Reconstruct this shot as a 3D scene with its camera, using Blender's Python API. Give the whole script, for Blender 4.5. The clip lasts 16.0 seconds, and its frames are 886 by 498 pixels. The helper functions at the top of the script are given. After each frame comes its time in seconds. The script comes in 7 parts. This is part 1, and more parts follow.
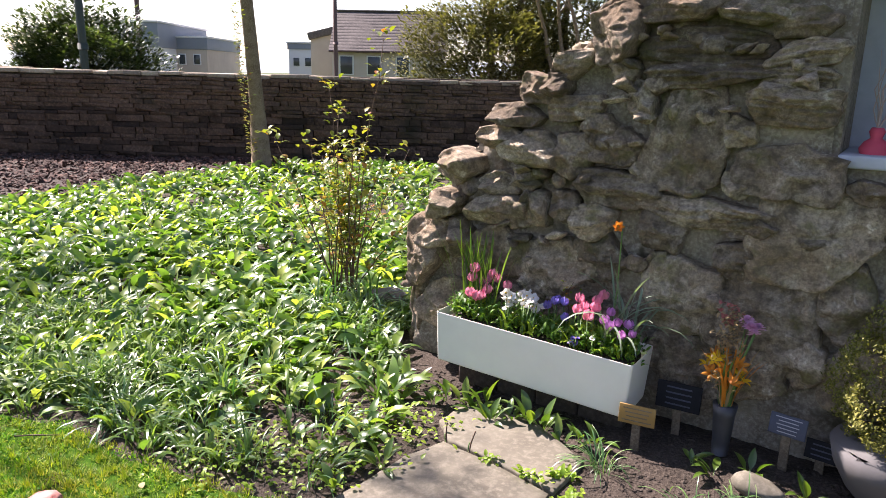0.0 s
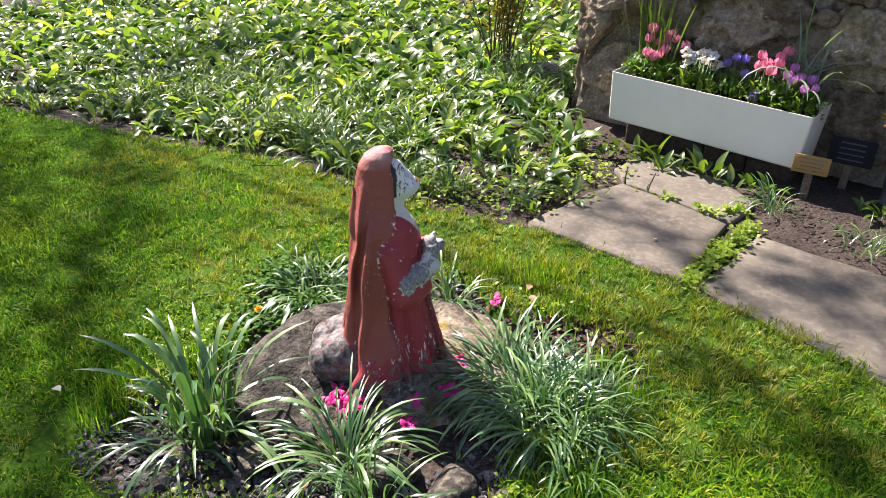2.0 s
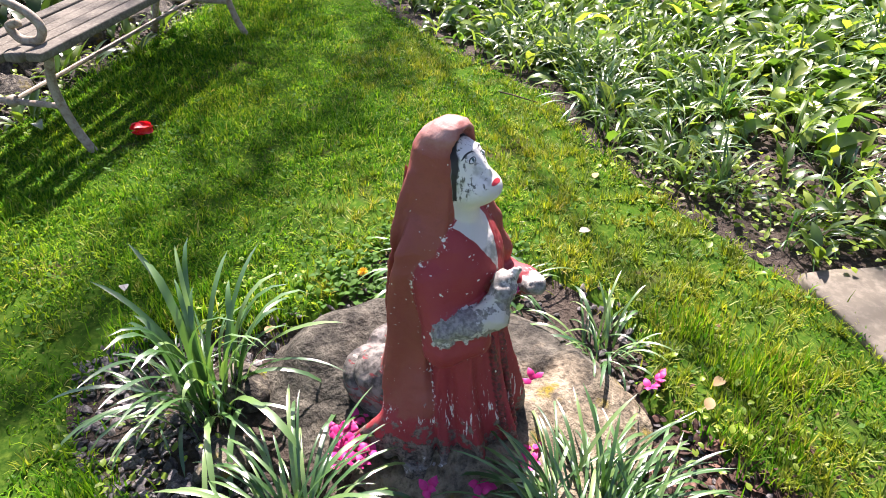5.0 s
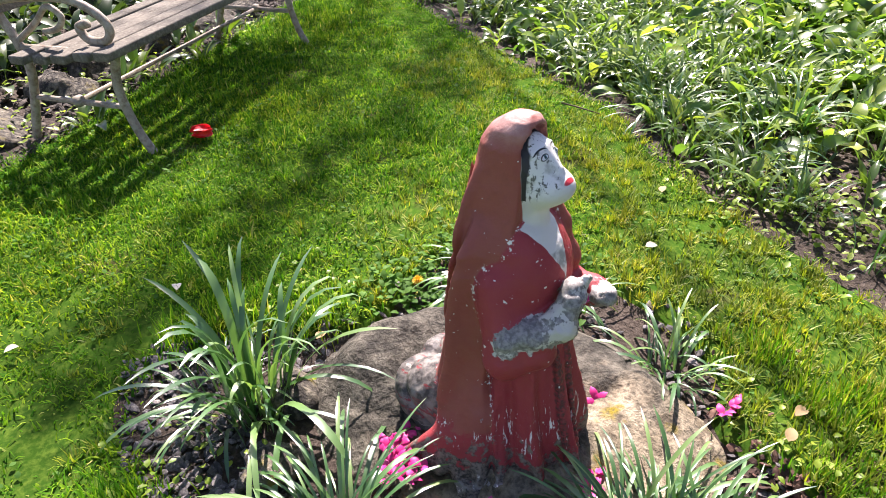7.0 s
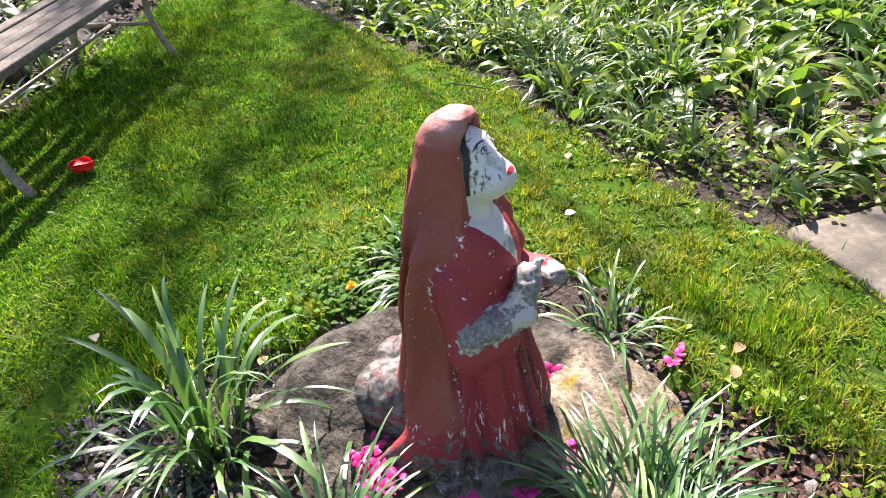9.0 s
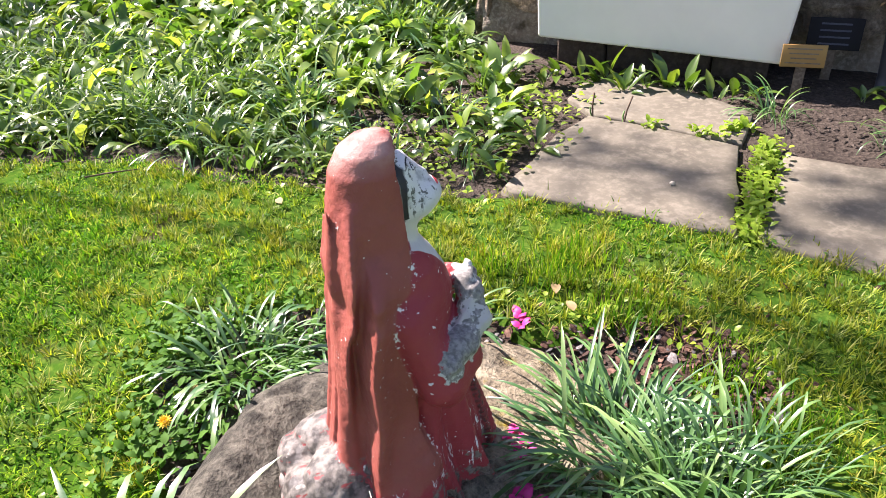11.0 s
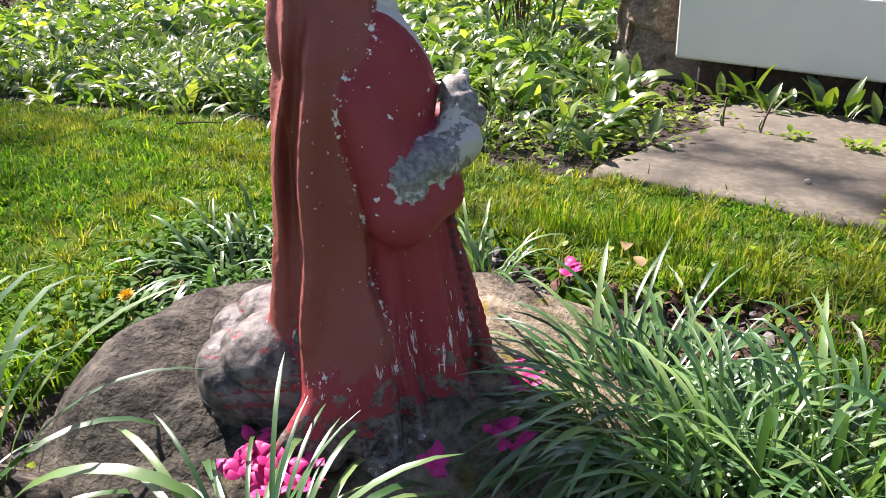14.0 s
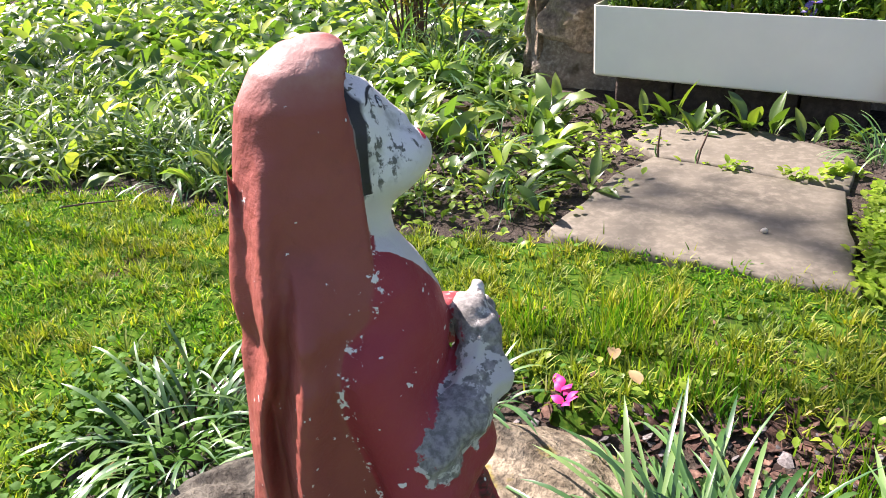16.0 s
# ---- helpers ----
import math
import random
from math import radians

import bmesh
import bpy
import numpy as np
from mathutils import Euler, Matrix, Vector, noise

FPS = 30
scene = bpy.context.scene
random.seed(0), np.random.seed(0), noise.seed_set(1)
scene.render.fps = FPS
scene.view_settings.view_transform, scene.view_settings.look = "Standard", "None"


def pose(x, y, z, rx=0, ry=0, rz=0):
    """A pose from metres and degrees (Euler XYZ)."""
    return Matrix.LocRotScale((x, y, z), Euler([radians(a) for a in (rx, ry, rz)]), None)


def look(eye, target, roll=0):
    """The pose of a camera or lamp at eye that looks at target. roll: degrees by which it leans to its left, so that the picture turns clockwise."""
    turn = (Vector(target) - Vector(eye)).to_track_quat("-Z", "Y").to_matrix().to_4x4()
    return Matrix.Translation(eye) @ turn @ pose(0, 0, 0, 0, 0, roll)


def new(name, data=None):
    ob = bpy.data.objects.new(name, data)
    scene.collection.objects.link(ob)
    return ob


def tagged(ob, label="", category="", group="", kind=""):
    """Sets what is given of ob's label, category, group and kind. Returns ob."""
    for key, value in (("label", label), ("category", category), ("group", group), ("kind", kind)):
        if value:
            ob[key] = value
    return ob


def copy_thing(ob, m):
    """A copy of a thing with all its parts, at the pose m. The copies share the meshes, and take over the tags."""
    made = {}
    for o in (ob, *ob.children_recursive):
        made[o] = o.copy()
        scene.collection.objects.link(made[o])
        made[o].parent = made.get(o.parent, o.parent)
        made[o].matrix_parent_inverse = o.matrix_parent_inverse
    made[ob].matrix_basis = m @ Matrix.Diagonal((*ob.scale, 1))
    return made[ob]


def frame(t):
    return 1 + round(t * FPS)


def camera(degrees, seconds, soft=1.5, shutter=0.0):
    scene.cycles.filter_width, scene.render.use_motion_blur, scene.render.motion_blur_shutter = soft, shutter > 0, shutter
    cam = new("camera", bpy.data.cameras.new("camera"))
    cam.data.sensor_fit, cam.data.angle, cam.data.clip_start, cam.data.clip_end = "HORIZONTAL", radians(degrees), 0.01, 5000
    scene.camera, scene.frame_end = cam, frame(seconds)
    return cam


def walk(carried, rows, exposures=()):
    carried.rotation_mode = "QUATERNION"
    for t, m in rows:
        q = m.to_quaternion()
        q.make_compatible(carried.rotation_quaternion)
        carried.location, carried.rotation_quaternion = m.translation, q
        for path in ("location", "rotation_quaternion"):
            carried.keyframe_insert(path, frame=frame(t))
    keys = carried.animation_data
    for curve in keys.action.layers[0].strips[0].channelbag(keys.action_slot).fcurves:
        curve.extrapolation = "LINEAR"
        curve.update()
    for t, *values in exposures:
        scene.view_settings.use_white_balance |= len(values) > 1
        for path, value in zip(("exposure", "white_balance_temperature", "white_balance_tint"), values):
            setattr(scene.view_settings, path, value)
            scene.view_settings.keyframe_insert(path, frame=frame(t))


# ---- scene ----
cam = camera(64.6, 16.0, soft=0.65)
PATH = [
    (0, (0.889, 0.845, 1.519), (0.224, 2.667, 1.033), 1.1),
    (0.5, (0.834, 0.569, 1.412), (0.103, 2.333, 0.818), -0.8),
    (1, (0.81, 0.456, 1.404), (-0.055, 2.105, 0.673), 1.7),
    (1.5, (0.829, 0.396, 1.365), (-0.116, 1.919, 0.477), 0.5),
    (2, (0.652, 0.306, 1.322), (-0.164, 1.857, 0.358), 0.0),
    (2.5, (0.514, 0.255, 1.308), (-0.112, 1.817, 0.227), 0.8),
    (3, (0.557, 0.302, 1.319), (-0.112, 1.822, 0.203), 1.8),
    (3.5, (0.7, 0.558, 1.291), (-0.29, 1.946, 0.245), 0.9),
    (4, (0.73, 0.809, 1.242), (-0.401, 2.018, 0.12), 1.0),
    (4.5, (0.629, 1.06, 1.227), (-0.642, 2.068, 0.058), 2.8),
    (5, (0.638, 1.242, 1.167), (-0.809, 1.994, 0.009), -0.3),
    (5.2, (0.672, 1.283, 1.131), (-0.81, 1.978, -0.018), 0.4),
    (7.3, (0.582, 1.234, 1.103), (-0.955, 1.875, -0.004), -1.0),
    (7.5, (0.582, 1.237, 1.108), (-0.959, 1.886, 0.011), -0.8),
    (8, (0.606, 1.238, 1.098), (-0.928, 1.914, 0.008), -0.8),
    (8.5, (0.626, 1.219, 1.072), (-0.907, 1.901, -0.017), -3.9),
    (9, (0.515, 1.177, 1.124), (-0.848, 2.064, -0.04), -4.6),
    (9.5, (0.459, 1.044, 1.149), (-0.715, 2.147, -0.036), -4.3),
    (10, (0.368, 0.922, 1.168), (-0.634, 2.199, 0.0), -6.0),
    (10.2, (0.266, 0.902, 1.158), (-0.586, 2.29, -0.002), -5.9),
    (12.3, (-0.049, 0.912, 0.818), (-0.254, 2.73, 0.009), -2.7),
    (12.5, (-0.046, 0.892, 0.764), (-0.249, 2.765, 0.093), -3.2),
    (13, (0.018, 0.93, 0.722), (-0.472, 2.755, 0.068), 1.6),
    (13.5, (0.124, 0.993, 0.683), (-0.639, 2.712, 0.004), 0.5),
    (14, (0.202, 1.022, 0.587), (-0.633, 2.645, -0.23), -1.6),
    (14.5, (0.193, 1.028, 0.651), (-0.64, 2.616, -0.233), -0.1),
    (15, (0.156, 1.023, 0.816), (-0.665, 2.632, -0.042), -3.4),
    (15.5, (0.015, 1.157, 0.781), (-0.556, 2.871, -0.077), -3.9),
    (16, (-0.004, 1.221, 0.782), (-0.564, 2.914, -0.125), -4.1),
]
walk(cam, [(t, look(eye, target, roll)) for t, eye, target, roll in PATH], exposures=[(0.0, 1.75, 6500, 28), (0.5, 1.60, 6500, 28), (1.0, 1.75, 6500, 28), (2.0, 1.53, 6500, 28), (3.0, 1.77, 6500, 28), (4.0, 1.82, 6500, 28), (8.0, 1.79, 6500, 28), (10.0, 1.82, 6500, 28), (12.5, 1.90, 6500, 28), (13.5, 1.71, 6500, 28), (14.0, 1.47, 6500, 28), (14.5, 1.61, 6500, 28), (15.5, 1.76, 6500, 28), (16.0, 1.74, 6500, 28)])

# ---- light ----
SUN_EL, SUN_FROM = 47.0, Vector((-0.927, 0.375, 0)).normalized()
sun_dir = Vector((SUN_FROM.x * math.cos(radians(SUN_EL)), SUN_FROM.y * math.cos(radians(SUN_EL)), math.sin(radians(SUN_EL))))
world = bpy.data.worlds.new("sky")
world.use_nodes = True
scene.world = world
wn = world.node_tree.nodes
sky = wn.new("ShaderNodeTexSky")
sky.sky_type, sky.sun_disc = "NISHITA", False
sky.sun_elevation, sky.sun_rotation = radians(SUN_EL), math.atan2(SUN_FROM.x, SUN_FROM.y)
world.node_tree.links.new(sky.outputs[0], wn["Background"].inputs[0])
wn["Background"].inputs[1].default_value = 0.068
lamp = bpy.data.lights.new("sun", "SUN")
lamp.energy, lamp.angle, lamp.color = 5.0, radians(0.53), (1.0, 0.95, 0.86)
new("sun", lamp).matrix_world = look(sun_dir * 50, (0, 0, 0))

# ---- tools ----
R = random.Random(7)
G = np.random.default_rng(11)


def mesh_of(name, verts, faces, mats=(), smooth=True, idx=None):
    """A mesh from arrays: faces is an (n, 3) or (n, 4) array or a list of tuples."""
    me = bpy.data.meshes.new(name)
    verts = np.asarray(verts, dtype=np.float32)
    if isinstance(faces, np.ndarray):
        n, k = faces.shape
        me.vertices.add(len(verts))
        me.vertices.foreach_set("co", verts.ravel())
        me.loops.add(n * k)
        me.loops.foreach_set("vertex_index", faces.astype(np.int32).ravel())
        me.polygons.add(n)
        me.polygons.foreach_set("loop_start", np.arange(0, n * k, k, dtype=np.int32))
        me.polygons.foreach_set("loop_total", np.full(n, k, dtype=np.int32))
        me.update(calc_edges=True)
    else:
        me.from_pydata([tuple(map(float, v)) for v in verts], [], faces)
    for m in mats if isinstance(mats, (list, tuple)) else (mats,):
        me.materials.append(m)
    me.polygons.foreach_set("use_smooth", np.full(len(me.polygons), smooth, dtype=bool))
    if idx is not None:
        me.polygons.foreach_set("material_index", np.asarray(idx, dtype=np.int32))
    me.validate()
    return me


def bm_mesh(name, bm, mat, smooth=True):
    me = bpy.data.meshes.new(name)
    bm.normal_update()
    bm.to_mesh(me)
    bm.free()
    if mat:
        me.materials.append(mat)
    me.polygons.foreach_set("use_smooth", np.full(len(me.polygons), smooth, dtype=bool))
    return me


def part(name, data, material, parent, label="", at=None, smooth=True):
    """One mesh object under a thing or part; data: a bmesh or a mesh."""
    if isinstance(data, bmesh.types.BMesh):
        data = bm_mesh(name, data, material, smooth)
    ob = new(name, data)
    ob.parent = parent
    if at is not None:
        ob.matrix_local = at
    if label:
        ob["label"] = label
    return ob


def thing(name, at, label, category, group="", kind="", data=None):
    ob = new(name, data)
    ob.matrix_world = at
    return tagged(ob, label, category, group, kind)


def shape(s, kind):
    """Half-width along a leaf, s from 0 to 1."""
    if kind == "strap":
        return np.minimum(1, 0.6 + 2.2 * s) * np.clip((1 - s) * 5, 0, 1) ** 0.6
    if kind == "blade":
        return np.clip((1 - s) * 1.15, 0, 1) ** 0.8
    if kind == "garlic":
        return np.where(s < 0.3, 0.10 + 0.05 * s, np.sin(np.clip((s - 0.27) / 0.73, 0, 1) ** 0.75 * np.pi) ** 0.85)
    return np.sin(np.clip(s, 0, 1) ** 0.8 * np.pi) ** 0.8 + 0.02


def leaves(base, az, length, width, phi0, phi1, kind="strap", segs=6, across=3, fold=0.25, twist=0.0, bend=1.3):
    """Curved leaves as arrays of vertices and quads; angles in radians, phi from upright at the foot to the tip."""
    base = np.asarray(base, dtype=float)
    n = len(base)
    az, length, width, phi0, phi1 = (np.broadcast_to(np.asarray(a, dtype=float), (n,)) for a in (az, length, width, phi0, phi1))
    s = np.linspace(0, 1, segs + 1)
    phi = phi0[:, None] + (phi1 - phi0)[:, None] * s[None] ** bend
    step = length[:, None] / segs
    dr, dz = np.sin(phi) * step, np.cos(phi) * step
    r = np.concatenate([np.zeros((n, 1)), np.cumsum((dr[:, 1:] + dr[:, :-1]) / 2, 1)], 1)
    z = np.concatenate([np.zeros((n, 1)), np.cumsum((dz[:, 1:] + dz[:, :-1]) / 2, 1)], 1)
    w = shape(s, kind)[None] * width[:, None] / 2
    c, sn = np.cos(az)[:, None], np.sin(az)[:, None]
    tw = np.broadcast_to(np.asarray(twist, dtype=float), (n,))[:, None] * s[None]
    cols = []
    for k in np.linspace(-1, 1, across) if across > 1 else [0]:
        lift = abs(k) * fold * w
        side = k * w * np.cos(tw)
        up = lift + k * w * np.sin(tw)
        rr, zz = r - up * np.cos(phi), z + up * np.sin(phi)
        x = base[:, 0:1] + rr * c - side * sn
        y = base[:, 1:2] + rr * sn + side * c
        cols.append(np.stack([x, y, base[:, 2:3] + zz], -1))
    v = np.stack(cols, 2)
    v = v.reshape(n, -1, 3)
    f = [(i * across + j, i * across + j + 1, (i + 1) * across + j + 1, (i + 1) * across + j) for i in range(segs) for j in range(across - 1)]
    f = np.array(f)[None] + (np.arange(n) * v.shape[1])[:, None, None]
    return v.reshape(-1, 3), f.reshape(-1, 4)


def merge(*sets):
    vs, fs, o = [], [], 0
    for v, f in sets:
        vs.append(v)
        fs.append(f + o)
        o += len(v)
    return np.concatenate(vs), np.concatenate(fs)


def tube(points, radii, sides=8, cap=True):
    """A bent round bar as vertices and quads."""
    pts = [Vector(p) for p in points]
    radii = list(radii) if hasattr(radii, "__len__") else [radii] * len(pts)
    vs, fs = [], []
    last = None
    for i, p in enumerate(pts):
        d = (pts[min(i + 1, len(pts) - 1)] - pts[max(i - 1, 0)]).normalized()
        a = d.orthogonal().normalized() if last is None else (last - d * last.dot(d)).normalized()
        last = a
        b = d.cross(a)
        for k in range(sides):
            t = 2 * math.pi * k / sides
            vs.append(p + (a * math.cos(t) + b * math.sin(t)) * radii[i])
    for i in range(len(pts) - 1):
        for k in range(sides):
            q = (k + 1) % sides
            fs.append((i * sides + k, i * sides + q, (i + 1) * sides + q, (i + 1) * sides + k))
    if cap:
        for base, p in ((0, pts[0]), ((len(pts) - 1) * sides, pts[-1])):
            c = len(vs)
            vs.append(p)
            for k in range(sides):
                fs.append((base + k, base + (k + 1) % sides, c, c))
    fs = np.array(fs)
    return np.array([tuple(v) for v in vs]), fs


def quads(fs):
    """Faces as a list, with doubled corners taken out."""
    return [tuple(dict.fromkeys(map(int, f))) for f in fs]


def solid(name, v, f, mat, smooth=True):
    return mesh_of(name, v, quads(f), mat, smooth)


def box(bm, size, at=Matrix(), bevel=0.0, taper=1.0):
    """A bevelled block joined to bm; taper narrows its foot."""
    b = bmesh.new()
    bmesh.ops.create_cube(b, size=1, matrix=Matrix.Diagonal((*size, 1)))
    for v in b.verts:
        if v.co.z < 0:
            v.co.x *= taper
            v.co.y *= taper
    if bevel:
        bmesh.ops.bevel(b, geom=b.edges[:], offset=bevel, segments=2, affect="EDGES", profile=0.6)
    b.transform(at)
    me = bpy.data.meshes.new("t")
    b.to_mesh(me)
    b.free()
    bm.from_mesh(me)
    bpy.data.meshes.remove(me)
    return bm


def fnoise(x, y, z=0.0, scale=1.0, seed=0.0):
    return noise.noise(Vector((x * scale + seed, y * scale - seed, z * scale + seed * 0.5)))


def rough_stone(size, seed, sub=3, flat=0.75, bump=0.22):
    """A broken stone: a ball cut by planes and roughened."""
    bm = bmesh.new()
    bmesh.ops.create_icosphere(bm, subdivisions=sub, radius=1)
    rr = random.Random(seed)
    planes = []
    for _ in range(9):
        a = Vector((rr.uniform(-1, 1), rr.uniform(-1, 1), rr.uniform(-1, 1))).normalized()
        planes.append((a, rr.uniform(flat - 0.12, flat + 0.15)))
    for v in bm.verts:
        p = v.co.copy()
        for a, d in planes:
            e = p.dot(a) - d
            if e > 0:
                p -= a * e * 0.9
        p *= 1 + bump * noise.noise(p * 1.7 + Vector((seed, seed * 2, 0))) + bump * 0.4 * noise.noise(p * 5 + Vector((0, seed, 0)))
        v.co = Vector((p.x * size[0] / 2, p.y * size[1] / 2, p.z * size[2] / 2))
    return bm

# ---- materials ----
def material(name, rough=0.8, metal=0.0, spec=0.5):
    m = bpy.data.materials.new(name)
    m.use_nodes = True
    nt = m.node_tree
    b = nt.nodes["Principled BSDF"]
    b.inputs["Roughness"].default_value, b.inputs["Metallic"].default_value, b.inputs["Specular IOR Level"].default_value = rough, metal, spec
    return m, nt, b


def node(nt, kind, **inputs):
    n = nt.nodes.new(kind)
    for k, v in inputs.items():
        n.inputs[k.replace("_", " ")].default_value = v
    return n


def coords(nt, scale=(1, 1, 1), world_space=False):
    tc = nt.nodes.new("ShaderNodeNewGeometry" if world_space else "ShaderNodeTexCoord")
    mp = nt.nodes.new("ShaderNodeMapping")
    mp.inputs["Scale"].default_value = scale
    nt.links.new(tc.outputs["Position" if world_space else "Object"], mp.inputs[0])
    return mp.outputs[0]


def tex(nt, vec, scale, detail=5.0, rough=0.6, distort=0.0):
    n = node(nt, "ShaderNodeTexNoise", Scale=scale, Detail=detail, Roughness=rough, Distortion=distort)
    nt.links.new(vec, n.inputs["Vector"])
    return n.outputs["Fac"]


def ramp(nt, fac, stops):
    r = nt.nodes.new("ShaderNodeValToRGB")
    e = r.color_ramp.elements
    while len(e) < len(stops):
        e.new(0.5)
    for el, (p, c) in zip(e, stops):
        el.position, el.color = p, (*c, 1) if len(c) == 3 else c
    nt.links.new(fac, r.inputs[0])
    return r.outputs[0]


def mix(nt, fac, a, b, kind="MIX"):
    m = nt.nodes.new("ShaderNodeMix")
    m.data_type, m.blend_type = "RGBA", kind
    for sock, v in ((m.inputs[0], fac), (m.inputs[6], a), (m.inputs[7], b)):
        if hasattr(v, "is_output"):
            nt.links.new(v, sock)
        else:
            sock.default_value = (*v, 1) if isinstance(v, (tuple, list)) else v
    return m.outputs[2]


def bumped(nt, b, height, strength=0.5, dist=0.01):
    n = node(nt, "ShaderNodeBump", Strength=strength, Distance=dist)
    nt.links.new(height, n.inputs["Height"])
    nt.links.new(n.outputs[0], b.inputs["Normal"])


def mat_rough(name, a, b, c, scale=6.0, fine=60.0, rough=0.9, bump=0.6, dist=0.006, world_space=True, stain=None, each=0.0, spec=0.3, isle=0.0):
    """Stone, soil, bark: three tones at two scales, fine relief."""
    m, nt, bs = material(name, rough, 0, spec)
    v = coords(nt, world_space=world_space)
    big, small = tex(nt, v, scale), tex(nt, v, fine, 6)
    col = mix(nt, ramp(nt, big, [(0.35, (0, 0, 0)), (0.65, (1, 1, 1))]), a, b)
    col = mix(nt, ramp(nt, small, [(0.45, (0, 0, 0)), (0.75, (1, 1, 1))]), col, c)
    if stain:
        st = tex(nt, v, stain[1], 4)
        col = mix(nt, ramp(nt, st, [(stain[2], (0, 0, 0)), (stain[2] + 0.1, (1, 1, 1))]), col, stain[0])
    if each:
        oi = nt.nodes.new("ShaderNodeObjectInfo")
        val = ramp(nt, oi.outputs["Random"], [(0, (1 - each, 1 - each, 1 - each)), (0.5, (1, 0.97, 0.93)), (1, (1 + each, 1 + 0.9 * each, 1 + 0.7 * each))])
        col = mix(nt, 1.0, col, val, "MULTIPLY")
    if isle:
        gi = nt.nodes.new("ShaderNodeNewGeometry")
        val = ramp(nt, gi.outputs["Random Per Island"], [(0, (1 - isle, 1 - isle, 1 - isle)), (0.6, (1, 0.97, 0.95)), (1, (1 + 1.6 * isle, 1 + 1.4 * isle, 1 + 1.25 * isle))])
        col = mix(nt, 1.0, col, val, "MULTIPLY")
    nt.links.new(col, bs.inputs["Base Color"])
    h = mix(nt, 0.5, big, small)
    bumped(nt, bs, h, bump, dist)
    return m


def mat_leaf(name, stops, rough=0.42, trans=0.35, spec=0.5, island=True, coat=0.0, bump=0.25, patch=None):
    """Green leaf: gloss above, light let through; tone varies from leaf to leaf."""
    m, nt, bs = material(name, rough, 0, spec)
    if island:
        g = nt.nodes.new("ShaderNodeNewGeometry").outputs["Random Per Island"]
    else:
        g = nt.nodes.new("ShaderNodeObjectInfo").outputs["Random"]
    col = ramp(nt, g, stops)
    v = coords(nt, world_space=True)
    big = tex(nt, v, 9, 3)
    col = mix(nt, 1.0, col, ramp(nt, big, [(0.3, (0.75, 0.78, 0.75)), (0.7, (1.15, 1.12, 1.0))]), "MULTIPLY")
    if patch:
        col = mix(nt, 1.0, col, ramp(nt, tex(nt, v, patch, 4), [(0.36, (0.62, 0.78, 0.75)), (0.5, (1, 1, 1)), (0.64, (1.25, 1.05, 0.8))]), "MULTIPLY")
    nt.links.new(col, bs.inputs["Base Color"])
    bs.inputs["Coat Weight"].default_value, bs.inputs["Coat Roughness"].default_value = coat, 0.3
    bumped(nt, bs, tex(nt, v, 120, 2), bump, 0.002)
    tr = nt.nodes.new("ShaderNodeBsdfTranslucent")
    warm = mix(nt, 1.0, col, (1.2, 1.3, 0.55), "MULTIPLY")
    nt.links.new(warm, tr.inputs[0])
    ms = nt.nodes.new("ShaderNodeMixShader")
    ms.inputs[0].default_value = trans
    nt.links.new(bs.outputs[0], ms.inputs[1])
    nt.links.new(tr.outputs[0], ms.inputs[2])
    nt.links.new(ms.outputs[0], nt.nodes["Material Output"].inputs[0])
    return m


def mat_plain(name, col, rough=0.6, metal=0.0, var=0.12, scale=25.0, bump=0.15, spec=0.5, trans=0.0):
    m, nt, bs = material(name, rough, metal, spec)
    v = coords(nt, world_space=True)
    n = tex(nt, v, scale)
    lo, hi = tuple(c * (1 - var) for c in col), tuple(min(1, c * (1 + var)) for c in col)
    c = mix(nt, n, lo, hi)
    nt.links.new(c, bs.inputs["Base Color"])
    bumped(nt, bs, tex(nt, v, scale * 8), bump, 0.002)
    if trans:
        tr = nt.nodes.new("ShaderNodeBsdfTranslucent")
        nt.links.new(c, tr.inputs[0])
        ms = nt.nodes.new("ShaderNodeMixShader")
        ms.inputs[0].default_value = trans
        nt.links.new(bs.outputs[0], ms.inputs[1])
        nt.links.new(tr.outputs[0], ms.inputs[2])
        nt.links.new(ms.outputs[0], nt.nodes["Material Output"].inputs[0])
    return m


M_SOIL = mat_rough("soil", (0.03, 0.022, 0.016), (0.058, 0.044, 0.033), (0.11, 0.088, 0.068), 7, 70, 0.95, 1.0, 0.03)
M_TURF = mat_rough("turf", (0.020, 0.052, 0.007), (0.040, 0.098, 0.010), (0.095, 0.15, 0.02), 5, 60, 1.0, 0.5, 0.008, spec=0.0, stain=((0.075, 0.058, 0.03), 3.4, 0.60))
M_CHIP = mat_rough("bark_chip", (0.036, 0.019, 0.014), (0.075, 0.041, 0.030), (0.15, 0.095, 0.072), 20, 90, 0.9, 0.5, 0.005, isle=0.6)
M_LITTER = mat_rough("grey_leaf_litter", (0.028, 0.024, 0.020), (0.06, 0.052, 0.043), (0.15, 0.135, 0.115), 20, 90, 0.9, 0.5, 0.005, isle=0.6)
M_SLAB = mat_rough("sandstone_slab", (0.110, 0.098, 0.072), (0.155, 0.139, 0.103), (0.208, 0.187, 0.142), 4, 45, 0.85, 0.35, 0.004, stain=((0.12, 0.105, 0.08), 9, 0.62))


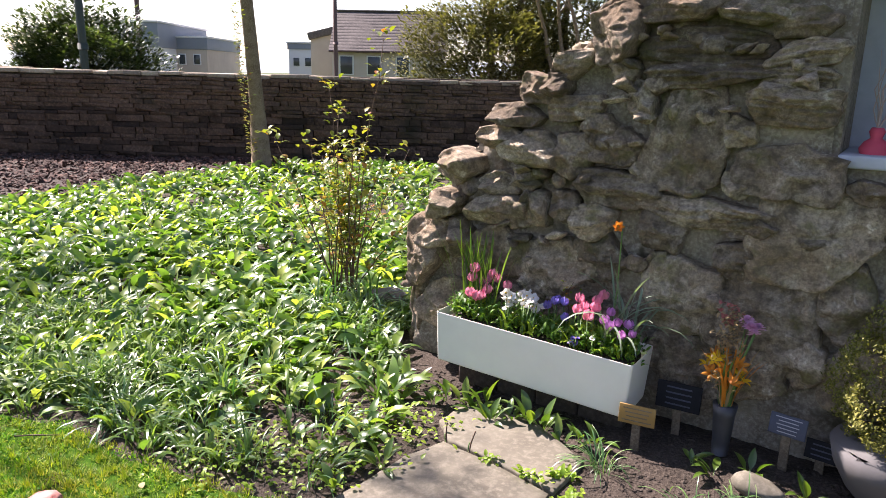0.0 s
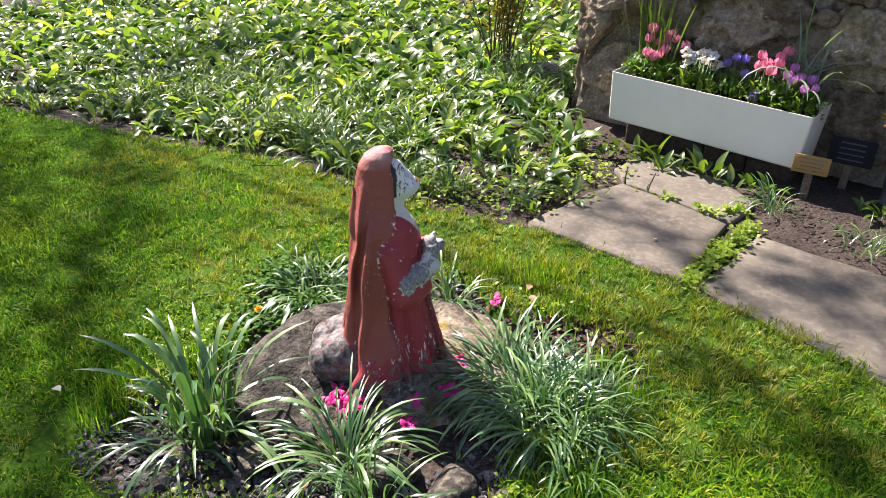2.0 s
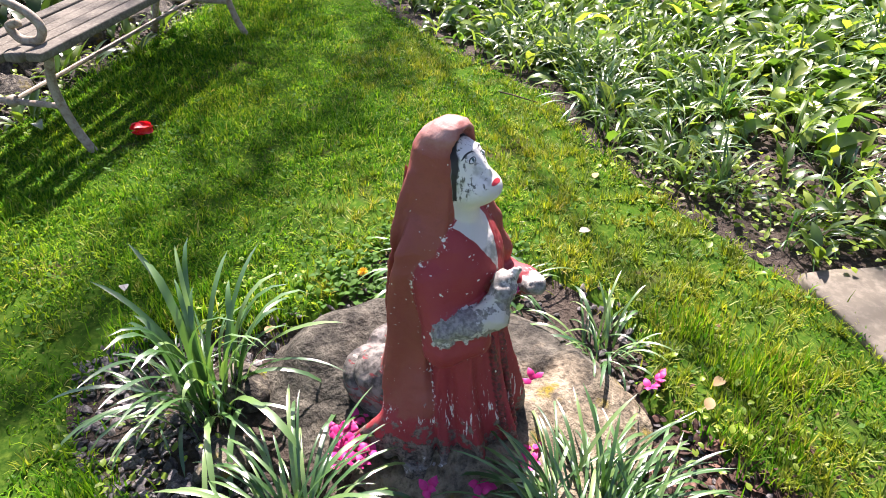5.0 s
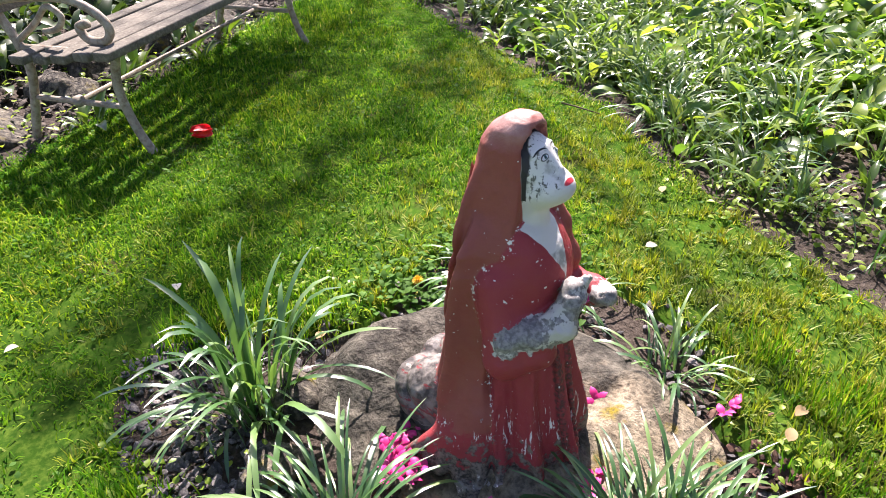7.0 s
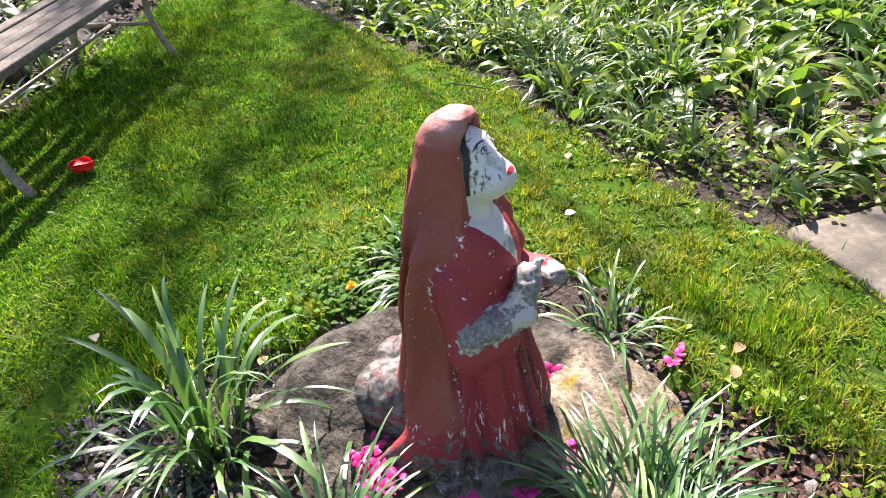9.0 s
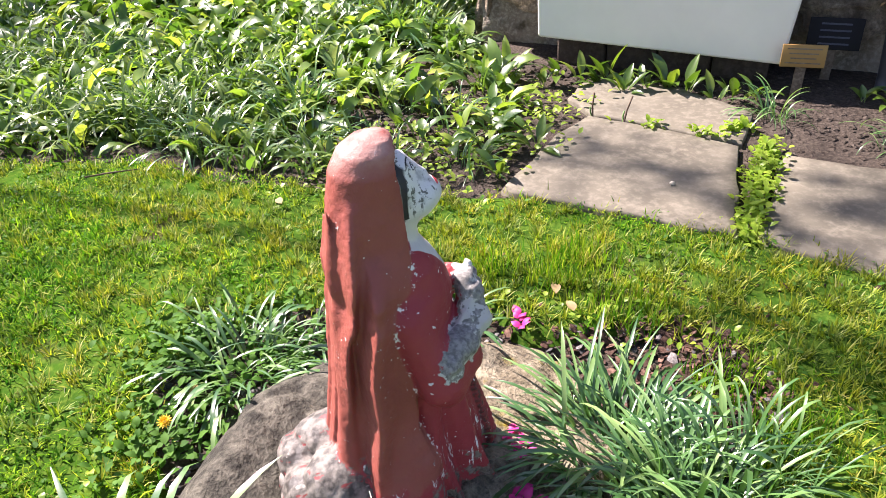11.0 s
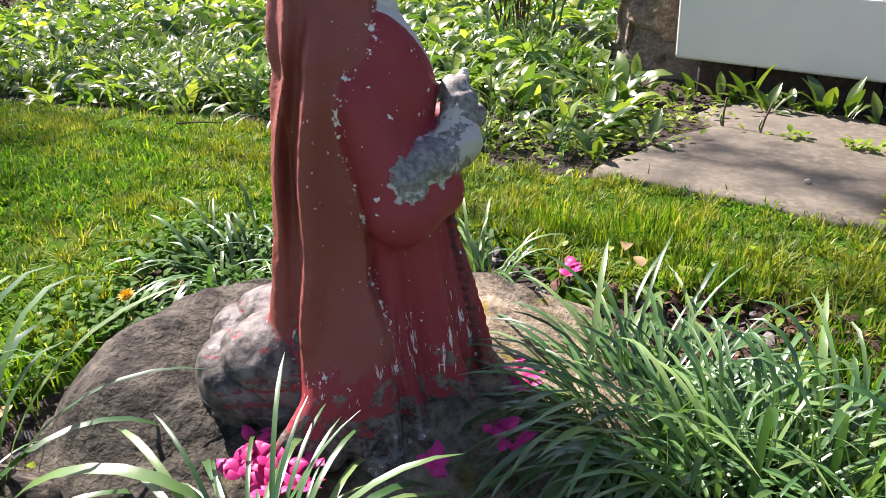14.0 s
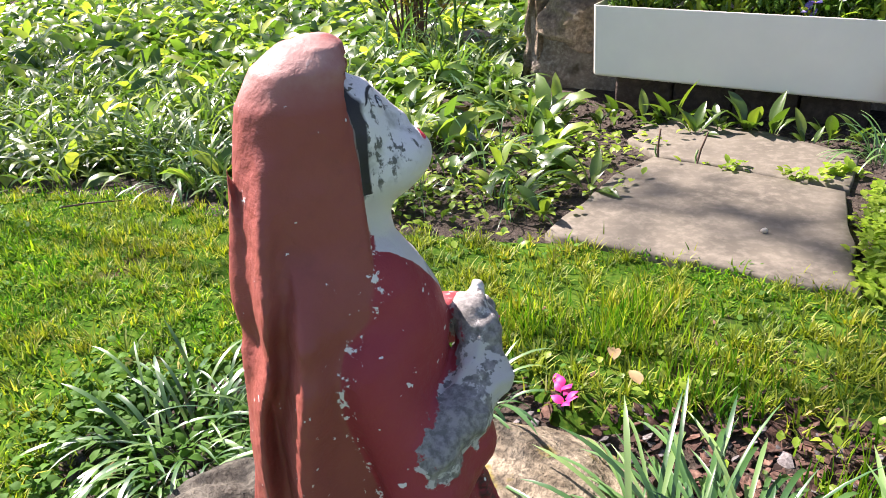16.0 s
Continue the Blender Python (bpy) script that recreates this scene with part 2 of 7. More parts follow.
def mat_rock():
    """Weathered gritstone: brown and grey beds, lichen and dark pits."""
    m, nt, bs = material("rockery_stone", 0.93, 0, 0.25)
    v = coords(nt, world_space=True)
    big, mid, fine = tex(nt, v, 3.2, 4), tex(nt, v, 15, 6, 0.65), tex(nt, v, 70, 6, 0.7)
    col = mix(nt, ramp(nt, big, [(0.38, (0, 0, 0)), (0.62, (1, 1, 1))]), (0.24, 0.185, 0.125), (0.39, 0.34, 0.26))
    col = mix(nt, ramp(nt, mid, [(0.36, (1, 1, 1)), (0.52, (0, 0, 0))]), col, (0.125, 0.102, 0.072))
    col = mix(nt, ramp(nt, mid, [(0.58, (0, 0, 0)), (0.70, (1, 1, 1))]), col, (0.55, 0.505, 0.41))
    col = mix(nt, ramp(nt, tex(nt, v, 5.5, 5), [(0.56, (0, 0, 0)), (0.66, (1, 1, 1))]), col, (0.17, 0.16, 0.08))
    col = mix(nt, ramp(nt, fine, [(0.40, (0.55, 0.55, 0.55)), (0.62, (0, 0, 0))]), col, (0.075, 0.062, 0.047))
    oi = nt.nodes.new("ShaderNodeObjectInfo")
    col = mix(nt, 1.0, col, ramp(nt, oi.outputs["Random"], [(0, (0.78, 0.75, 0.72)), (0.5, (1.22, 1.15, 1.08)), (1, (1.65, 1.6, 1.5))]), "MULTIPLY")
    nt.links.new(col, bs.inputs["Base Color"])
    bumped(nt, bs, mix(nt, 0.45, mid, fine), 1.0, 0.032)
    return m


M_ROCK = mat_rock()
M_MORTAR = mat_rough("mortar", (0.17, 0.135, 0.098), (0.30, 0.255, 0.19), (0.44, 0.395, 0.31), 7, 60, 0.95, 1.0, 0.02, stain=((0.09, 0.075, 0.045), 5, 0.6))
M_WALL = mat_rough("old_walling_stone", (0.035, 0.024, 0.018), (0.072, 0.046, 0.033), (0.12, 0.082, 0.058), 3, 24, 0.95, 0.8, 0.02, each=0.55, stain=((0.028, 0.024, 0.016), 0.9, 0.55))
M_SOOT_SHADE = mat_rough("sooty_shade_mortar", (0.045, 0.034, 0.026), (0.075, 0.057, 0.043), (0.11, 0.085, 0.065), 6, 40, 0.95, 0.9, 0.02)
M_COPING = mat_rough("coping_stone", (0.22, 0.18, 0.13), (0.32, 0.27, 0.2), (0.4, 0.36, 0.3), 3, 30, 0.95, 0.8, 0.02, each=0.35)
M_BASE = mat_rough("statue_rock", (0.022, 0.020, 0.016), (0.066, 0.058, 0.043), (0.23, 0.205, 0.148), 9, 45, 0.85, 1.0, 0.026, stain=((0.17, 0.135, 0.012), 9, 0.60))
M_GRAVEL = mat_rough("grey_gravel", (0.055, 0.053, 0.052), (0.105, 0.10, 0.099), (0.19, 0.185, 0.183), 30, 200, 0.8, 0.4, 0.004, isle=0.55)
M_WHITE = mat_plain("white_glaze", (0.78, 0.76, 0.66), 0.38, 0, 0.09, 6, 0.1)
M_GRASS = mat_leaf("grass", [(0, (0.022, 0.115, 0.008)), (0.45, (0.095, 0.25, 0.013)), (0.8, (0.235, 0.385, 0.020)), (0.94, (0.30, 0.43, 0.035)), (1, (0.46, 0.42, 0.16))], 0.7, 0.45, 0.05, patch=2.0)
M_MOSS = mat_leaf("yellow_moss_grass", [(0, (0.08, 0.14, 0.012)), (0.45, (0.215, 0.285, 0.018)), (0.85, (0.345, 0.39, 0.03)), (1, (0.43, 0.41, 0.17))], 0.5, 0.4, 0.4, patch=5.0)
M_GARLIC = mat_leaf("garlic_leaf", [(0, (0.04, 0.105, 0.02)), (0.5, (0.114, 0.215, 0.038)), (0.85, (0.28, 0.39, 0.062)), (1, (0.48, 0.54, 0.11))], 0.33, 0.45, 0.6, bump=0.12, coat=0.25)
M_BLUEBELL = mat_leaf("bulb_leaf", [(0, (0.06, 0.125, 0.028)), (0.6, (0.12, 0.205, 0.045)), (1, (0.25, 0.35, 0.08))], 0.34, 0.4, 0.5, bump=0.12, coat=0.15)
M_STRAP = mat_leaf("strap_leaf", [(0, (0.035, 0.112, 0.032)), (0.6, (0.098, 0.22, 0.065)), (1, (0.225, 0.355, 0.125))], 0.32, 0.3, 0.8, bump=0.12, coat=0.35, island=False)
M_UNDER = mat_leaf("undergrowth_leaf", [(0, (0.022, 0.05, 0.012)), (0.7, (0.05, 0.095, 0.022)), (1, (0.13, 0.19, 0.04))], 0.4, 0.3, 0.5)
M_WEED = mat_leaf("weed_leaf", [(0, (0.18, 0.31, 0.025)), (1, (0.36, 0.48, 0.06))], 0.42, 0.5)
M_BARK = mat_rough("tree_bark", (0.12, 0.085, 0.045), (0.21, 0.155, 0.09), (0.28, 0.225, 0.14), 8, 60, 0.95, 0.9, 0.02)
M_TWIG = mat_plain("twig", (0.10, 0.06, 0.035), 0.8)
M_GREY_WOOD = mat_rough("weathered_timber", (0.085, 0.076, 0.058), (0.15, 0.136, 0.105), (0.235, 0.215, 0.17), 9, 80, 0.85, 0.5, 0.004, world_space=False)
M_IRON = mat_rough("flaking_painted_iron", (0.26, 0.225, 0.17), (0.40, 0.36, 0.28), (0.16, 0.10, 0.06), 18, 60, 0.6, 0.5, 0.004, world_space=False)
M_CROWN = mat_leaf("tree_leaf", [(0, (0.05, 0.09, 0.02)), (0.6, (0.09, 0.13, 0.03)), (1, (0.16, 0.19, 0.05))], 0.45, 0.35)
M_ROSE = mat_leaf("rose_leaf", [(0, (0.14, 0.19, 0.02)), (0.6, (0.27, 0.28, 0.03)), (0.85, (0.38, 0.29, 0.04)), (1, (0.38, 0.11, 0.03))], 0.4, 0.4)

# ---- ground ----
EDGE_X = [-9.0, -3.7, -2.4, -1.6, -1.3, -0.69, -0.22, 0.44, 0.98, 1.5, 3.0, 6.0]
EDGE_Y = [2.6, 2.78, 2.80, 2.9, 2.80, 2.75, 2.76, 2.62, 2.38, 2.03, 1.2, 0.4]


def lawn_edge(x):
    return np.interp(x, EDGE_X, EDGE_Y)


PIT = Vector((-0.31, 1.72, 0))


def pit_r(x, y):
    """Under 1 in the bare bed round the figure."""
    dx, dy = np.asarray(x) - PIT.x, np.asarray(y) - PIT.y
    a = np.arctan2(dy, dx)
    return np.hypot(dx, dy) / (0.56 + 0.07 * np.sin(3 * a + 0.6) + 0.05 * np.sin(5 * a) + 0.17 * np.exp(-((a - 0.62) / 0.3) ** 2) + 0.19 * np.exp(-((a + 2.15) / 0.4) ** 2) + 0.22 * np.exp(-((a + 0.74) / 0.32) ** 2))


BENCH_A, BENCH_B = Vector((-1.93, 1.14, 0)), Vector((-2.94, 1.99, 0))
BENCH_D = (BENCH_B - BENCH_A).normalized()
BENCH_N = Vector((BENCH_D.y, -BENCH_D.x, 0))


def bench_bed(x, y):
    """How far a place lies behind the bench's front feet."""
    return -((np.asarray(x) - BENCH_A.x) * BENCH_N.x + (np.asarray(y) - BENCH_A.y) * BENCH_N.y)


def ground_z(x, y):
    x, y = np.asarray(x, dtype=float), np.asarray(y, dtype=float)
    z = 0.012 * np.sin(1.7 * x + 0.4) * np.sin(1.3 * y)
    bed = np.clip((y - lawn_edge(x)) / 0.3, 0, 1) * np.clip((x + 9) / 4, 0, 1)
    near = np.clip(1.6 - np.hypot(x - 0.4, y - 3.0) / 1.0, 0, 1)
    z = z * (1 - near)
    z = z - 0.02 * bed * (1 - near) * np.clip(1 - (y - 5) / 3, 0, 1)
    z = z - 0.045 * np.clip((1.05 - pit_r(x, y)) / 0.25, 0, 1)
    far = np.clip((np.hypot(x, y) - 20) / 60, 0, 1)
    return z * (1 - far) - 3.5 * far


def mat_ground():
    """Garden soil, rough grass from some way out."""
    m = M_SOIL.copy()
    m.name = "soil_and_rough_grass"
    nt = m.node_tree
    bs = nt.nodes["Principled BSDF"]
    soil = bs.inputs["Base Color"].links[0].from_socket
    g = nt.nodes.new("ShaderNodeNewGeometry")
    d = nt.nodes.new("ShaderNodeVectorMath")
    d.operation = "DISTANCE"
    d.inputs[1].default_value = (-1, 5, 0)
    nt.links.new(g.outputs["Position"], d.inputs[0])
    far = nt.nodes.new("ShaderNodeMapRange")
    far.inputs[1].default_value, far.inputs[2].default_value = 11.5, 12.5
    nt.links.new(d.outputs["Value"], far.inputs[0])
    turf = mix(nt, tex(nt, g.outputs["Position"], 0.7, 5), (0.035, 0.055, 0.014), (0.085, 0.11, 0.03))
    nt.links.new(mix(nt, far.outputs[0], soil, turf), bs.inputs["Base Color"])
    return m


rad = np.concatenate([np.linspace(0, 16, 110), np.geomspace(17, 2500, 34)])
ang = np.linspace(0, 2 * np.pi, 161)[:-1]
rr, aa = np.meshgrid(rad, ang, indexing="ij")
gx, gy = rr * np.cos(aa) - 1.0, rr * np.sin(aa) + 3.0
fine = np.array([[noise.noise(Vector((x * 2.3, y * 2.3, 0))) if r < 14 else 0 for x, y, r in zip(a, b, c)] for a, b, c in zip(gx, gy, rr)])
gz = ground_z(gx, gy) + 0.012 * fine * (rr < 14) - 0.012
gv = np.stack([gx, gy, gz], -1).reshape(-1, 3)
na = len(ang)
gf = np.array([(i * na + j, (i + 1) * na + j, (i + 1) * na + (j + 1) % na, i * na + (j + 1) % na) for i in range(len(rad) - 1) for j in range(na)])
ground = thing("ground", Matrix(), "bare dark crumbly garden soil under the planting", "ground", kind="structure", data=mesh_of("ground", gv, gf, mat_ground()))

# the turf, a sheet of its own on the soil
xs = np.concatenate([np.arange(-14, -5, 0.25), np.arange(-5, 3, 0.045), np.arange(3, 13, 0.25)])
ys = np.concatenate([np.arange(-14, -1, 0.25), np.arange(-1, 3.05, 0.045)])
X, Y = np.meshgrid(xs, ys, indexing="ij")
edge_wob = np.array([0.05 * noise.noise(Vector((x * 3.1, 0, 2))) for x in xs])[:, None]
margin = np.minimum.reduce([lawn_edge(X) + edge_wob - Y, (pit_r(X, Y) - 1.0) * 0.55, np.maximum(0.42 - bench_bed(X, Y), bench_bed(X, Y) - 2.4)])
Z = ground_z(X, Y) + np.interp(margin, [-0.12, -0.03, 0.04], [-0.10, -0.02, 0.006])
ids = np.arange(X.size).reshape(X.shape)
keep = margin > -0.1
cell = keep[:-1, :-1] & keep[1:, :-1] & keep[:-1, 1:] & keep[1:, 1:]
f = np.stack([ids[:-1, :-1][cell], ids[1:, :-1][cell], ids[1:, 1:][cell], ids[:-1, 1:][cell]], -1)
lawn = thing("lawn", Matrix(), "short mossy lawn turf with bare yellowed patches", "lawn", kind="structure",
             data=mesh_of("lawn", np.stack([X, Y, Z], -1).reshape(-1, 3), f, M_TURF))


def turf_ok(x, y):
    return (y < lawn_edge(x) + G.normal(0, 0.025, len(x))) & (pit_r(x, y) > 1.0 + G.normal(0, 0.04, len(x))) & (bench_bed(x, y) < 0.40 + G.normal(0, 0.04, len(x)))


def moss_share(x, y):
    """How far the turf has gone over to yellow moss: by the paving and round the bed."""
    strip = np.exp(-((lawn_edge(x) - y - 0.22) / 0.30) ** 2) + 0.8 * np.exp(-((pit_r(x, y) - 1.2) / 0.4) ** 2) * (y > 1.6) + 0.3 * np.clip((x + 1.6) / 0.8, 0, 1)
    return np.clip(strip * (0.65 + 0.4 * np.sin(7 * x + 2 * np.sin(5 * y)) * np.sin(6 * y + 1.5)) * (x > -2.6), 0, 1)


def grass_patch(n, x0, x1, y0, y1, h0, h1, w):
    """Short blades; most spring in small tufts, the rest stand singly."""
    tuft = n // 6
    tx, ty = G.uniform(x0, x1, tuft), G.uniform(y0, y1, tuft)
    pick = G.integers(0, tuft, int(n * 0.75))
    swirl = G.uniform(0, 2 * np.pi, len(pick))
    reach = np.abs(G.normal(0, 0.008, len(pick)))
    free = n - len(pick)
    x = np.concatenate([tx[pick] + reach * np.cos(swirl), G.uniform(x0, x1, free)])
    y = np.concatenate([ty[pick] + reach * np.sin(swirl), G.uniform(y0, y1, free)])
    az = np.concatenate([swirl + G.normal(0, 0.5, len(pick)), G.uniform(0, 2 * np.pi, free)])
    tall = np.concatenate([G.uniform(0.55, 1.5, tuft)[pick], G.uniform(0.5, 1.0, free)])
    patch = np.sin(2.9 * x + 1.3 * np.sin(2.2 * y)) * np.sin(3.4 * y + 1.1 * np.sin(1.7 * x)) + 0.5 * np.sin(9 * x + 4 * y) * np.sin(7 * y - 5 * x)
    clump = np.sin(23 * x + 3 * np.sin(11 * y)) * np.sin(21 * y + 3 * np.sin(13 * x))
    rough = np.exp(-((lawn_edge(x) - y - 0.15) / 0.32) ** 2)
    sparse = np.exp(-((pit_r(x, y) - 1.2) / 0.35) ** 2) * (0.5 + 0.5 * np.sin(11 * x + 5) * np.sin(13 * y))
    worn = np.exp(-((x - 0.15) / 0.30) ** 2 - ((y - 2.36) / 0.15) ** 2) * (0.6 + 0.5 * np.sin(17 * x + 2) * np.sin(19 * y)) + 0.9 * np.exp(-((x + 1.18) / 0.07) ** 2 - ((y - 1.89) / 0.06) ** 2)
    keep = turf_ok(x, y) & (G.random(n) > np.clip(0.08 - 0.2 * patch, 0, 0.45) + 0.7 * sparse + 0.8 * worn + 0.7 * moss_share(x, y) + rough * np.clip(0.2 - 0.5 * clump, 0, 0.7))
    x, y, patch, az, tall, clump, rough = x[keep], y[keep], patch[keep], az[keep], tall[keep], clump[keep], rough[keep]
    k = len(x)
    h = G.uniform(h0, h1, k) * (1 + 0.3 * patch) * (1 + 0.4 * clump) * (1 - 0.5 * rough) * tall
    base = np.stack([x, y, ground_z(x, y) + 0.004], -1)
    lean = np.abs(G.normal(0.95, 0.6, k))
    return leaves(base, az, h, w * G.uniform(0.7, 1.3, k), lean * 0.5, lean + G.uniform(0.3, 1.5, k), "blade", 2, 2, 0.0)


grass = merge(grass_patch(270000, -2.6, 1.9, 0.6, 2.95, 0.013, 0.042, 0.0046),
              grass_patch(80000, -4.5, 1.0, 0.2, 2.95, 0.014, 0.040, 0.005),
              grass_patch(70000, -4.4, -2.5, 0.9, 2.95, 0.016, 0.046, 0.0052),
              grass_patch(30000, -6.5, 5.0, -4.5, 2.9, 0.02, 0.05, 0.008))
thing("lawn_grass", Matrix(), "short bright green lawn grass blades", "grass", kind="stuff", data=mesh_of("lawn_grass", *grass, M_GRASS))

# yellowed moss and dry grass by the paving and round the bed
tufts, n = 9000, 170000
tx, ty = G.uniform(-2.6, 1.3, tufts), G.uniform(0.9, 2.85, tufts)
pick = G.integers(0, tufts, n)
az = G.uniform(0, 2 * np.pi, n)
reach = np.abs(G.normal(0, 0.013, n))
mx_, my_ = tx[pick] + reach * np.cos(az), ty[pick] + reach * np.sin(az)
ok = turf_ok(mx_, my_) & (G.random(tufts) < moss_share(tx, ty))[pick]
mx_, my_, az, tall = mx_[ok], my_[ok], az[ok] + G.normal(0, 0.6, ok.sum()), G.uniform(0.5, 1.4, tufts)[pick[ok]]
n = len(mx_)
lean = np.abs(G.normal(0.4, 0.35, n))
thing("moss_grass", Matrix(), "yellowed mossy grass along the paving and the bed", "grass", kind="stuff",
      data=mesh_of("moss_grass", *leaves(np.stack([mx_, my_, ground_z(mx_, my_) + 0.004], -1), az, G.uniform(0.014, 0.040, n) * tall, 0.0038, lean, lean + G.uniform(0.2, 1.1, n), "blade", 2, 2, 0.0), M_MOSS))

# ---- sandstone paving ----
def slab(outline, top, seed, name="paving_slab"):
    """A riven flag with an uneven, worn rim; the outline is given by its corners."""
    pts = []
    for i, a in enumerate(outline):
        b = outline[(i + 1) % len(outline)]
        n = max(3, int(math.dist(a, b) / 0.05))
        for k in range(n):
            t = k / n
            x, y = a[0] + (b[0] - a[0]) * t, a[1] + (b[1] - a[1]) * t
            pts.append(Vector((x + 0.014 * fnoise(x, y, seed, 9), y + 0.014 * fnoise(y, x, seed, 9), 0)))
    c = sum(pts, Vector()) / len(pts)
    vs, fs, n = [], [], len(pts)
    rings = [(1.0, -0.06), (1.0, -0.008), (0.985, 0.0)] + [(s, 0.0) for s in (0.85, 0.6, 0.3)]
    for s, z in rings:
        for p in pts:
            q = c + (p - c) * s
            vs.append((q.x, q.y, top + z + 0.005 * fnoise(q.x, q.y, seed, 5) + 0.002 * fnoise(q.x, q.y, seed, 25)))
    for r in range(len(rings) - 1):
        for i in range(n):
            j = (i + 1) % n
            fs.append((r * n + i, r * n + j, (r + 1) * n + j, (r + 1) * n + i))
    vs.append((c.x, c.y, top))
    for i in range(n):
        fs.append(((len(rings) - 1) * n + i, (len(rings) - 1) * n + (i + 1) % n, len(vs) - 1))
    return mesh_of(name, vs, fs, M_SLAB)


pavement = thing("pavement", Matrix(), "old sandstone flags set level with the lawn", "paving", kind="structure")
for i, (o, t) in enumerate([
        ([(-0.10, 3.54), (0.0, 3.385), (0.26, 3.285), (0.50, 3.165), (0.57, 3.42), (0.34, 3.66), (0.06, 3.77), (-0.05, 3.69)], 0.012),
        ([(-0.25, 2.79), (0.41, 2.60), (0.49, 3.15), (0.25, 3.27), (-0.01, 3.37), (-0.12, 3.20)], 0.014),
        ([(0.46, 2.58), (0.94, 2.36), (1.34, 2.08), (1.75, 2.75), (1.17, 2.95), (0.61, 3.10)], 0.012),
        ([(1.55, 3.22), (1.70, 3.12), (1.84, 3.26), (1.62, 3.38)], 0.0)]):
    part("paving_slab", slab(o, t, i * 3.7 + 1), None, pavement)

# ---- rockery wall ----
RW0, RWD = Vector((-0.6, 4.34, 0)), Vector((0.97, -0.24, 0)).normalized()
RWN = Vector((RWD.y, -RWD.x, 0))
RW = Matrix.Translation(RW0) @ Matrix((RWD, RWN * -1, Vector((0, 0, 1)))).transposed().to_4x4()
# local axes: x along the wall, y into it, z up
RAKE = [(0.0, -0.1), (0.0, 0.32), (0.09, 0.6), (0.21, 0.9), (0.28, 1.08), (0.47, 1.24), (0.68, 1.38), (0.72, 1.5), (0.9, 1.54), (0.92, 1.66), (1.06, 1.74), (1.12, 2.05), (1.3, 2.35), (1.55, 2.6)]
RW_TOP, RW_END = 2.7, 3.4


def rake_x(z):
    return float(np.interp(z, [p[1] for p in RAKE] + [2.7], [p[0] for p in RAKE] + [1.6]))


def wall_stone(w, h, proud, seed, power=2.6, strata=0):
    """One wall stone in its own plane: an angular outline, a faceted broken face, ledges where it is bedded."""
    rr = random.Random(seed)
    na, ring = 56, (1.0, 1.0, 0.99, 0.965, 0.93, 0.88, 0.81, 0.74, 0.66, 0.57, 0.48, 0.39, 0.3, 0.2, 0.1)
    cuts = [(rr.uniform(0, 6.28), rr.uniform(0.72, 0.98)) for _ in range(6)]
    facets = [(rr.uniform(-0.85, 0.85), rr.uniform(-0.95, 0.95), rr.uniform(0.65, 1.2)) for _ in range(6)]
    tilt = (rr.uniform(-0.12, 0.12), rr.uniform(-0.16, 0.10))
    vs, fs = [], []
    for k, s in enumerate(ring):
        for i in range(na):
            t = 2 * math.pi * i / na
            c, sn = math.cos(t), math.sin(t)
            r = (abs(c) ** power + abs(sn) ** power) ** (-1 / power)
            for ca, cd in cuts:
                e = math.cos(t - ca)
                if e > 0.05:
                    r = min(r, cd / e)
            r *= 1 + 0.10 * noise.noise(Vector((c * 2.2, sn * 2.2, seed))) + 0.06 * noise.noise(Vector((c * 6, sn * 6, seed)))
            x, z = r * s * c * w / 2, r * s * sn * h / 2
            if k == 0:
                d = -0.09
            else:
                flat = min(f0 * x / w * 2 + f1 * z / h * 2 + f2 for f0, f1, f2 in facets)
                d = proud * max(flat, 0.3) * min(1.0, 0.62 + 7.0 * (1 - s)) + tilt[0] * x + tilt[1] * z
                if strata:
                    q = (z + 0.02 * noise.noise(Vector((x * 5, z * 8, seed)))) * (26 + 6 * strata) + seed
                    d += 0.014 * strata * (abs((q % 1.0) - 0.25) - 0.25) * min(1, 6 * (1 - s))
                d += 0.020 * noise.noise(Vector((x * 9, z * 13, seed))) - 0.030 * abs(noise.noise(Vector((x * 11, z * 15, seed + 4)))) - 0.016 * abs(noise.noise(Vector((x * 27, z * 34, seed + 9)))) + 0.012 * noise.noise(Vector((x * 24, z * 30, seed))) + 0.014 + 0.005 * noise.noise(Vector((x * 60, z * 70, seed)))
            vs.append((x, -d, z))
    for k in range(len(ring) - 1):
        for i in range(na):
            j = (i + 1) % na
            fs.append((k * na + i, k * na + j, (k + 1) * na + j, (k + 1) * na + i))
    n0 = len(vs)
    vs.append((0, sum(v[1] for v in vs[-na:]) / na, 0))
    for i in range(na):
        fs.append(((len(ring) - 1) * na + i, (len(ring) - 1) * na + (i + 1) % na, n0))
    return mesh_of("stone", vs, fs, M_ROCK)


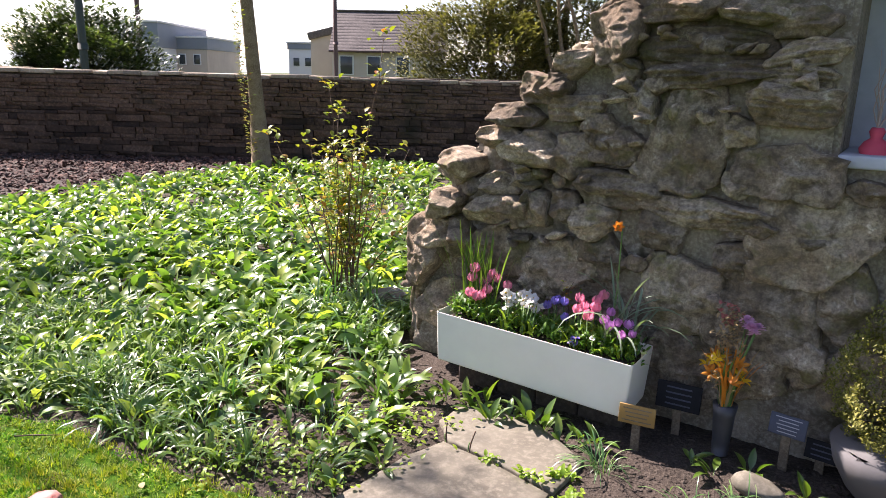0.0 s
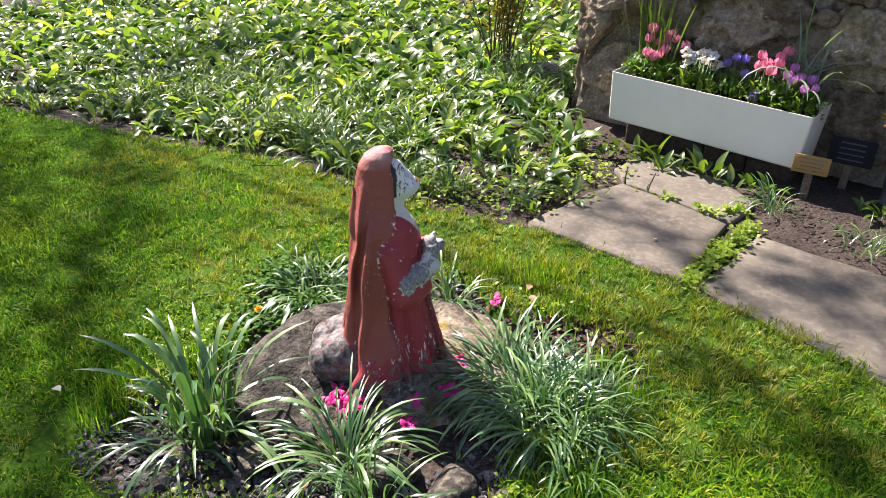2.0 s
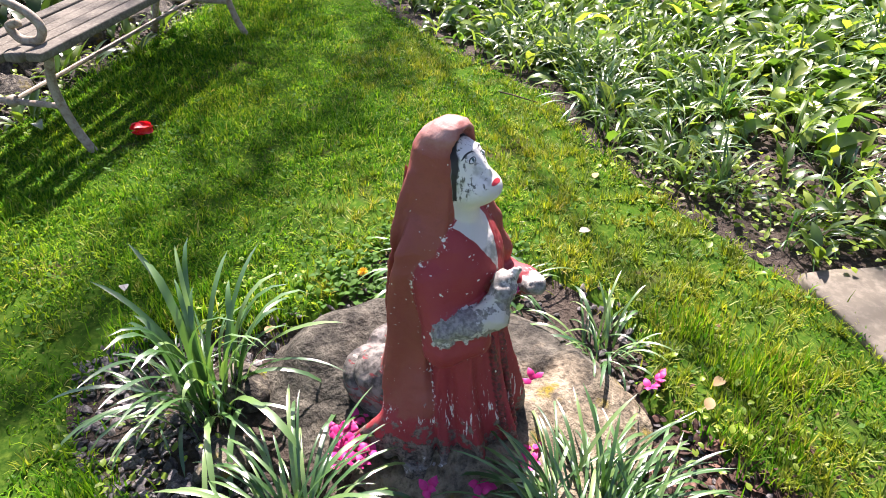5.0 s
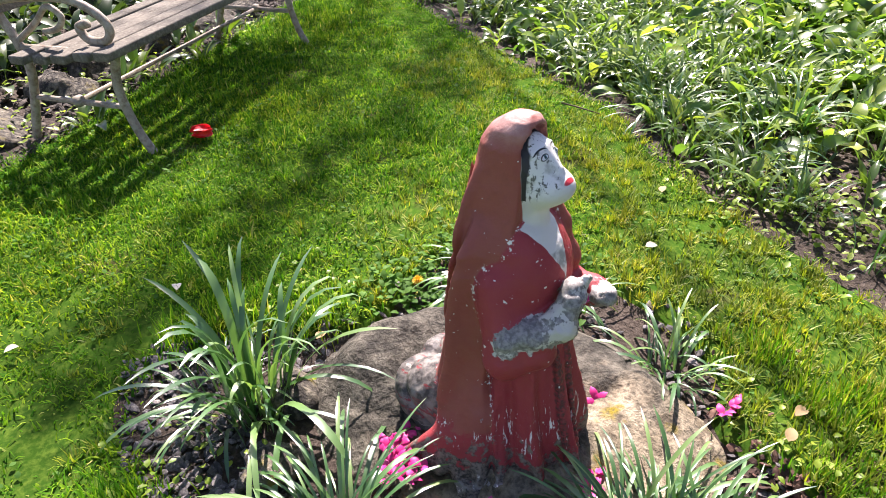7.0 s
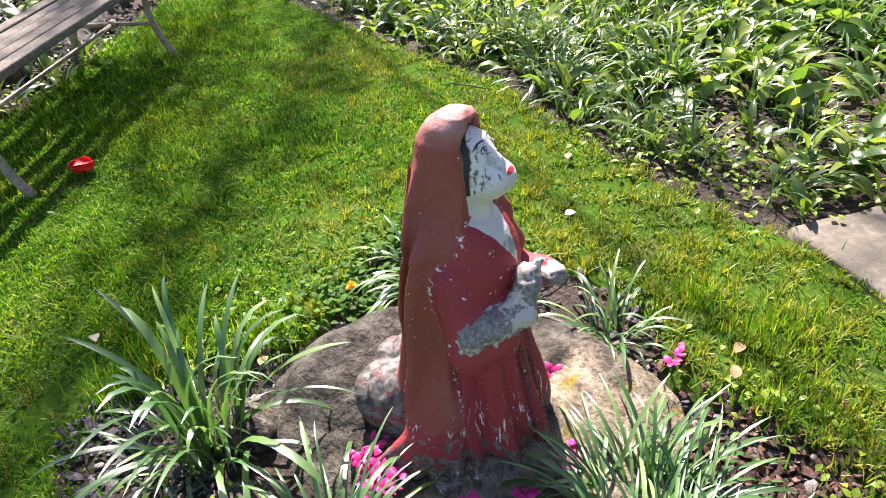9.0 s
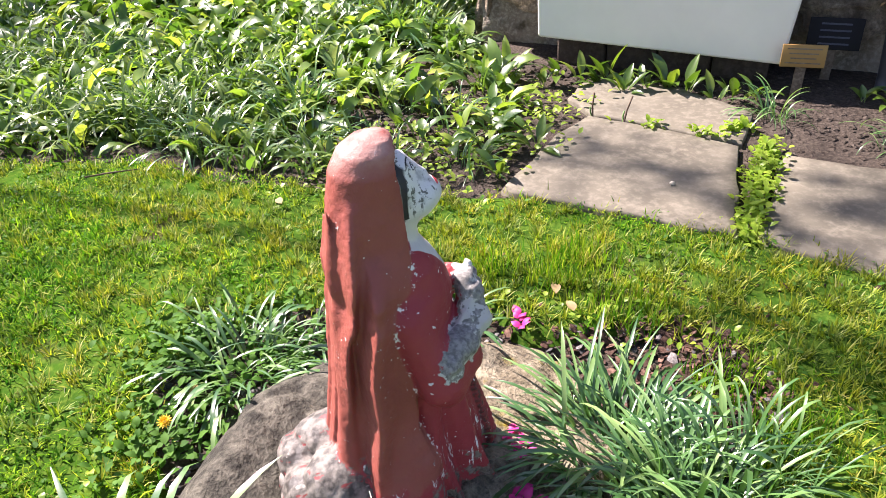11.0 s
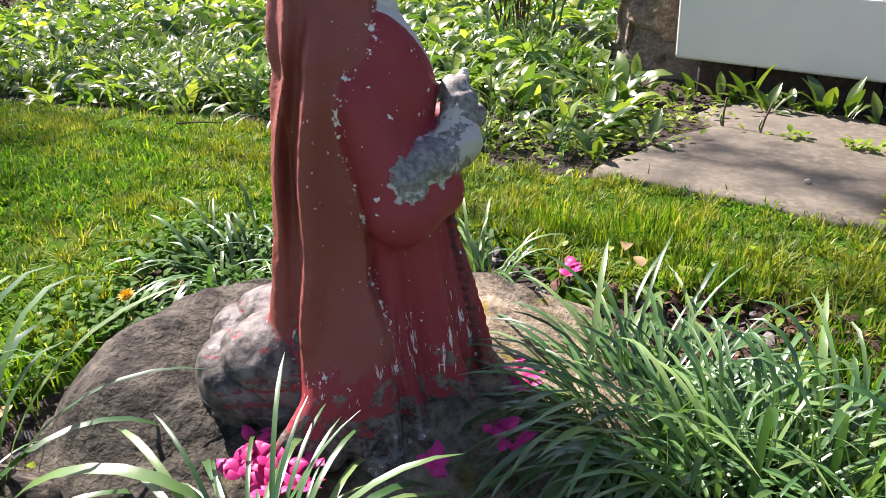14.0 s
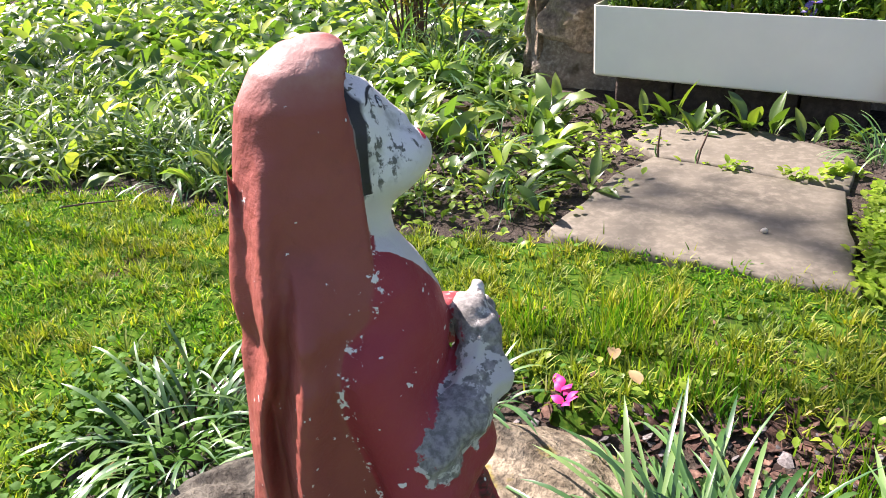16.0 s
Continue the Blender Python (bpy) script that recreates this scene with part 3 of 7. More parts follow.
# stones by course: along the wall, up, width, height, squareness, bedding
COURSE_1 = [(1.59, 0.25, 0.4, 0.3, 3, 0), (1.83, 0.3, 0.25, 0.24, 3, 0), (2.01, 0.4, 0.19, 0.22, 3, 0), (2.24, 0.39, 0.3, 0.28, 3, 0), (0.3, 0.3, 0.4, 0.3, 3, 0), (0.75, 0.28, 0.44, 0.3, 3, 0), (1.2, 0.3, 0.4, 0.34, 3, 0), (2.6, 0.4, 0.4, 0.4, 3, 0)]
COURSE_2 = [(0.14, 0.59, 0.25, 0.36, 2.4, 0), (0.26, 0.7, 0.22, 0.16, 2.4, 0), (0.28, 0.87, 0.21, 0.14, 2.4, 0), (0.38, 0.68, 0.17, 0.22, 2.4, 0), (0.55, 0.65, 0.35, 0.24, 2.4, 0), (0.59, 0.87, 0.35, 0.18, 2.6, 1), (0.68, 0.85, 0.18, 0.15, 2.6, 0), (0.9, 0.63, 0.44, 0.32, 2.4, 0)]
COURSE_3 = [(1.1, 0.87, 0.22, 0.16, 2.4, 1), (1.14, 0.7, 0.25, 0.22, 2.6, 0), (1.4, 0.67, 0.15, 0.21, 3, 0), (1.41, 0.87, 0.25, 0.2, 2.4, 0), (1.54, 0.57, 0.35, 0.36, 3, 0), (1.71, 0.79, 0.21, 0.16, 3, 1), (1.84, 0.59, 0.44, 0.38, 3, 0), (2.15, 0.66, 0.21, 0.31, 3, 0), (2.5, 0.8, 0.46, 0.4, 3, 0)]
COURSE_4 = [(0.37, 1.07, 0.27, 0.17, 2.4, 0), (0.56, 1.22, 0.26, 0.13, 2.4, 0), (0.58, 1.0, 0.22, 0.12, 2.6, 0), (0.68, 1.33, 0.27, 0.12, 2.4, 0), (0.73, 1.03, 0.15, 0.12, 2.6, 0), (0.77, 1.18, 0.33, 0.16, 2.4, 1), (0.81, 0.9, 0.13, 0.17, 2.4, 0), (0.94, 0.92, 0.17, 0.14, 2.4, 0), (0.98, 1.17, 0.21, 0.21, 3, 0), (1.08, 1.3, 0.16, 0.11, 2.4, 0), (1.17, 1.22, 0.28, 0.19, 2.4, 0)]
COURSE_5 = [(1.17, 1.03, 0.39, 0.17, 2.6, 1), (1.3, 1.09, 0.11, 0.17, 3, 0), (1.47, 1.25, 0.36, 0.49, 5, 0), (1.59, 0.97, 0.56, 0.13, 2.6, 1), (1.67, 1.32, 0.14, 0.12, 3, 0), (1.68, 1.1, 0.11, 0.11, 3, 0), (1.77, 0.93, 0.19, 0.1, 2.6, 1), (1.87, 1.17, 0.38, 0.26, 2.6, 0), (2.0, 0.93, 0.48, 0.4, 4, 0), (2.14, 1.12, 0.13, 0.09, 3, 0), (2.42, 1.1, 0.4, 0.2, 3, 1), (2.85, 1.1, 0.5, 0.4, 3, 0)]
COURSE_6 = [(0.77, 1.45, 0.19, 0.15, 2.4, 0), (0.88, 1.48, 0.15, 0.1, 2.4, 1), (0.94, 1.57, 0.2, 0.13, 2.4, 1), (0.97, 1.38, 0.25, 0.13, 2.4, 1), (1.13, 1.71, 0.24, 0.26, 3, 1), (1.19, 1.54, 0.14, 0.1, 2.4, 0), (1.27, 1.43, 0.12, 0.18, 2.6, 0), (1.4, 1.79, 0.34, 0.12, 3, 1), (1.52, 1.65, 0.5, 0.17, 3, 2), (1.53, 1.54, 0.52, 0.11, 2.6, 2)]
COURSE_7 = [(1.69, 1.78, 0.28, 0.12, 3, 2), (1.83, 1.43, 0.36, 0.16, 2.5, 2), (1.87, 1.73, 0.22, 0.13, 3, 1), (1.88, 1.53, 0.27, 0.11, 2.6, 2), (1.88, 1.62, 0.27, 0.11, 2.6, 2), (1.25, 1.98, 0.32, 0.26, 3, 1), (1.6, 1.97, 0.4, 0.24, 3, 1), (1.87, 2.0, 0.3, 0.34, 3, 1), (1.5, 2.25, 0.42, 0.28, 3, 0), (1.9, 2.3, 0.4, 0.26, 3, 1), (2.3, 2.36, 0.42, 0.34, 3, 1), (2.8, 2.4, 0.5, 0.4, 3, 0), (2.85, 1.6, 0.44, 0.5, 3, 0), (2.85, 2.0, 0.44, 0.36, 3, 0)]


NICHE = (2.03, 2.62, 1.24, 2.15)
rockery = thing("wall_rockery", RW, "rugged mortared grotto wall of weathered brown boulders", "stone wall", kind="structure")
# the core in four blocks round the niche, its raking end stepped
core = bmesh.new()
zs = [-0.15] + [p[1] for p in RAKE[1:]] + [RW_TOP]
for a, b in zip(zs[:-1], zs[1:]):
    xa, xb = rake_x(a) + 0.05, rake_x(b) + 0.05
    v = []
    for z, x in ((a, xa), (b, xb)):
        end = RW_END if not (NICHE[2] - 0.01 <= (a + b) / 2 <= NICHE[3]) else NICHE[0]
        v += [core.verts.new((x, 0.05, z)), core.verts.new((end, 0.05, z)), core.verts.new((end, 0.85, z)), core.verts.new((x, 0.85, z))]
    for q in ((0, 1, 5, 4), (1, 2, 6, 5), (2, 3, 7, 6), (3, 0, 4, 7), (4, 5, 6, 7), (3, 2, 1, 0)):
        core.faces.new([v[i] for i in q])
box(core, (RW_END - NICHE[1], 0.8, NICHE[3] - NICHE[2] + 0.25), Matrix.Translation(((RW_END + NICHE[1]) / 2, 0.44, (NICHE[2] + NICHE[3]) / 2)))
part("core", core, M_MORTAR, rockery, "rough grey-brown mortar", smooth=False)
M_NICHE = mat_plain("limewash", (0.42, 0.44, 0.48), 0.9, 0, 0.3, 9, 0.4)
nb = bmesh.new()
box(nb, (0.63, 0.05, 1.0), Matrix.Translation((2.33, 0.46, 1.69)), 0.01)
box(nb, (0.60, 0.44, 0.05), Matrix.Translation((2.33, 0.22, 1.225)), 0.01)
part("niche_lining", nb, M_NICHE, rockery, "peeling blue-grey limewashed niche lining")
# pointing: a lumpy sheet of mortar that the stones stand out of
mx, mz = np.arange(-0.02, 2.75, 0.022), np.arange(-0.1, 2.62, 0.022)
MX, MZ = np.meshgrid(mx, mz, indexing="ij")
MY = np.array([[0.040 - 0.026 * noise.noise(Vector((x * 4, 3.1, z * 4))) - 0.016 * noise.noise(Vector((x * 13, 1.1, z * 15))) - 0.010 * noise.noise(Vector((x * 37, 5.1, z * 40))) for z in mz] for x in mx])
edge_x = np.array([rake_x(z) for z in mz])[None] + 0.02
inside = (MX > edge_x) & ~((MX > NICHE[0] - 0.02) & (MX < NICHE[1] + 0.02) & (MZ > NICHE[2] - 0.01) & (MZ < NICHE[3] + 0.01))
mi = np.arange(MX.size).reshape(MX.shape)
mc = inside[:-1, :-1] & inside[1:, :-1] & inside[:-1, 1:] & inside[1:, 1:]
part("pointing", mesh_of("pointing", np.stack([MX, MY, MZ], -1).reshape(-1, 3), np.stack([mi[:-1, :-1][mc], mi[1:, :-1][mc], mi[1:, 1:][mc], mi[:-1, 1:][mc]], -1), M_MORTAR), None, rockery, "lumpy grey-brown lime mortar")
for i, (x, z, w, h, pw, bed) in enumerate(COURSE_1 + COURSE_2 + COURSE_3 + COURSE_4 + COURSE_5 + COURSE_6 + COURSE_7):
    edge = x - rake_x(z) < 0.42
    deep = R.uniform(0.12, 0.2) if edge else (R.uniform(0.06, 0.085) if pw > 2.9 else R.uniform(0.08, 0.13))
    part("stone", wall_stone(w * 1.08, h * 1.10, deep * 0.95, i * 1.37 + 2, pw + 1.6, bed), None, rockery, at=Matrix.Translation((x, 0.0, z)) @ pose(0, 0, 0, 0, R.uniform(-14, 14) if w < 0.3 else R.uniform(-4, 4), 0))
# knobs that stand proud on the raking end and the ledge
for i, (x, z, w, d, h) in enumerate([(0.03, 0.27, 0.19, 0.6, 0.86), (0.17, 0.78, 0.17, 0.45, 0.26), (0.27, 1.0, 0.16, 0.4, 0.22), (0.42, 1.16, 0.22, 0.4, 0.15),
                                     (0.62, 1.31, 0.24, 0.4, 0.16), (0.76, 1.45, 0.17, 0.4, 0.17), (0.93, 1.6, 0.16, 0.4, 0.17), (1.05, 1.76, 0.2, 0.4, 0.2), (1.12, 2.0, 0.2, 0.4, 0.25),
                                     (0.52, 0.92, 0.17, 0.2, 0.13), (0.74, 1.06, 0.2, 0.2, 0.11), (0.62, 0.86, 0.15, 0.2, 0.14), (1.02, 1.01, 0.15, 0.16, 0.16), (1.12, 1.56, 0.13, 0.2, 0.1),
                                     (1.45, 1.5, 0.34, 0.22, 0.08), (0.95, 1.3, 0.17, 0.16, 0.1), (1.15, 1.22, 0.2, 0.14, 0.16), (1.36, 1.7, 0.2, 0.2, 0.15)]):
    part("stone", rough_stone((w, d, h), i + 40.3, 4, 0.6, 0.36), M_ROCK, rockery, at=Matrix.Translation((x + 0.03, 0.06 if i > 8 else 0.18, z)) @ pose(0, 0, 0, 0, R.uniform(-25, 15) if i else 11, R.uniform(-10, 10)))

# broken lumps bedded at all angles over the face
for i in range(60):
    z = R.uniform(0.35, 1.75)
    x = R.uniform(rake_x(z) + 0.02, rake_x(z) + 0.75) if i % 3 else R.uniform(rake_x(z) + 0.3, 2.0)
    if NICHE[0] - 0.12 < x < NICHE[1] + 0.1 and NICHE[2] - 0.08 < z < NICHE[3] + 0.1:
        continue
    w, h, d = R.uniform(0.05, 0.15), R.uniform(0.035, 0.09), R.uniform(0.07, 0.16)
    part("stone", rough_stone((w, d, h), i + 140.3, 3, 0.6, 0.34), M_ROCK, rockery, at=Matrix.Translation((x, R.uniform(-0.06, -0.02), z)) @ pose(0, 0, 0, R.uniform(-20, 12), R.uniform(-28, 28), R.uniform(-14, 14)))

# ---- boundary wall ----
BWD = Vector((0.939, 0.343, 0))
BW = Matrix.Translation((-3.43, 12.68, 0)) @ Matrix((BWD, Vector((-0.343, 0.939, 0)), Vector((0, 0, 1)))).transposed().to_4x4()
back = thing("wall_boundary", BW, "old coursed sandstone boundary wall, dark with soot", "stone wall", kind="structure")
body = box(bmesh.new(), (26, 0.36, 1.75), Matrix.Translation((-3, 0.22, 0.55)))
part("core", body, M_SOOT_SHADE, back, "dark recessed mortar", smooth=False)
brick_meshes = []
for k in range(6):
    b = bmesh.new()
    box(b, (1, 0.10, 1), Matrix(), 0.014)
    for v in b.verts:
        v.co += Vector((0.04 * fnoise(v.co.x, v.co.z, k, 3), 0.03 * fnoise(v.co.z, v.co.x, k + 5, 3) + 0.02 * R.uniform(-1, 1), 0.06 * fnoise(v.co.x, v.co.z, k + 9, 3)))
    brick_meshes.append(bm_mesh("stone", b, M_WALL, False))
rest = bmesh.new()
z, made = 0.0, 0
while z < 1.36:
    h = R.choice((0.05, 0.06, 0.075, 0.09, 0.12))
    x = -13.0
    while x < 8:
        w = R.uniform(0.12, 0.6)
        m = Matrix.Translation((x + w / 2, R.uniform(-0.016, 0.016), z + h / 2)) @ pose(0, 0, 0, R.uniform(-4, 4), R.uniform(-1.2, 1.2), R.uniform(-1.5, 1.5)) @ Matrix.Diagonal((w - 0.006, 1, h - 0.004, 1))
        if -8.3 < x < 2.2 and made < 290:
            part("stone", brick_meshes[R.randrange(6)], None, back, at=m)
            made += 1
        else:
            n0 = len(rest.verts)
            rest.from_mesh(brick_meshes[R.randrange(6)])
            rest.verts.ensure_lookup_table()
            for v in rest.verts[n0:]:
                v.co = m @ v.co
        x += w
    z += h
ob = part("far_stones", rest, M_WALL, back, smooth=False)
ob["kind"] = "stuff"
x = -13.2
while x < 8:
    w = R.uniform(0.2, 0.7)
    part("coping_stone", box(bmesh.new(), (w - 0.006, R.uniform(0.42, 0.5), R.uniform(0.05, 0.085)), Matrix(), 0.02), M_COPING, back, at=Matrix.Translation((x + w / 2, 0.2, z + 0.045 - 0.009 * (x + 5))) @ pose(0, 0, R.uniform(-0.008, 0.008), R.uniform(-3, 3), R.uniform(-2, 2.5), R.uniform(-3, 3)))
    x += w

# ---- painted kneeling figure ----
def surface(field, lo, hi, step):
    """The zero surface of a field on a grid (surface nets): vertices and quads."""
    ax = [np.arange(a, b + step, step) for a, b in zip(lo, hi)]
    P = np.stack(np.meshgrid(*ax, indexing="ij"), -1)
    D = field(P[..., 0], P[..., 1], P[..., 2])
    neg = D < 0
    n = D.shape
    cnt = np.zeros([k - 1 for k in n])
    acc = np.zeros([k - 1 for k in n] + [3])
    sl = lambda o: tuple(slice(o[k], n[k] - 1 + o[k]) for k in range(3))
    corners = [(i, j, k) for i in (0, 1) for j in (0, 1) for k in (0, 1)]
    for a in corners:
        for axis in range(3):
            if a[axis]:
                continue
            b = list(a)
            b[axis] = 1
            da, db = D[sl(a)], D[sl(b)]
            cross = (da < 0) != (db < 0)
            t = np.where(cross, da / np.where(cross, da - db, 1), 0)
            p = np.zeros(acc.shape)
            for m in range(3):
                p[..., m] = a[m]
            p[..., axis] = t
            acc += p * cross[..., None]
            cnt += cross
    used = cnt > 0
    ids = -np.ones(cnt.shape, dtype=int)
    ids[used] = np.arange(used.sum())
    idx = np.argwhere(used)
    v = (idx + acc[used] / cnt[used][:, None]) * step + np.array([a[0] for a in ax])
    faces = []
    for axis in range(3):
        u, w = (axis + 1) % 3, (axis + 2) % 3
        s0 = [slice(1, -1)] * 3
        s0[axis] = slice(0, -1)
        s1 = list(s0)
        s1[axis] = slice(1, None)
        a, b = neg[tuple(s0)], neg[tuple(s1)]
        for flip, mask in ((False, a & ~b), (True, ~a & b)):
            q = np.argwhere(mask)
            off = np.ones(3, dtype=int)
            off[axis] = 0
            q = q + off
            quad = []
            for du, dw in ((1, 1), (0, 1), (0, 0), (1, 0)):
                r = q.copy()
                r[:, u] -= du
                r[:, w] -= dw
                quad.append(ids[r[:, 0], r[:, 1], r[:, 2]])
            quad = np.stack(quad, -1)
            faces.append(quad[:, ::-1] if flip else quad)
    f = np.concatenate(faces)
    return v, f[(f >= 0).all(1)]


def smin(a, b, k):
    h = np.clip(0.5 + 0.5 * (b - a) / k, 0, 1)
    return b + (a - b) * h - k * h * (1 - h)


def ell(x, y, z, c, r):
    q = np.sqrt(((x - c[0]) / r[0]) ** 2 + ((y - c[1]) / r[1]) ** 2 + ((z - c[2]) / r[2]) ** 2)
    return (q - 1) * min(r)


def caps(x, y, z, a, b, ra, rb):
    a, b = np.array(a), np.array(b)
    d = b - a
    t = np.clip(((x - a[0]) * d[0] + (y - a[1]) * d[1] + (z - a[2]) * d[2]) / (d @ d), 0, 1)
    return np.sqrt((x - a[0] - t * d[0]) ** 2 + (y - a[1] - t * d[1]) ** 2 + (z - a[2] - t * d[2]) ** 2) - (ra + (rb - ra) * t)


def column(x, y, z, zs, cx, rx, ry, power=2.2):
    c, a, b = np.interp(z, zs, cx), np.interp(z, zs, rx), np.interp(z, zs, ry)
    q = (np.abs((x - c) / a) ** power + np.abs(y / b) ** power) ** (1 / power)
    d = (q - 1) * np.minimum(a, b)
    return np.maximum(d, np.maximum(zs[0] - z, z - zs[-1]))


HEAD_AT, HEAD_TURN = (0.020, 0.612), 0.56


def head_frame(x, z):
    """Out of the face, and up along it: the head is thrown back."""
    hx, hz = x - HEAD_AT[0], z - HEAD_AT[1]
    ca, sa = math.cos(HEAD_TURN), math.sin(HEAD_TURN)
    return hx * ca + hz * sa, -hx * sa + hz * ca


def cords(x, y, z):
    """Two knotted cords that hang from the waist down the front of the gown."""
    bead = 0.0014 * np.sin(420 * z)
    d = 1e3
    for cy in (-0.026, 0.010):
        d = np.minimum(d, caps(x, y, z, (0.100, cy, 0.285), (0.124, cy - 0.004, 0.15), 0.006, 0.006))
        d = np.minimum(d, caps(x, y, z, (0.124, cy - 0.004, 0.15), (0.144, cy, 0.04), 0.006, 0.006))
    return d - bead


def zones(x, y, z):
    """Distances to the figure's cloak, gown, head, bare forearms and rough plinth. It looks along +x."""
    th = np.arctan2(y, x)
    low = np.clip(1.15 - z / 0.3, 0, 0.8)
    gown = column(x, y, z, [-0.03, 0.0, 0.07, 0.16, 0.215, 0.28, 0.36, 0.42, 0.45, 0.485, 0.51, 0.53], [0.03, 0.03, 0.028, 0.022, 0.018, 0.012, 0.008, 0.010, 0.012, 0.012, 0.010, 0.006],
                  [0.115, 0.115, 0.108, 0.10, 0.094, 0.086, 0.08, 0.076, 0.071, 0.058, 0.042, 0.025], [0.112, 0.11, 0.10, 0.09, 0.086, 0.084, 0.086, 0.086, 0.083, 0.074, 0.060, 0.038])
    gown = gown + low * (0.036 * (np.abs(np.sin(5.5 * th + np.sin(9 * z))) - 0.65) + 0.004 * np.sin(25 * th + 14 * z))
    gown = smin(gown, ell(x, y, z, (0.040, 0, 0.425), (0.046, 0.066, 0.052)), 0.02)
    # knotted cords hanging from the waist
    gown = smin(gown, cords(x, y, z), 0.003)
    # cloak: over the head, down the back and sides, open in front
    cloak = column(x, y, z, [-0.03, 0.05, 0.10, 0.17, 0.26, 0.37, 0.43, 0.475, 0.54, 0.60, 0.645, 0.672, 0.688, 0.694],
                   [-0.052, -0.05, -0.045, -0.036, -0.026, -0.018, -0.018, -0.02, -0.022, -0.022, -0.018, -0.012, -0.004, 0.002],
                   [0.115, 0.112, 0.105, 0.10, 0.094, 0.088, 0.083, 0.076, 0.067, 0.058, 0.051, 0.041, 0.026, 0.010],
                   [0.122, 0.12, 0.112, 0.104, 0.098, 0.096, 0.094, 0.084, 0.064, 0.056, 0.052, 0.043, 0.028, 0.010])
    sx1 = np.interp(z, [0.25, 0.341, 0.397, 0.45, 0.543, 0.601], [-0.108, -0.098, -0.092, -0.081, -0.065, -0.056])
    sx2 = np.interp(z, [0.05, 0.146, 0.279, 0.386, 0.465, 0.515], [-0.092, -0.084, -0.072, -0.062, -0.053, -0.044])
    on1, on2 = np.clip((0.62 - z) / 0.07, 0, 1) * np.clip((z - 0.22) / 0.1, 0, 1), np.clip((0.535 - z) / 0.06, 0, 1)
    wav = 0.003 * np.sin(31 * z)
    fold = on1 * 0.022 * np.exp(-(np.where(x > sx1 + wav, (x - sx1 - wav) / 0.014, (x - sx1 - wav) / 0.006)) ** 2) + on2 * 0.030 * np.exp(-(np.where(x > sx2 + wav, (x - sx2 - wav) / 0.026, (x - sx2 - wav) / 0.005)) ** 2) - on2 * 0.010 * np.exp(-((x - (sx1 + sx2) / 2 + 0.002) / 0.010) ** 2)
    fold = fold + np.where(x < -0.08, 0.006 * np.sin(9 * th + 4 * z), 0)
    cloak = cloak - np.clip((z - 0.05) / 0.10, 0, 1) * fold * (np.abs(y) > 0.02)
    cloak = cloak - 0.004 * np.exp(-((z - 0.50) / 0.03) ** 2) * (x < -0.05) + 0.003 * np.exp(-((z - 0.455) / 0.015) ** 2)
    front = x - np.interp(z, [0.0, 0.1, 0.316, 0.41, 0.46, 0.505, 0.57, 0.634, 0.66, 0.675, 0.694], [-0.012, -0.006, 0.0, 0.013, 0.018, 0.019, 0.020, 0.023, 0.028, 0.032, 0.04])
    cloak = np.maximum(cloak, front + 0.0015 * np.sin(45 * z + 8 * y))
    u, w = head_frame(x, z)
    hollow = ell(u, y, w, (0.022, 0, -0.004), (0.045, 0.0445, 0.066))
    cloak = np.maximum(cloak, -hollow)
    train = caps(x, y, z, (-0.02, -0.082, 0.17), (-0.058, -0.118, 0.080), 0.030, 0.022)
    train = smin(train, caps(x, y, z, (-0.058, -0.118, 0.080), (-0.125, -0.172, 0.022), 0.022, 0.008), 0.02)
    for tx, ty in ((-0.095, -0.162), (-0.06, -0.156), (-0.02, -0.146), (0.015, -0.13)):
        train = smin(train, caps(x, y, z, (-0.01, -0.085, 0.13), (tx, ty, 0.0), 0.034, 0.016), 0.016)
    cloak = smin(cloak, train, 0.03)
    # the far side of the cloak hangs open over the arm
    drape = smin(caps(x, y, z, (-0.004, 0.052, 0.60), (0.030, 0.078, 0.475), 0.014, 0.018), caps(x, y, z, (0.030, 0.078, 0.475), (0.048, 0.092, 0.405), 0.018, 0.017), 0.02)
    drape = smin(drape, caps(x, y, z, (0.046, 0.092, 0.405), (0.02, 0.095, 0.05), 0.017, 0.03), 0.03)
    cloak = smin(cloak, drape, 0.02)
    # head
    head = ell(u, y, w, (-0.004, 0, 0.002), (0.042, 0.041, 0.060))
    head = smin(head, ell(u, y, w, (0.015, 0, -0.041), (0.027, 0.029, 0.023)), 0.018)
    head = smin(head, ell(u, y, w, (0.029, 0, -0.053), (0.014, 0.016, 0.011)), 0.010)
    head = smin(head, ell(u, y, w, (0.005, 0, -0.044), (0.038, 0.037, 0.024)), 0.014)
    nose = caps(u, y, w, (0.033, 0, 0.012), (0.0395, 0, -0.018), 0.0036, 0.0062)
    head = smin(head, nose, 0.010)
    head = smin(head, ell(u, y, w, (0.034, 0, -0.040), (0.007, 0.013, 0.0055)), 0.006)
    for sgn in (-1, 1):
        head = np.maximum(head, -ell(u, y, w, (0.044, sgn * 0.0175, 0.010), (0.009, 0.012, 0.007)) * 0.6)
        head = smin(head, ell(u, y, w, (0.0325, sgn * 0.0175, 0.009), (0.0045, 0.0085, 0.005)), 0.003)
        head = smin(head, caps(u, y, w, (0.033, sgn * 0.007, 0.0235), (0.025, sgn * 0.028, 0.021), 0.0028, 0.0022), 0.010)
    neck = caps(x, y, z, (0.012, 0, 0.44), (0.014, 0, 0.565), 0.038, 0.032)
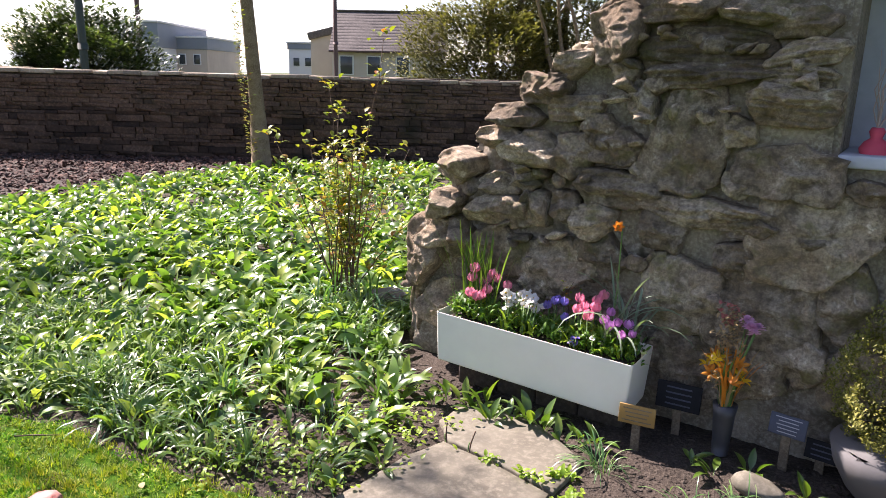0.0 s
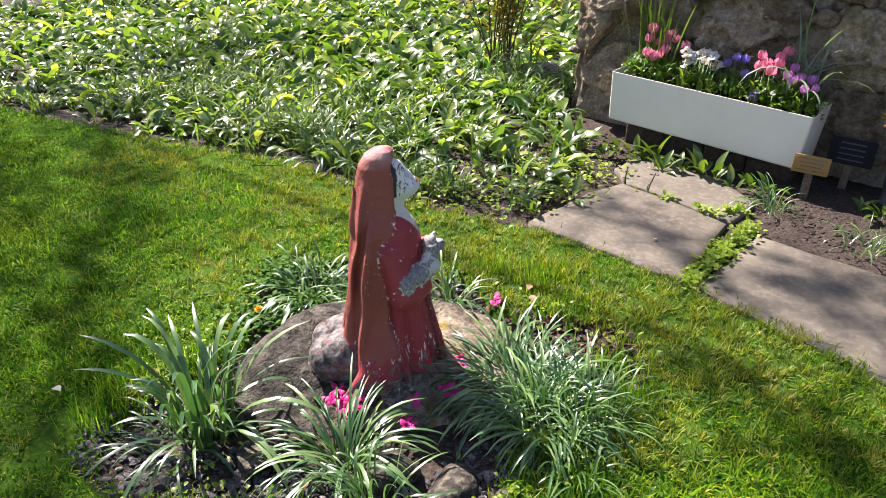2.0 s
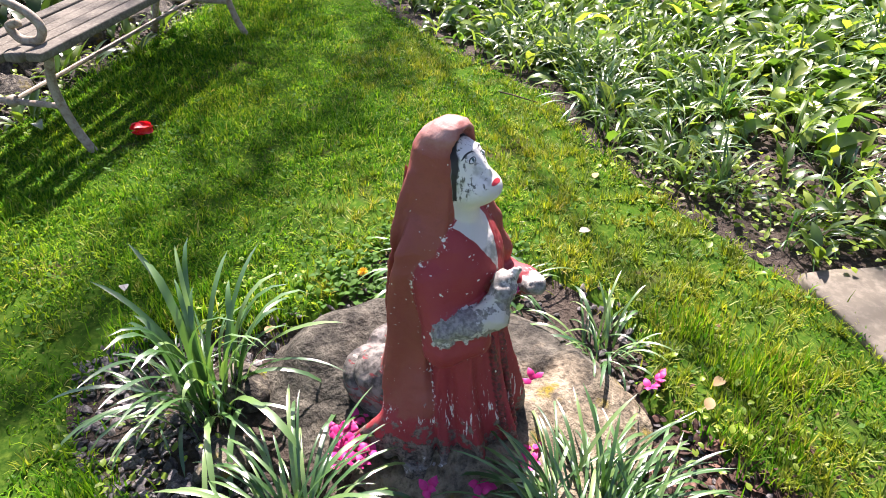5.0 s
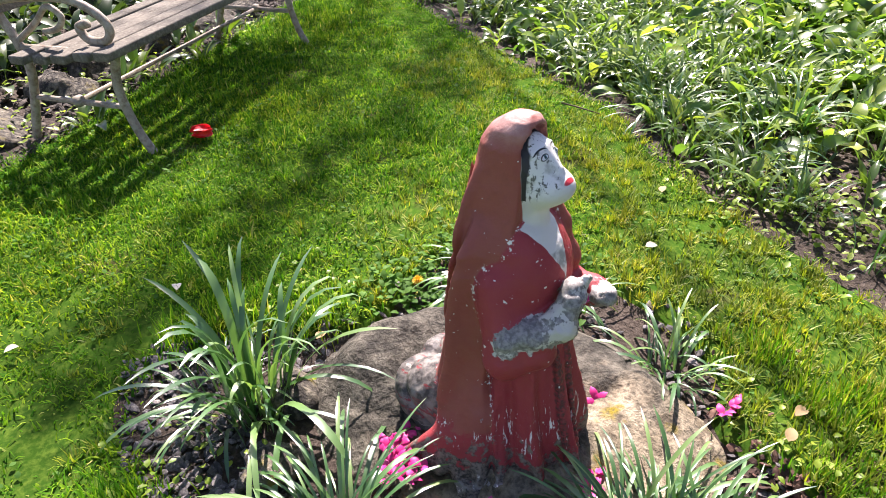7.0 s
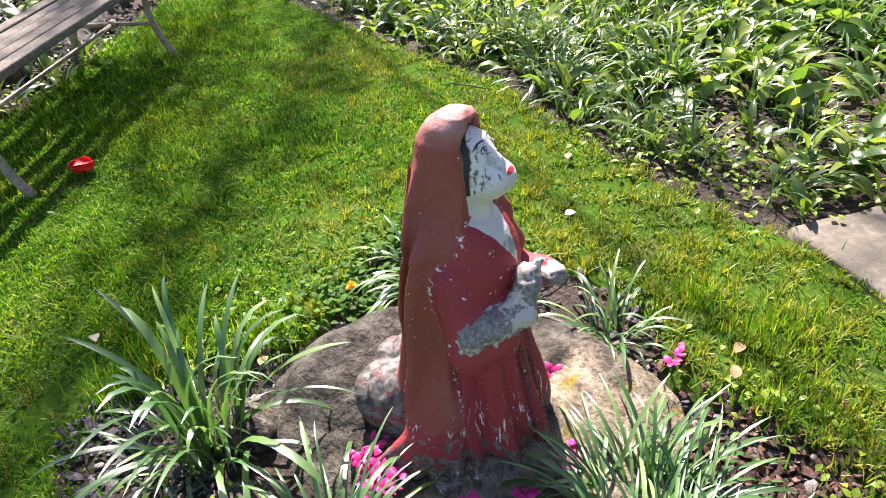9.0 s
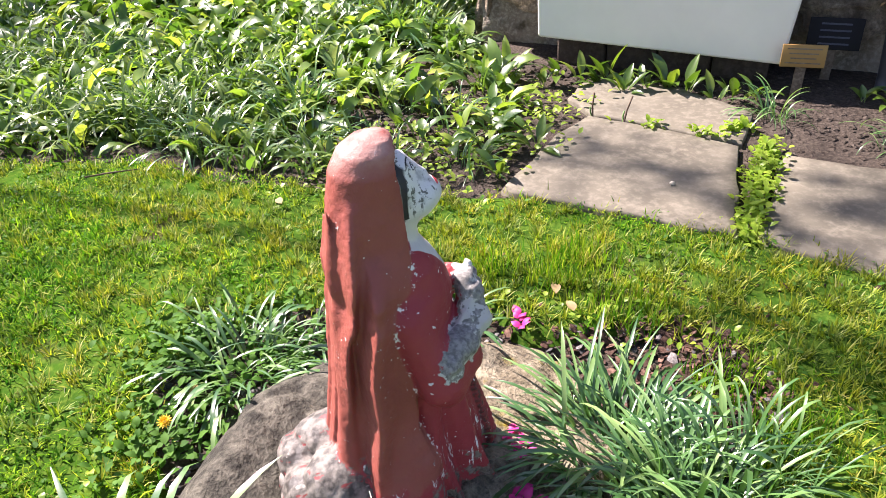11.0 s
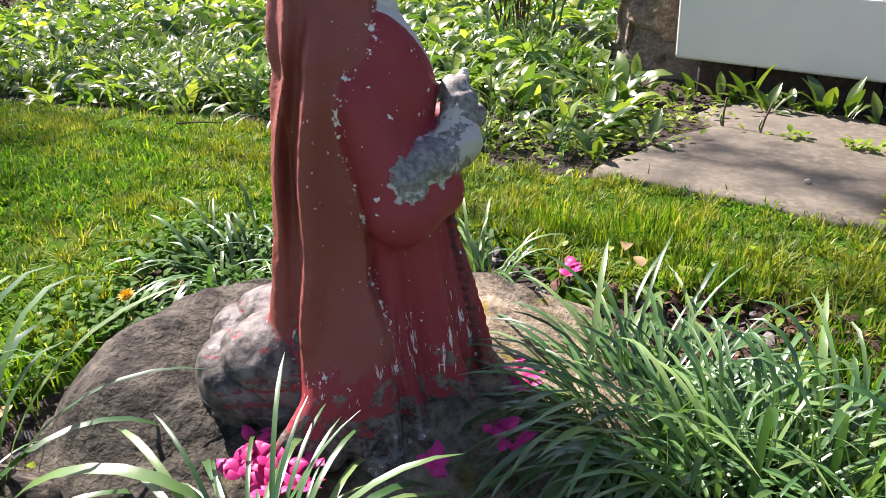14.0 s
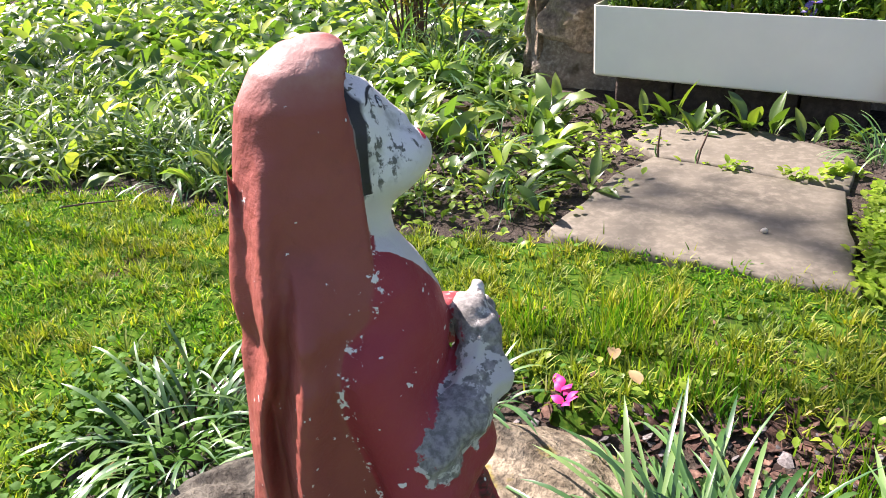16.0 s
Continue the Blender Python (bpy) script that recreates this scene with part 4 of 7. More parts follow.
    neck = smin(neck, ell(x, y, z, (0.040, 0, 0.470), (0.018, 0.020, 0.040)), 0.015)
    head = smin(head, neck, 0.016)
    # sleeves, forearms; one is raised to the breast, the other broken off short
    r = smin(caps(x, y, z, (0.0, -0.072, 0.42), (0.042, -0.098, 0.30), 0.036, 0.034), caps(x, y, z, (0.042, -0.098, 0.30), (0.085, -0.070, 0.318), 0.036, 0.033), 0.02)
    l = smin(caps(x, y, z, (0.0, 0.072, 0.42), (0.05, 0.10, 0.335), 0.036, 0.033), caps(x, y, z, (0.05, 0.10, 0.335), (0.105, 0.080, 0.36), 0.033, 0.029), 0.02)
    arm = np.minimum(r, l)
    b = caps(x, y, z, (0.050, -0.102, 0.340), (0.112, -0.048, 0.368), 0.029, 0.027)
    b = smin(b, caps(x, y, z, (0.112, -0.048, 0.368), (0.116, -0.016, 0.420), 0.026, 0.021), 0.015)
    for dy_ in (-0.022, -0.008, 0.006):
        b = smin(b, caps(x, y, z, (0.116, dy_, 0.415), (0.126, dy_ + 0.006, 0.438 - abs(dy_ + 0.008) * 0.4), 0.012, 0.008), 0.005)
    stump = caps(x, y, z, (0.120, 0.074, 0.364), (0.140, 0.062, 0.374), 0.024, 0.018)
    bare = np.minimum(b, stump) + 0.0022 * np.sin(85 * x) * np.sin(100 * z + 60 * y)
    gown = smin(gown, arm, 0.025)
    # lower legs folded behind, and the cemented foot
    legs = 1e3
    for sgn in (-1, 1):
        legs = np.minimum(legs, caps(x, y, z, (-0.06, sgn * 0.040, 0.105), (-0.178, sgn * 0.046, 0.074), 0.064, 0.055))
    legs = smin(legs, ell(x, y, z, (-0.12, 0, 0.03), (0.12, 0.105, 0.07)), 0.05)
    crease = np.abs(np.sin(26 * x + 34 * z + 9 * np.abs(y) + np.sin(18 * z)))
    legs = legs + 0.011 * (1 - crease) ** 2 - 0.003
    foot = ell(x, y, z, (-0.01, 0, -0.03), (0.185, 0.155, 0.056)) + 0.007 * np.sin(31 * x + 3 * np.sin(17 * y)) * np.sin(29 * y) + 0.004 * np.sin(70 * x + 50 * y)
    foot = smin(foot, legs, 0.02)
    return cloak, gown, head, bare, foot


def figure_field(x, y, z):
    cloak, gown, head, bare, foot = zones(x, y, z)
    d = smin(smin(gown, bare, 0.01), foot, 0.018)
    d = smin(d, cloak, 0.005)
    return smin(d, head, 0.003)


def mat_figure():
    m, nt, bs = material("chipped_gloss_paint", 0.5, 0, 0.4)
    v = coords(nt)
    def attr(n):
        a = nt.nodes.new("ShaderNodeAttribute")
        a.attribute_name = n
        return a.outputs["Fac"]
    def math_node(op, a, b):
        q = nt.nodes.new("ShaderNodeMath")
        q.operation = op
        for s, val in zip(q.inputs, (a, b)):
            if hasattr(val, "is_output"):
                nt.links.new(val, s)
            else:
                s.default_value = val
        return q.outputs[0]
    def gate(x, lo, hi):
        q = nt.nodes.new("ShaderNodeMapRange")
        nt.links.new(x, q.inputs[0])
        q.inputs[1].default_value, q.inputs[2].default_value = lo, hi
        return q.outputs[0]
    big, mid, small = tex(nt, v, 9, 4), tex(nt, v, 40, 5), tex(nt, v, 150, 5)
    streak = tex(nt, coords(nt, (150, 150, 17)), 1.0, 5, 0.65)
    cloak_c = mix(nt, big, (0.245, 0.058, 0.042), (0.32, 0.086, 0.062))
    cloak_c = mix(nt, gate(math_node("ADD", math_node("MULTIPLY", big, 0.6), math_node("MULTIPLY", mid, 0.4)), 0.56, 0.72), cloak_c, (0.22, 0.066, 0.050))
    gown_c = mix(nt, big, (0.265, 0.028, 0.034), (0.345, 0.046, 0.05))
    plaster = mix(nt, mid, (0.62, 0.58, 0.52), (0.80, 0.78, 0.74))
    grey = mix(nt, mid, (0.10, 0.095, 0.088), (0.32, 0.30, 0.28))
    dirt = mix(nt, gate(math_node("ADD", math_node("MULTIPLY", small, 0.5), math_node("MULTIPLY", mid, 0.5)), 0.42, 0.58), (0.032, 0.025, 0.02), (0.21, 0.172, 0.135))
    face_c = mix(nt, gate(mid, 0.52, 0.66), (0.70, 0.69, 0.65), (0.45, 0.45, 0.40))
    face_c = mix(nt, gate(math_node("MULTIPLY", math_node("MULTIPLY", streak, small), math_node("ADD", big, 0.5)), 0.285, 0.34), face_c, (0.13, 0.13, 0.11))
    face_c = mix(nt, gate(attr("sw"), -0.038, -0.048), face_c, (0.62, 0.61, 0.57))
    # paint lost along the foot, the hem and in long drips down the gown
    loss = math_node("ADD", math_node("MULTIPLY", streak, 0.75), math_node("MULTIPLY", attr("wear"), 0.25))
    gown_c = mix(nt, gate(loss, 0.592, 0.612), gown_c, plaster)
    spot = math_node("ADD", mid, math_node("MULTIPLY", attr("edge"), 0.20))
    cloak_c = mix(nt, gate(math_node("ADD", math_node("MULTIPLY", small, 0.5), math_node("MULTIPLY", spot, 0.5)), 0.635, 0.65), cloak_c, plaster)
    cloak_c = mix(nt, gate(math_node("ADD", mid, math_node("MULTIPLY", attr("wear"), 0.15)), 0.75, 0.77), cloak_c, grey)
    gown_c = mix(nt, gate(math_node("ADD", math_node("MULTIPLY", small, 0.5), math_node("MULTIPLY", spot, 0.5)), 0.64, 0.655), gown_c, plaster)
    grime = gate(math_node("ADD", math_node("MULTIPLY", mid, 0.7), math_node("MULTIPLY", attr("low"), 0.66)), 0.86, 0.91)
    gown_c = mix(nt, grime, gown_c, dirt)
    # bleached worn paint on top of the hood, also painted in for its highlight
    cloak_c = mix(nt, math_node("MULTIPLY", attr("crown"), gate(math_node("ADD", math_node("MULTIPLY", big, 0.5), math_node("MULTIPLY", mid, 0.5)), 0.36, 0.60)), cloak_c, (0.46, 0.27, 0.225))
    cloak_c = mix(nt, gate(math_node("ADD", attr("low"), math_node("MULTIPLY", mid, 0.25)), 0.74, 0.78), cloak_c, gown_c)
    gown_c = mix(nt, math_node("MULTIPLY", gate(attr("cord"), 0.0, 0.003), gate(small, 0.35, 0.6)), gown_c, (0.075, 0.032, 0.026))
    chip = tex(nt, v, 75, 2)
    gown_c = mix(nt, gate(chip, 0.715, 0.73), gown_c, plaster)
    cloak_c = mix(nt, gate(chip, 0.755, 0.77), cloak_c, plaster)
    flake = tex(nt, v, 21, 6, 0.62)
    bare_c = mix(nt, gate(math_node("ADD", math_node("MULTIPLY", flake, 0.8), math_node("MULTIPLY", small, 0.2)), 0.515, 0.535), mix(nt, gate(small, 0.38, 0.6), (0.14, 0.135, 0.12), (0.29, 0.275, 0.25)), (0.50, 0.48, 0.43))
    diag = nt.nodes.new("ShaderNodeMapping")
    diag.inputs["Rotation"].default_value, diag.inputs["Scale"].default_value = (0, -0.7, 0), (14, 40, 60)
    nt.links.new(v, diag.inputs[0])
    slant = tex(nt, diag.outputs[0], 1.0, 5, 0.6)
    leg_c = mix(nt, gate(mid, 0.42, 0.62), (0.045, 0.04, 0.034), (0.20, 0.182, 0.155))
    leg_c = mix(nt, gate(slant, 0.60, 0.64), leg_c, (0.20, 0.035, 0.034))
    leg_c = mix(nt, gate(slant, 0.36, 0.31), leg_c, (0.32, 0.30, 0.26))
    foot_c = mix(nt, gate(mid, 0.48, 0.62), dirt, grey)
    foot_c = mix(nt, gate(math_node("ADD", math_node("MULTIPLY", small, 0.5), math_node("MULTIPLY", mid, 0.5)), 0.60, 0.63), foot_c, plaster)
    foot_c = mix(nt, attr("legs"), foot_c, leg_c)
    jit = math_node("MULTIPLY", math_node("SUBTRACT", mid, 0.5), 0.022)
    col = gown_c
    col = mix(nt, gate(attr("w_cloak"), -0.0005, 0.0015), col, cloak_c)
    col = mix(nt, gate(math_node("ADD", attr("w_bare"), math_node("MULTIPLY", jit, 3.6)), -0.001, 0.002), col, bare_c)
    col = mix(nt, gate(math_node("ADD", attr("w_foot"), math_node("MULTIPLY", jit, 3.0)), -0.002, 0.003), col, foot_c)
    col = mix(nt, gate(math_node("ADD", attr("vneck"), jit), 0.0, 0.002), col, mix(nt, gate(math_node("SUBTRACT", mid, attr("throat")), 0.1, -0.1), mix(nt, gate(mid, 0.45, 0.6), (0.30, 0.31, 0.28), (0.66, 0.65, 0.6)), (0.62, 0.61, 0.57)))
    col = mix(nt, gate(attr("w_head"), -0.0005, 0.001), col, face_c)
    col = mix(nt, math_node("MULTIPLY", gate(attr("w_head"), -0.001, 0.001), gate(attr("hair"), -0.0005, 0.001)), col, (0.03, 0.028, 0.03))
    # painted features, drawn in the face's own axes
    sep = nt.nodes.new("ShaderNodeSeparateXYZ")
    nt.links.new(v, sep.inputs[0])
    ay = math_node("ABSOLUTE", sep.outputs[1], 0)
    w_, u_ = attr("sw"), attr("su")
    fore = math_node("MULTIPLY", gate(u_, 0.006, 0.010), gate(attr("w_head"), -0.0005, 0.001))

    def oval(cy, cw, ry, rw, slant=0.0):
        dy = math_node("SUBTRACT", ay, cy)
        dw = math_node("SUBTRACT", math_node("SUBTRACT", w_, cw), math_node("MULTIPLY", dy, slant))
        a2 = math_node("POWER", math_node("ABSOLUTE", math_node("DIVIDE", dy, ry), 0), 2.0)
        b2 = math_node("POWER", math_node("ABSOLUTE", math_node("DIVIDE", dw, rw), 0), 2.0)
        return math_node("ADD", a2, b2)

    def paint(col, q, tone):
        return mix(nt, math_node("MULTIPLY", fore, gate(q, 1.12, 0.88)), col, tone)

    black = (0.018, 0.018, 0.02)
    col = paint(col, oval(0.0165, 0.0095, 0.0080, 0.0050, -0.12), black)
    col = paint(col, oval(0.0165, 0.0092, 0.0066, 0.0034, -0.12), (0.7, 0.72, 0.7))
    col = paint(col, oval(0.0155, 0.0098, 0.0030, 0.0034), (0.05, 0.13, 0.13))
    col = paint(col, oval(0.0155, 0.0098, 0.0014, 0.0016), black)
    # brow: a thin arch, cut from a larger oval
    arch = math_node("MULTIPLY", gate(oval(0.0185, 0.0150, 0.0135, 0.0092, -0.1), 1.12, 0.9), gate(oval(0.0180, 0.0120, 0.0145, 0.0092, -0.1), 0.9, 1.1))
    arch = math_node("MULTIPLY", arch, gate(w_, 0.0165, 0.0175))
    col = mix(nt, math_node("MULTIPLY", arch, fore), col, black)
    lip = math_node("MULTIPLY", fore, gate(oval(0.0, -0.0395, 0.0135, 0.0046, -0.1), 1.2, 0.8))
    col = mix(nt, lip, col, (0.50, 0.03, 0.045))
    nt.links.new(col, bs.inputs["Base Color"])
    bumped(nt, bs, mix(nt, 0.5, mid, small), 0.5, 0.005)
    nt.links.new(ramp(nt, mid, [(0.3, (0.5, 0.5, 0.5)), (0.7, (0.72, 0.72, 0.72))]), bs.inputs["Roughness"])
    return m


sv, sf = surface(figure_field, (-0.30, -0.21, -0.05), (0.21, 0.19, 0.72), 0.0038)
# a rough, hand-worked surface
dc, dg, dh, db, df = zones(sv[:, 0], sv[:, 1], sv[:, 2])
raw = np.clip((np.minimum.reduce([dc, dg, dh]) - np.minimum(db, df)) / 0.004, 0, 1) * np.where((df < db) & (sv[:, 2] > 0.03), 0.35, 1.0)
tmp = mesh_of("tmp", sv, sf)
nrm = np.empty(len(sv) * 3, dtype=np.float32)
tmp.vertices.foreach_get("normal", nrm)
bpy.data.meshes.remove(tmp)
amp = np.array([(noise.noise(Vector(q) * 34), noise.noise(Vector(q) * 95)) for q in sv])
quiet = np.where(dh < np.minimum(dc, dg), 0.25, 1.0)
off = quiet * (0.0011 * amp[:, 0] + 0.0008 * amp[:, 1]) + raw * (0.0035 * amp[:, 0] + 0.0022 * amp[:, 1]) + np.where(sv[:, 2] < 0.03, 1, 0) * np.clip((np.minimum.reduce([dc, dg]) - df) / 0.004, 0, 1) * (0.004 * amp[:, 0] + 0.003 * amp[:, 1])
sv = sv + nrm.reshape(-1, 3) * off[:, None]
st = mesh_of("statue", sv, sf, mat_figure())
zx, zy, zz = sv[:, 0], sv[:, 1], sv[:, 2]
dc, dg, dh, db, df = zones(zx, zy, zz)
su, sw = head_frame(zx, zz)
tone = {
    "w_cloak": np.minimum.reduce([dg, db, df]) - dc, "w_bare": np.minimum(dc, dg) - db, "w_foot": np.minimum(dc, dg) - df, "w_head": np.minimum.reduce([dc, dg, db]) - dh,
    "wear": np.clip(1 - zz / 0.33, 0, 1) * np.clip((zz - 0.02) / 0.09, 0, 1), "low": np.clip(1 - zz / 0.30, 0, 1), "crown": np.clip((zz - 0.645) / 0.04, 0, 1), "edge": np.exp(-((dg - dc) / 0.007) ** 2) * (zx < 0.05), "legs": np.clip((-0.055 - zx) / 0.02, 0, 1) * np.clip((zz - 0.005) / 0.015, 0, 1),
    "cord": np.clip(0.0045 - cords(zx, zy, zz), -0.01, 0.01), "throat": np.clip((zz - 0.472) / 0.012, 0, 1), "su": su, "sw": sw, "vneck": np.minimum.reduce([np.where(zx > 0.01, (zz - 0.430) - np.where(zy < 0, -2.0, 2.6) * zy, -0.05), (dc - dg) - 0.004, 0.53 - zz]),
    "hair": np.where(zz > 0.572 - 0.25 * zx, 0.0095 - (dc - dh), -0.05),
}
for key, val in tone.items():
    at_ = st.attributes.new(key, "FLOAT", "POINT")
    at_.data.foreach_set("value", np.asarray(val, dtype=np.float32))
FIGURE = pose(-0.27, 1.735, -0.005, 0, 0, 30)
thing("statue", FIGURE, "weathered kneeling figure in chipped red and brown paint on a rock", "statue", data=st)

# ---- rock, gravel and planting round the figure ----
ROCK_AT = Vector((-0.29, 1.74, 0))
ROCK_A = [-180, -150, -122, -100, -75, -52, -30, -5, 25, 58, 95, 130, 155, 180]
ROCK_R = [0.385, 0.46, 0.50, 0.40, 0.40, 0.50, 0.44, 0.38, 0.42, 0.43, 0.37, 0.38, 0.39, 0.385]


def mat_boulder():
    """Weathered rock with yellow lichen: algae plus painted shade darken it towards the gravel, clean tan painted
    sunlit beyond.
    """
    m, nt, bs = material("boulder_rock", 0.85, 0, 0.25)
    v = coords(nt, world_space=True)
    big, mid, fine = tex(nt, v, 7, 5), tex(nt, v, 22, 6, 0.65), tex(nt, v, 80, 6)
    dark = mix(nt, ramp(nt, mid, [(0.40, (0, 0, 0)), (0.66, (1, 1, 1))]), (0.030, 0.028, 0.021), (0.15, 0.138, 0.105))
    tan = mix(nt, ramp(nt, mid, [(0.36, (0, 0, 0)), (0.62, (1, 1, 1))]), (0.115, 0.092, 0.058), (0.33, 0.28, 0.19))
    tan = mix(nt, ramp(nt, tex(nt, v, 10, 4), [(0.60, (0, 0, 0)), (0.68, (1, 1, 1))]), tan, (0.20, 0.155, 0.014))
    sep = nt.nodes.new("ShaderNodeSeparateXYZ")
    nt.links.new(v, sep.inputs[0])
    add = nt.nodes.new("ShaderNodeMath")
    add.operation = "ADD"
    nt.links.new(sep.outputs["X"], add.inputs[0])
    nt.links.new(big, add.inputs[1])
    col = mix(nt, ramp(nt, add.outputs[0], [(0.16, (0, 0, 0)), (0.34, (1, 1, 1))]), dark, tan)
    col = mix(nt, ramp(nt, fine, [(0.34, (0.6, 0.6, 0.6)), (0.5, (0, 0, 0))]), col, (0.03, 0.027, 0.02))
    nt.links.new(col, bs.inputs["Base Color"])
    bumped(nt, bs, mix(nt, 0.5, mid, fine), 1.0, 0.02)
    return m


M_BOULDER = mat_boulder()


def boulder_mesh():
    """A low weathered slab: nearly level on top, rolling down towards the gravel."""
    na, rings = 150, [0.0, 0.06] + list(np.linspace(0.12, 0.9, 34)) + [0.93, 0.955, 0.975, 0.99, 1.0, 1.0]
    vs, fs = [], []
    for k, s_ in enumerate(rings):
        for i in range(na):
            a = -180 + 360 * i / na
            r = float(np.interp(a, ROCK_A, ROCK_R)) * (1 + 0.05 * fnoise(math.cos(radians(a)), math.sin(radians(a)), 0, 2.6))
            x, y = s_ * r * math.cos(radians(a)), s_ * r * math.sin(radians(a))
            front = max(0.0, 0.42 * x - 0.90 * y - 0.10 + 0.03 * fnoise(x, y, 4, 6))
            z = 0.020 - 0.55 * min(front, 0.2) + 0.055 * math.exp(-((x + 0.30) / 0.11) ** 2) * min(1.0, max(0.0, 0.9 - y * 4)) * min(1.0, max(0.0, 1.6 + y * 4)) - 0.075 * max(0.0, s_ - 0.80) ** 1.4 * 6
            crack = abs(fnoise(x, y, 2, 3.4))
            z += 0.022 * fnoise(x, y, 0, 5) + 0.010 * fnoise(x, y, 1, 14) + 0.0045 * fnoise(x, y, 3, 40) - 0.012 * math.exp(-(crack / 0.03) ** 2)
            if k == len(rings) - 1:
                z = -0.16
            vs.append((x, y, z))
    for k in range(len(rings) - 1):
        for i in range(na):
            j = (i + 1) % na
            fs.append((k * na + i, k * na + j, (k + 1) * na + j, (k + 1) * na + i) if k else (0, na + i, na + j))
    return mesh_of("boulder", vs, [f[::-1] for f in fs], M_BOULDER)


thing("boulder", Matrix.Translation(ROCK_AT), "flat lichened grey-brown rock that carries the statue", "rock", data=boulder_mesh())
for x, y, s, seed in ((-0.60, 1.36, 0.15, 3.2), (-0.08, 1.37, 0.15, 8.4), (0.10, 1.40, 0.14, 9.9), (-0.40, 1.27, 0.13, 12.1)):
    thing("edging_rock", pose(x, y, -0.04, 0, 0, R.uniform(0, 180)), "rough mossy stone edging the planted bed", "rock", "stones round the statue",
          data=bm_mesh("edging_rock", rough_stone((s * 1.3, s, s * 0.7), seed, 3, 0.7, 0.15), M_BASE))


def scatter_stones(n, pick, lo, hi, mat, name, flat=0.6, tilt=0.0):
    bm = bmesh.new()
    bmesh.ops.create_icosphere(bm, subdivisions=1, radius=1)
    tv = np.array([v.co[:] for v in bm.verts])
    tf = np.array([[v.index for v in f.verts] for f in bm.faces])
    bm.free()
    p = pick(n)
    n = len(p)
    s = G.uniform(lo, hi, (n, 1, 1)) * G.uniform(0.6, 1.2, (n, 1, 3)) * np.array([1, 1, flat])
    a = G.uniform(0, 6.28, n)
    v = tv[None] * s * (1 + G.normal(0, 0.14, (n, len(tv), 1)))
    x = v[..., 0] * np.cos(a)[:, None] - v[..., 1] * np.sin(a)[:, None]
    y = v[..., 0] * np.sin(a)[:, None] + v[..., 1] * np.cos(a)[:, None]
    z = v[..., 2] + x * G.normal(0, tilt, (n, 1)) + y * G.normal(0, tilt, (n, 1))
    v = np.stack([x, y, z], -1) + p[:, None]
    f = tf[None] + (np.arange(n) * len(tv))[:, None, None]
    return mesh_of(name, v.reshape(-1, 3), f.reshape(-1, 3), mat, False)


def pit_points(n):
    x, y = G.uniform(-1.0, 0.5, n), G.uniform(1.0, 2.4, n)
    front = (pit_r(x, y) < 1.08) & (pit_r(x, y) > 0.62) & ((y < 1.55) | (G.random(n) < 0.22))
    x, y = x[front], y[front]
    return np.stack([x, y, ground_z(x, y) - 0.004], -1)


thing("gravel", Matrix(), "small grey slate chippings in the bed round the statue", "gravel", kind="stuff", data=scatter_stones(8000, pit_points, 0.005, 0.015, M_GRAVEL, "gravel", 0.5, 0.4))


def clods(n):
    x, y = G.uniform(-1.2, 2.2, n), G.uniform(2.7, 4.1, n)
    ok = (y > lawn_edge(x) + 0.03) & (y < 4.3 - 0.25 * (x + 0.6))
    x, y = x[ok], y[ok]
    return np.stack([x, y, ground_z(x, y) - 0.012], -1)


thing("soil_crumbs", Matrix(), "loose dark clods and stones on the soil bed", "soil", kind="stuff", data=scatter_stones(5000, clods, 0.004, 0.016, M_SOIL, "soil_crumbs"))

def litter(n):
    x, y = np.where(np.arange(n) % 2, G.normal(0.22, 0.16, n), G.normal(0.17, 0.2, n)), np.where(np.arange(n) % 2, G.normal(2.08, 0.12, n), G.normal(2.34, 0.09, n))
    return np.stack([x, y, ground_z(x, y) - 0.002], -1)


thing("leaf_litter", Matrix(), "dark leaf litter and slate chips beside the rock", "leaf litter", kind="stuff", data=scatter_stones(2200, litter, 0.005, 0.015, M_CHIP, "leaf_litter", 0.25, 0.5))

# strap-leaved clumps: each leaf a part, drawn from a few shared curves
STRAPS = []
for k, (p0, p1, w) in enumerate([(0.15, 1.5, 0.010), (0.3, 2.0, 0.011), (0.35, 2.5, 0.011), (0.45, 2.7, 0.012), (0.55, 2.2, 0.010), (0.35, 2.9, 0.012), (0.75, 2.4, 0.011), (0.05, 1.9, 0.012), (0.12, 2.5, 0.013)]):
    v, f = leaves([(0, 0, 0)], 0.0, 0.32, w * 0.62, p0, p1, "strap", 10, 3, 0.25, [R.uniform(-0.5, 0.5)], 3.6 if k > 6 else 1.3)
    STRAPS.append(mesh_of("leaf", v, f, M_STRAP))


def strap_clump(x, y, n, radius, size, label, spread=1.0, upright=0.0, broad=1.0):
    z = float(ground_z(x, y))
    t = thing("strap_leaf_clump", pose(x, y, z), label, "plant", "strap-leaved clumps")
    for _ in range(n):
        a, r = R.uniform(0, 360), radius * math.sqrt(R.random())
        out = math.degrees(math.atan2(math.sin(radians(a)), math.cos(radians(a)))) + R.gauss(0, 45)
        k = R.randrange(7) if R.random() > upright else R.choice((7, 8, 8, 0))
        s = size * R.uniform(0.65, 1.25)
        part("leaf", STRAPS[k], None, t, at=pose(r * math.cos(radians(a)), r * math.sin(radians(a)), -0.01, 0, R.gauss(0, 8) * spread, out) @ Matrix.Diagonal((s, s * broad * R.uniform(0.7, 1.5), s, 1)))
    return t


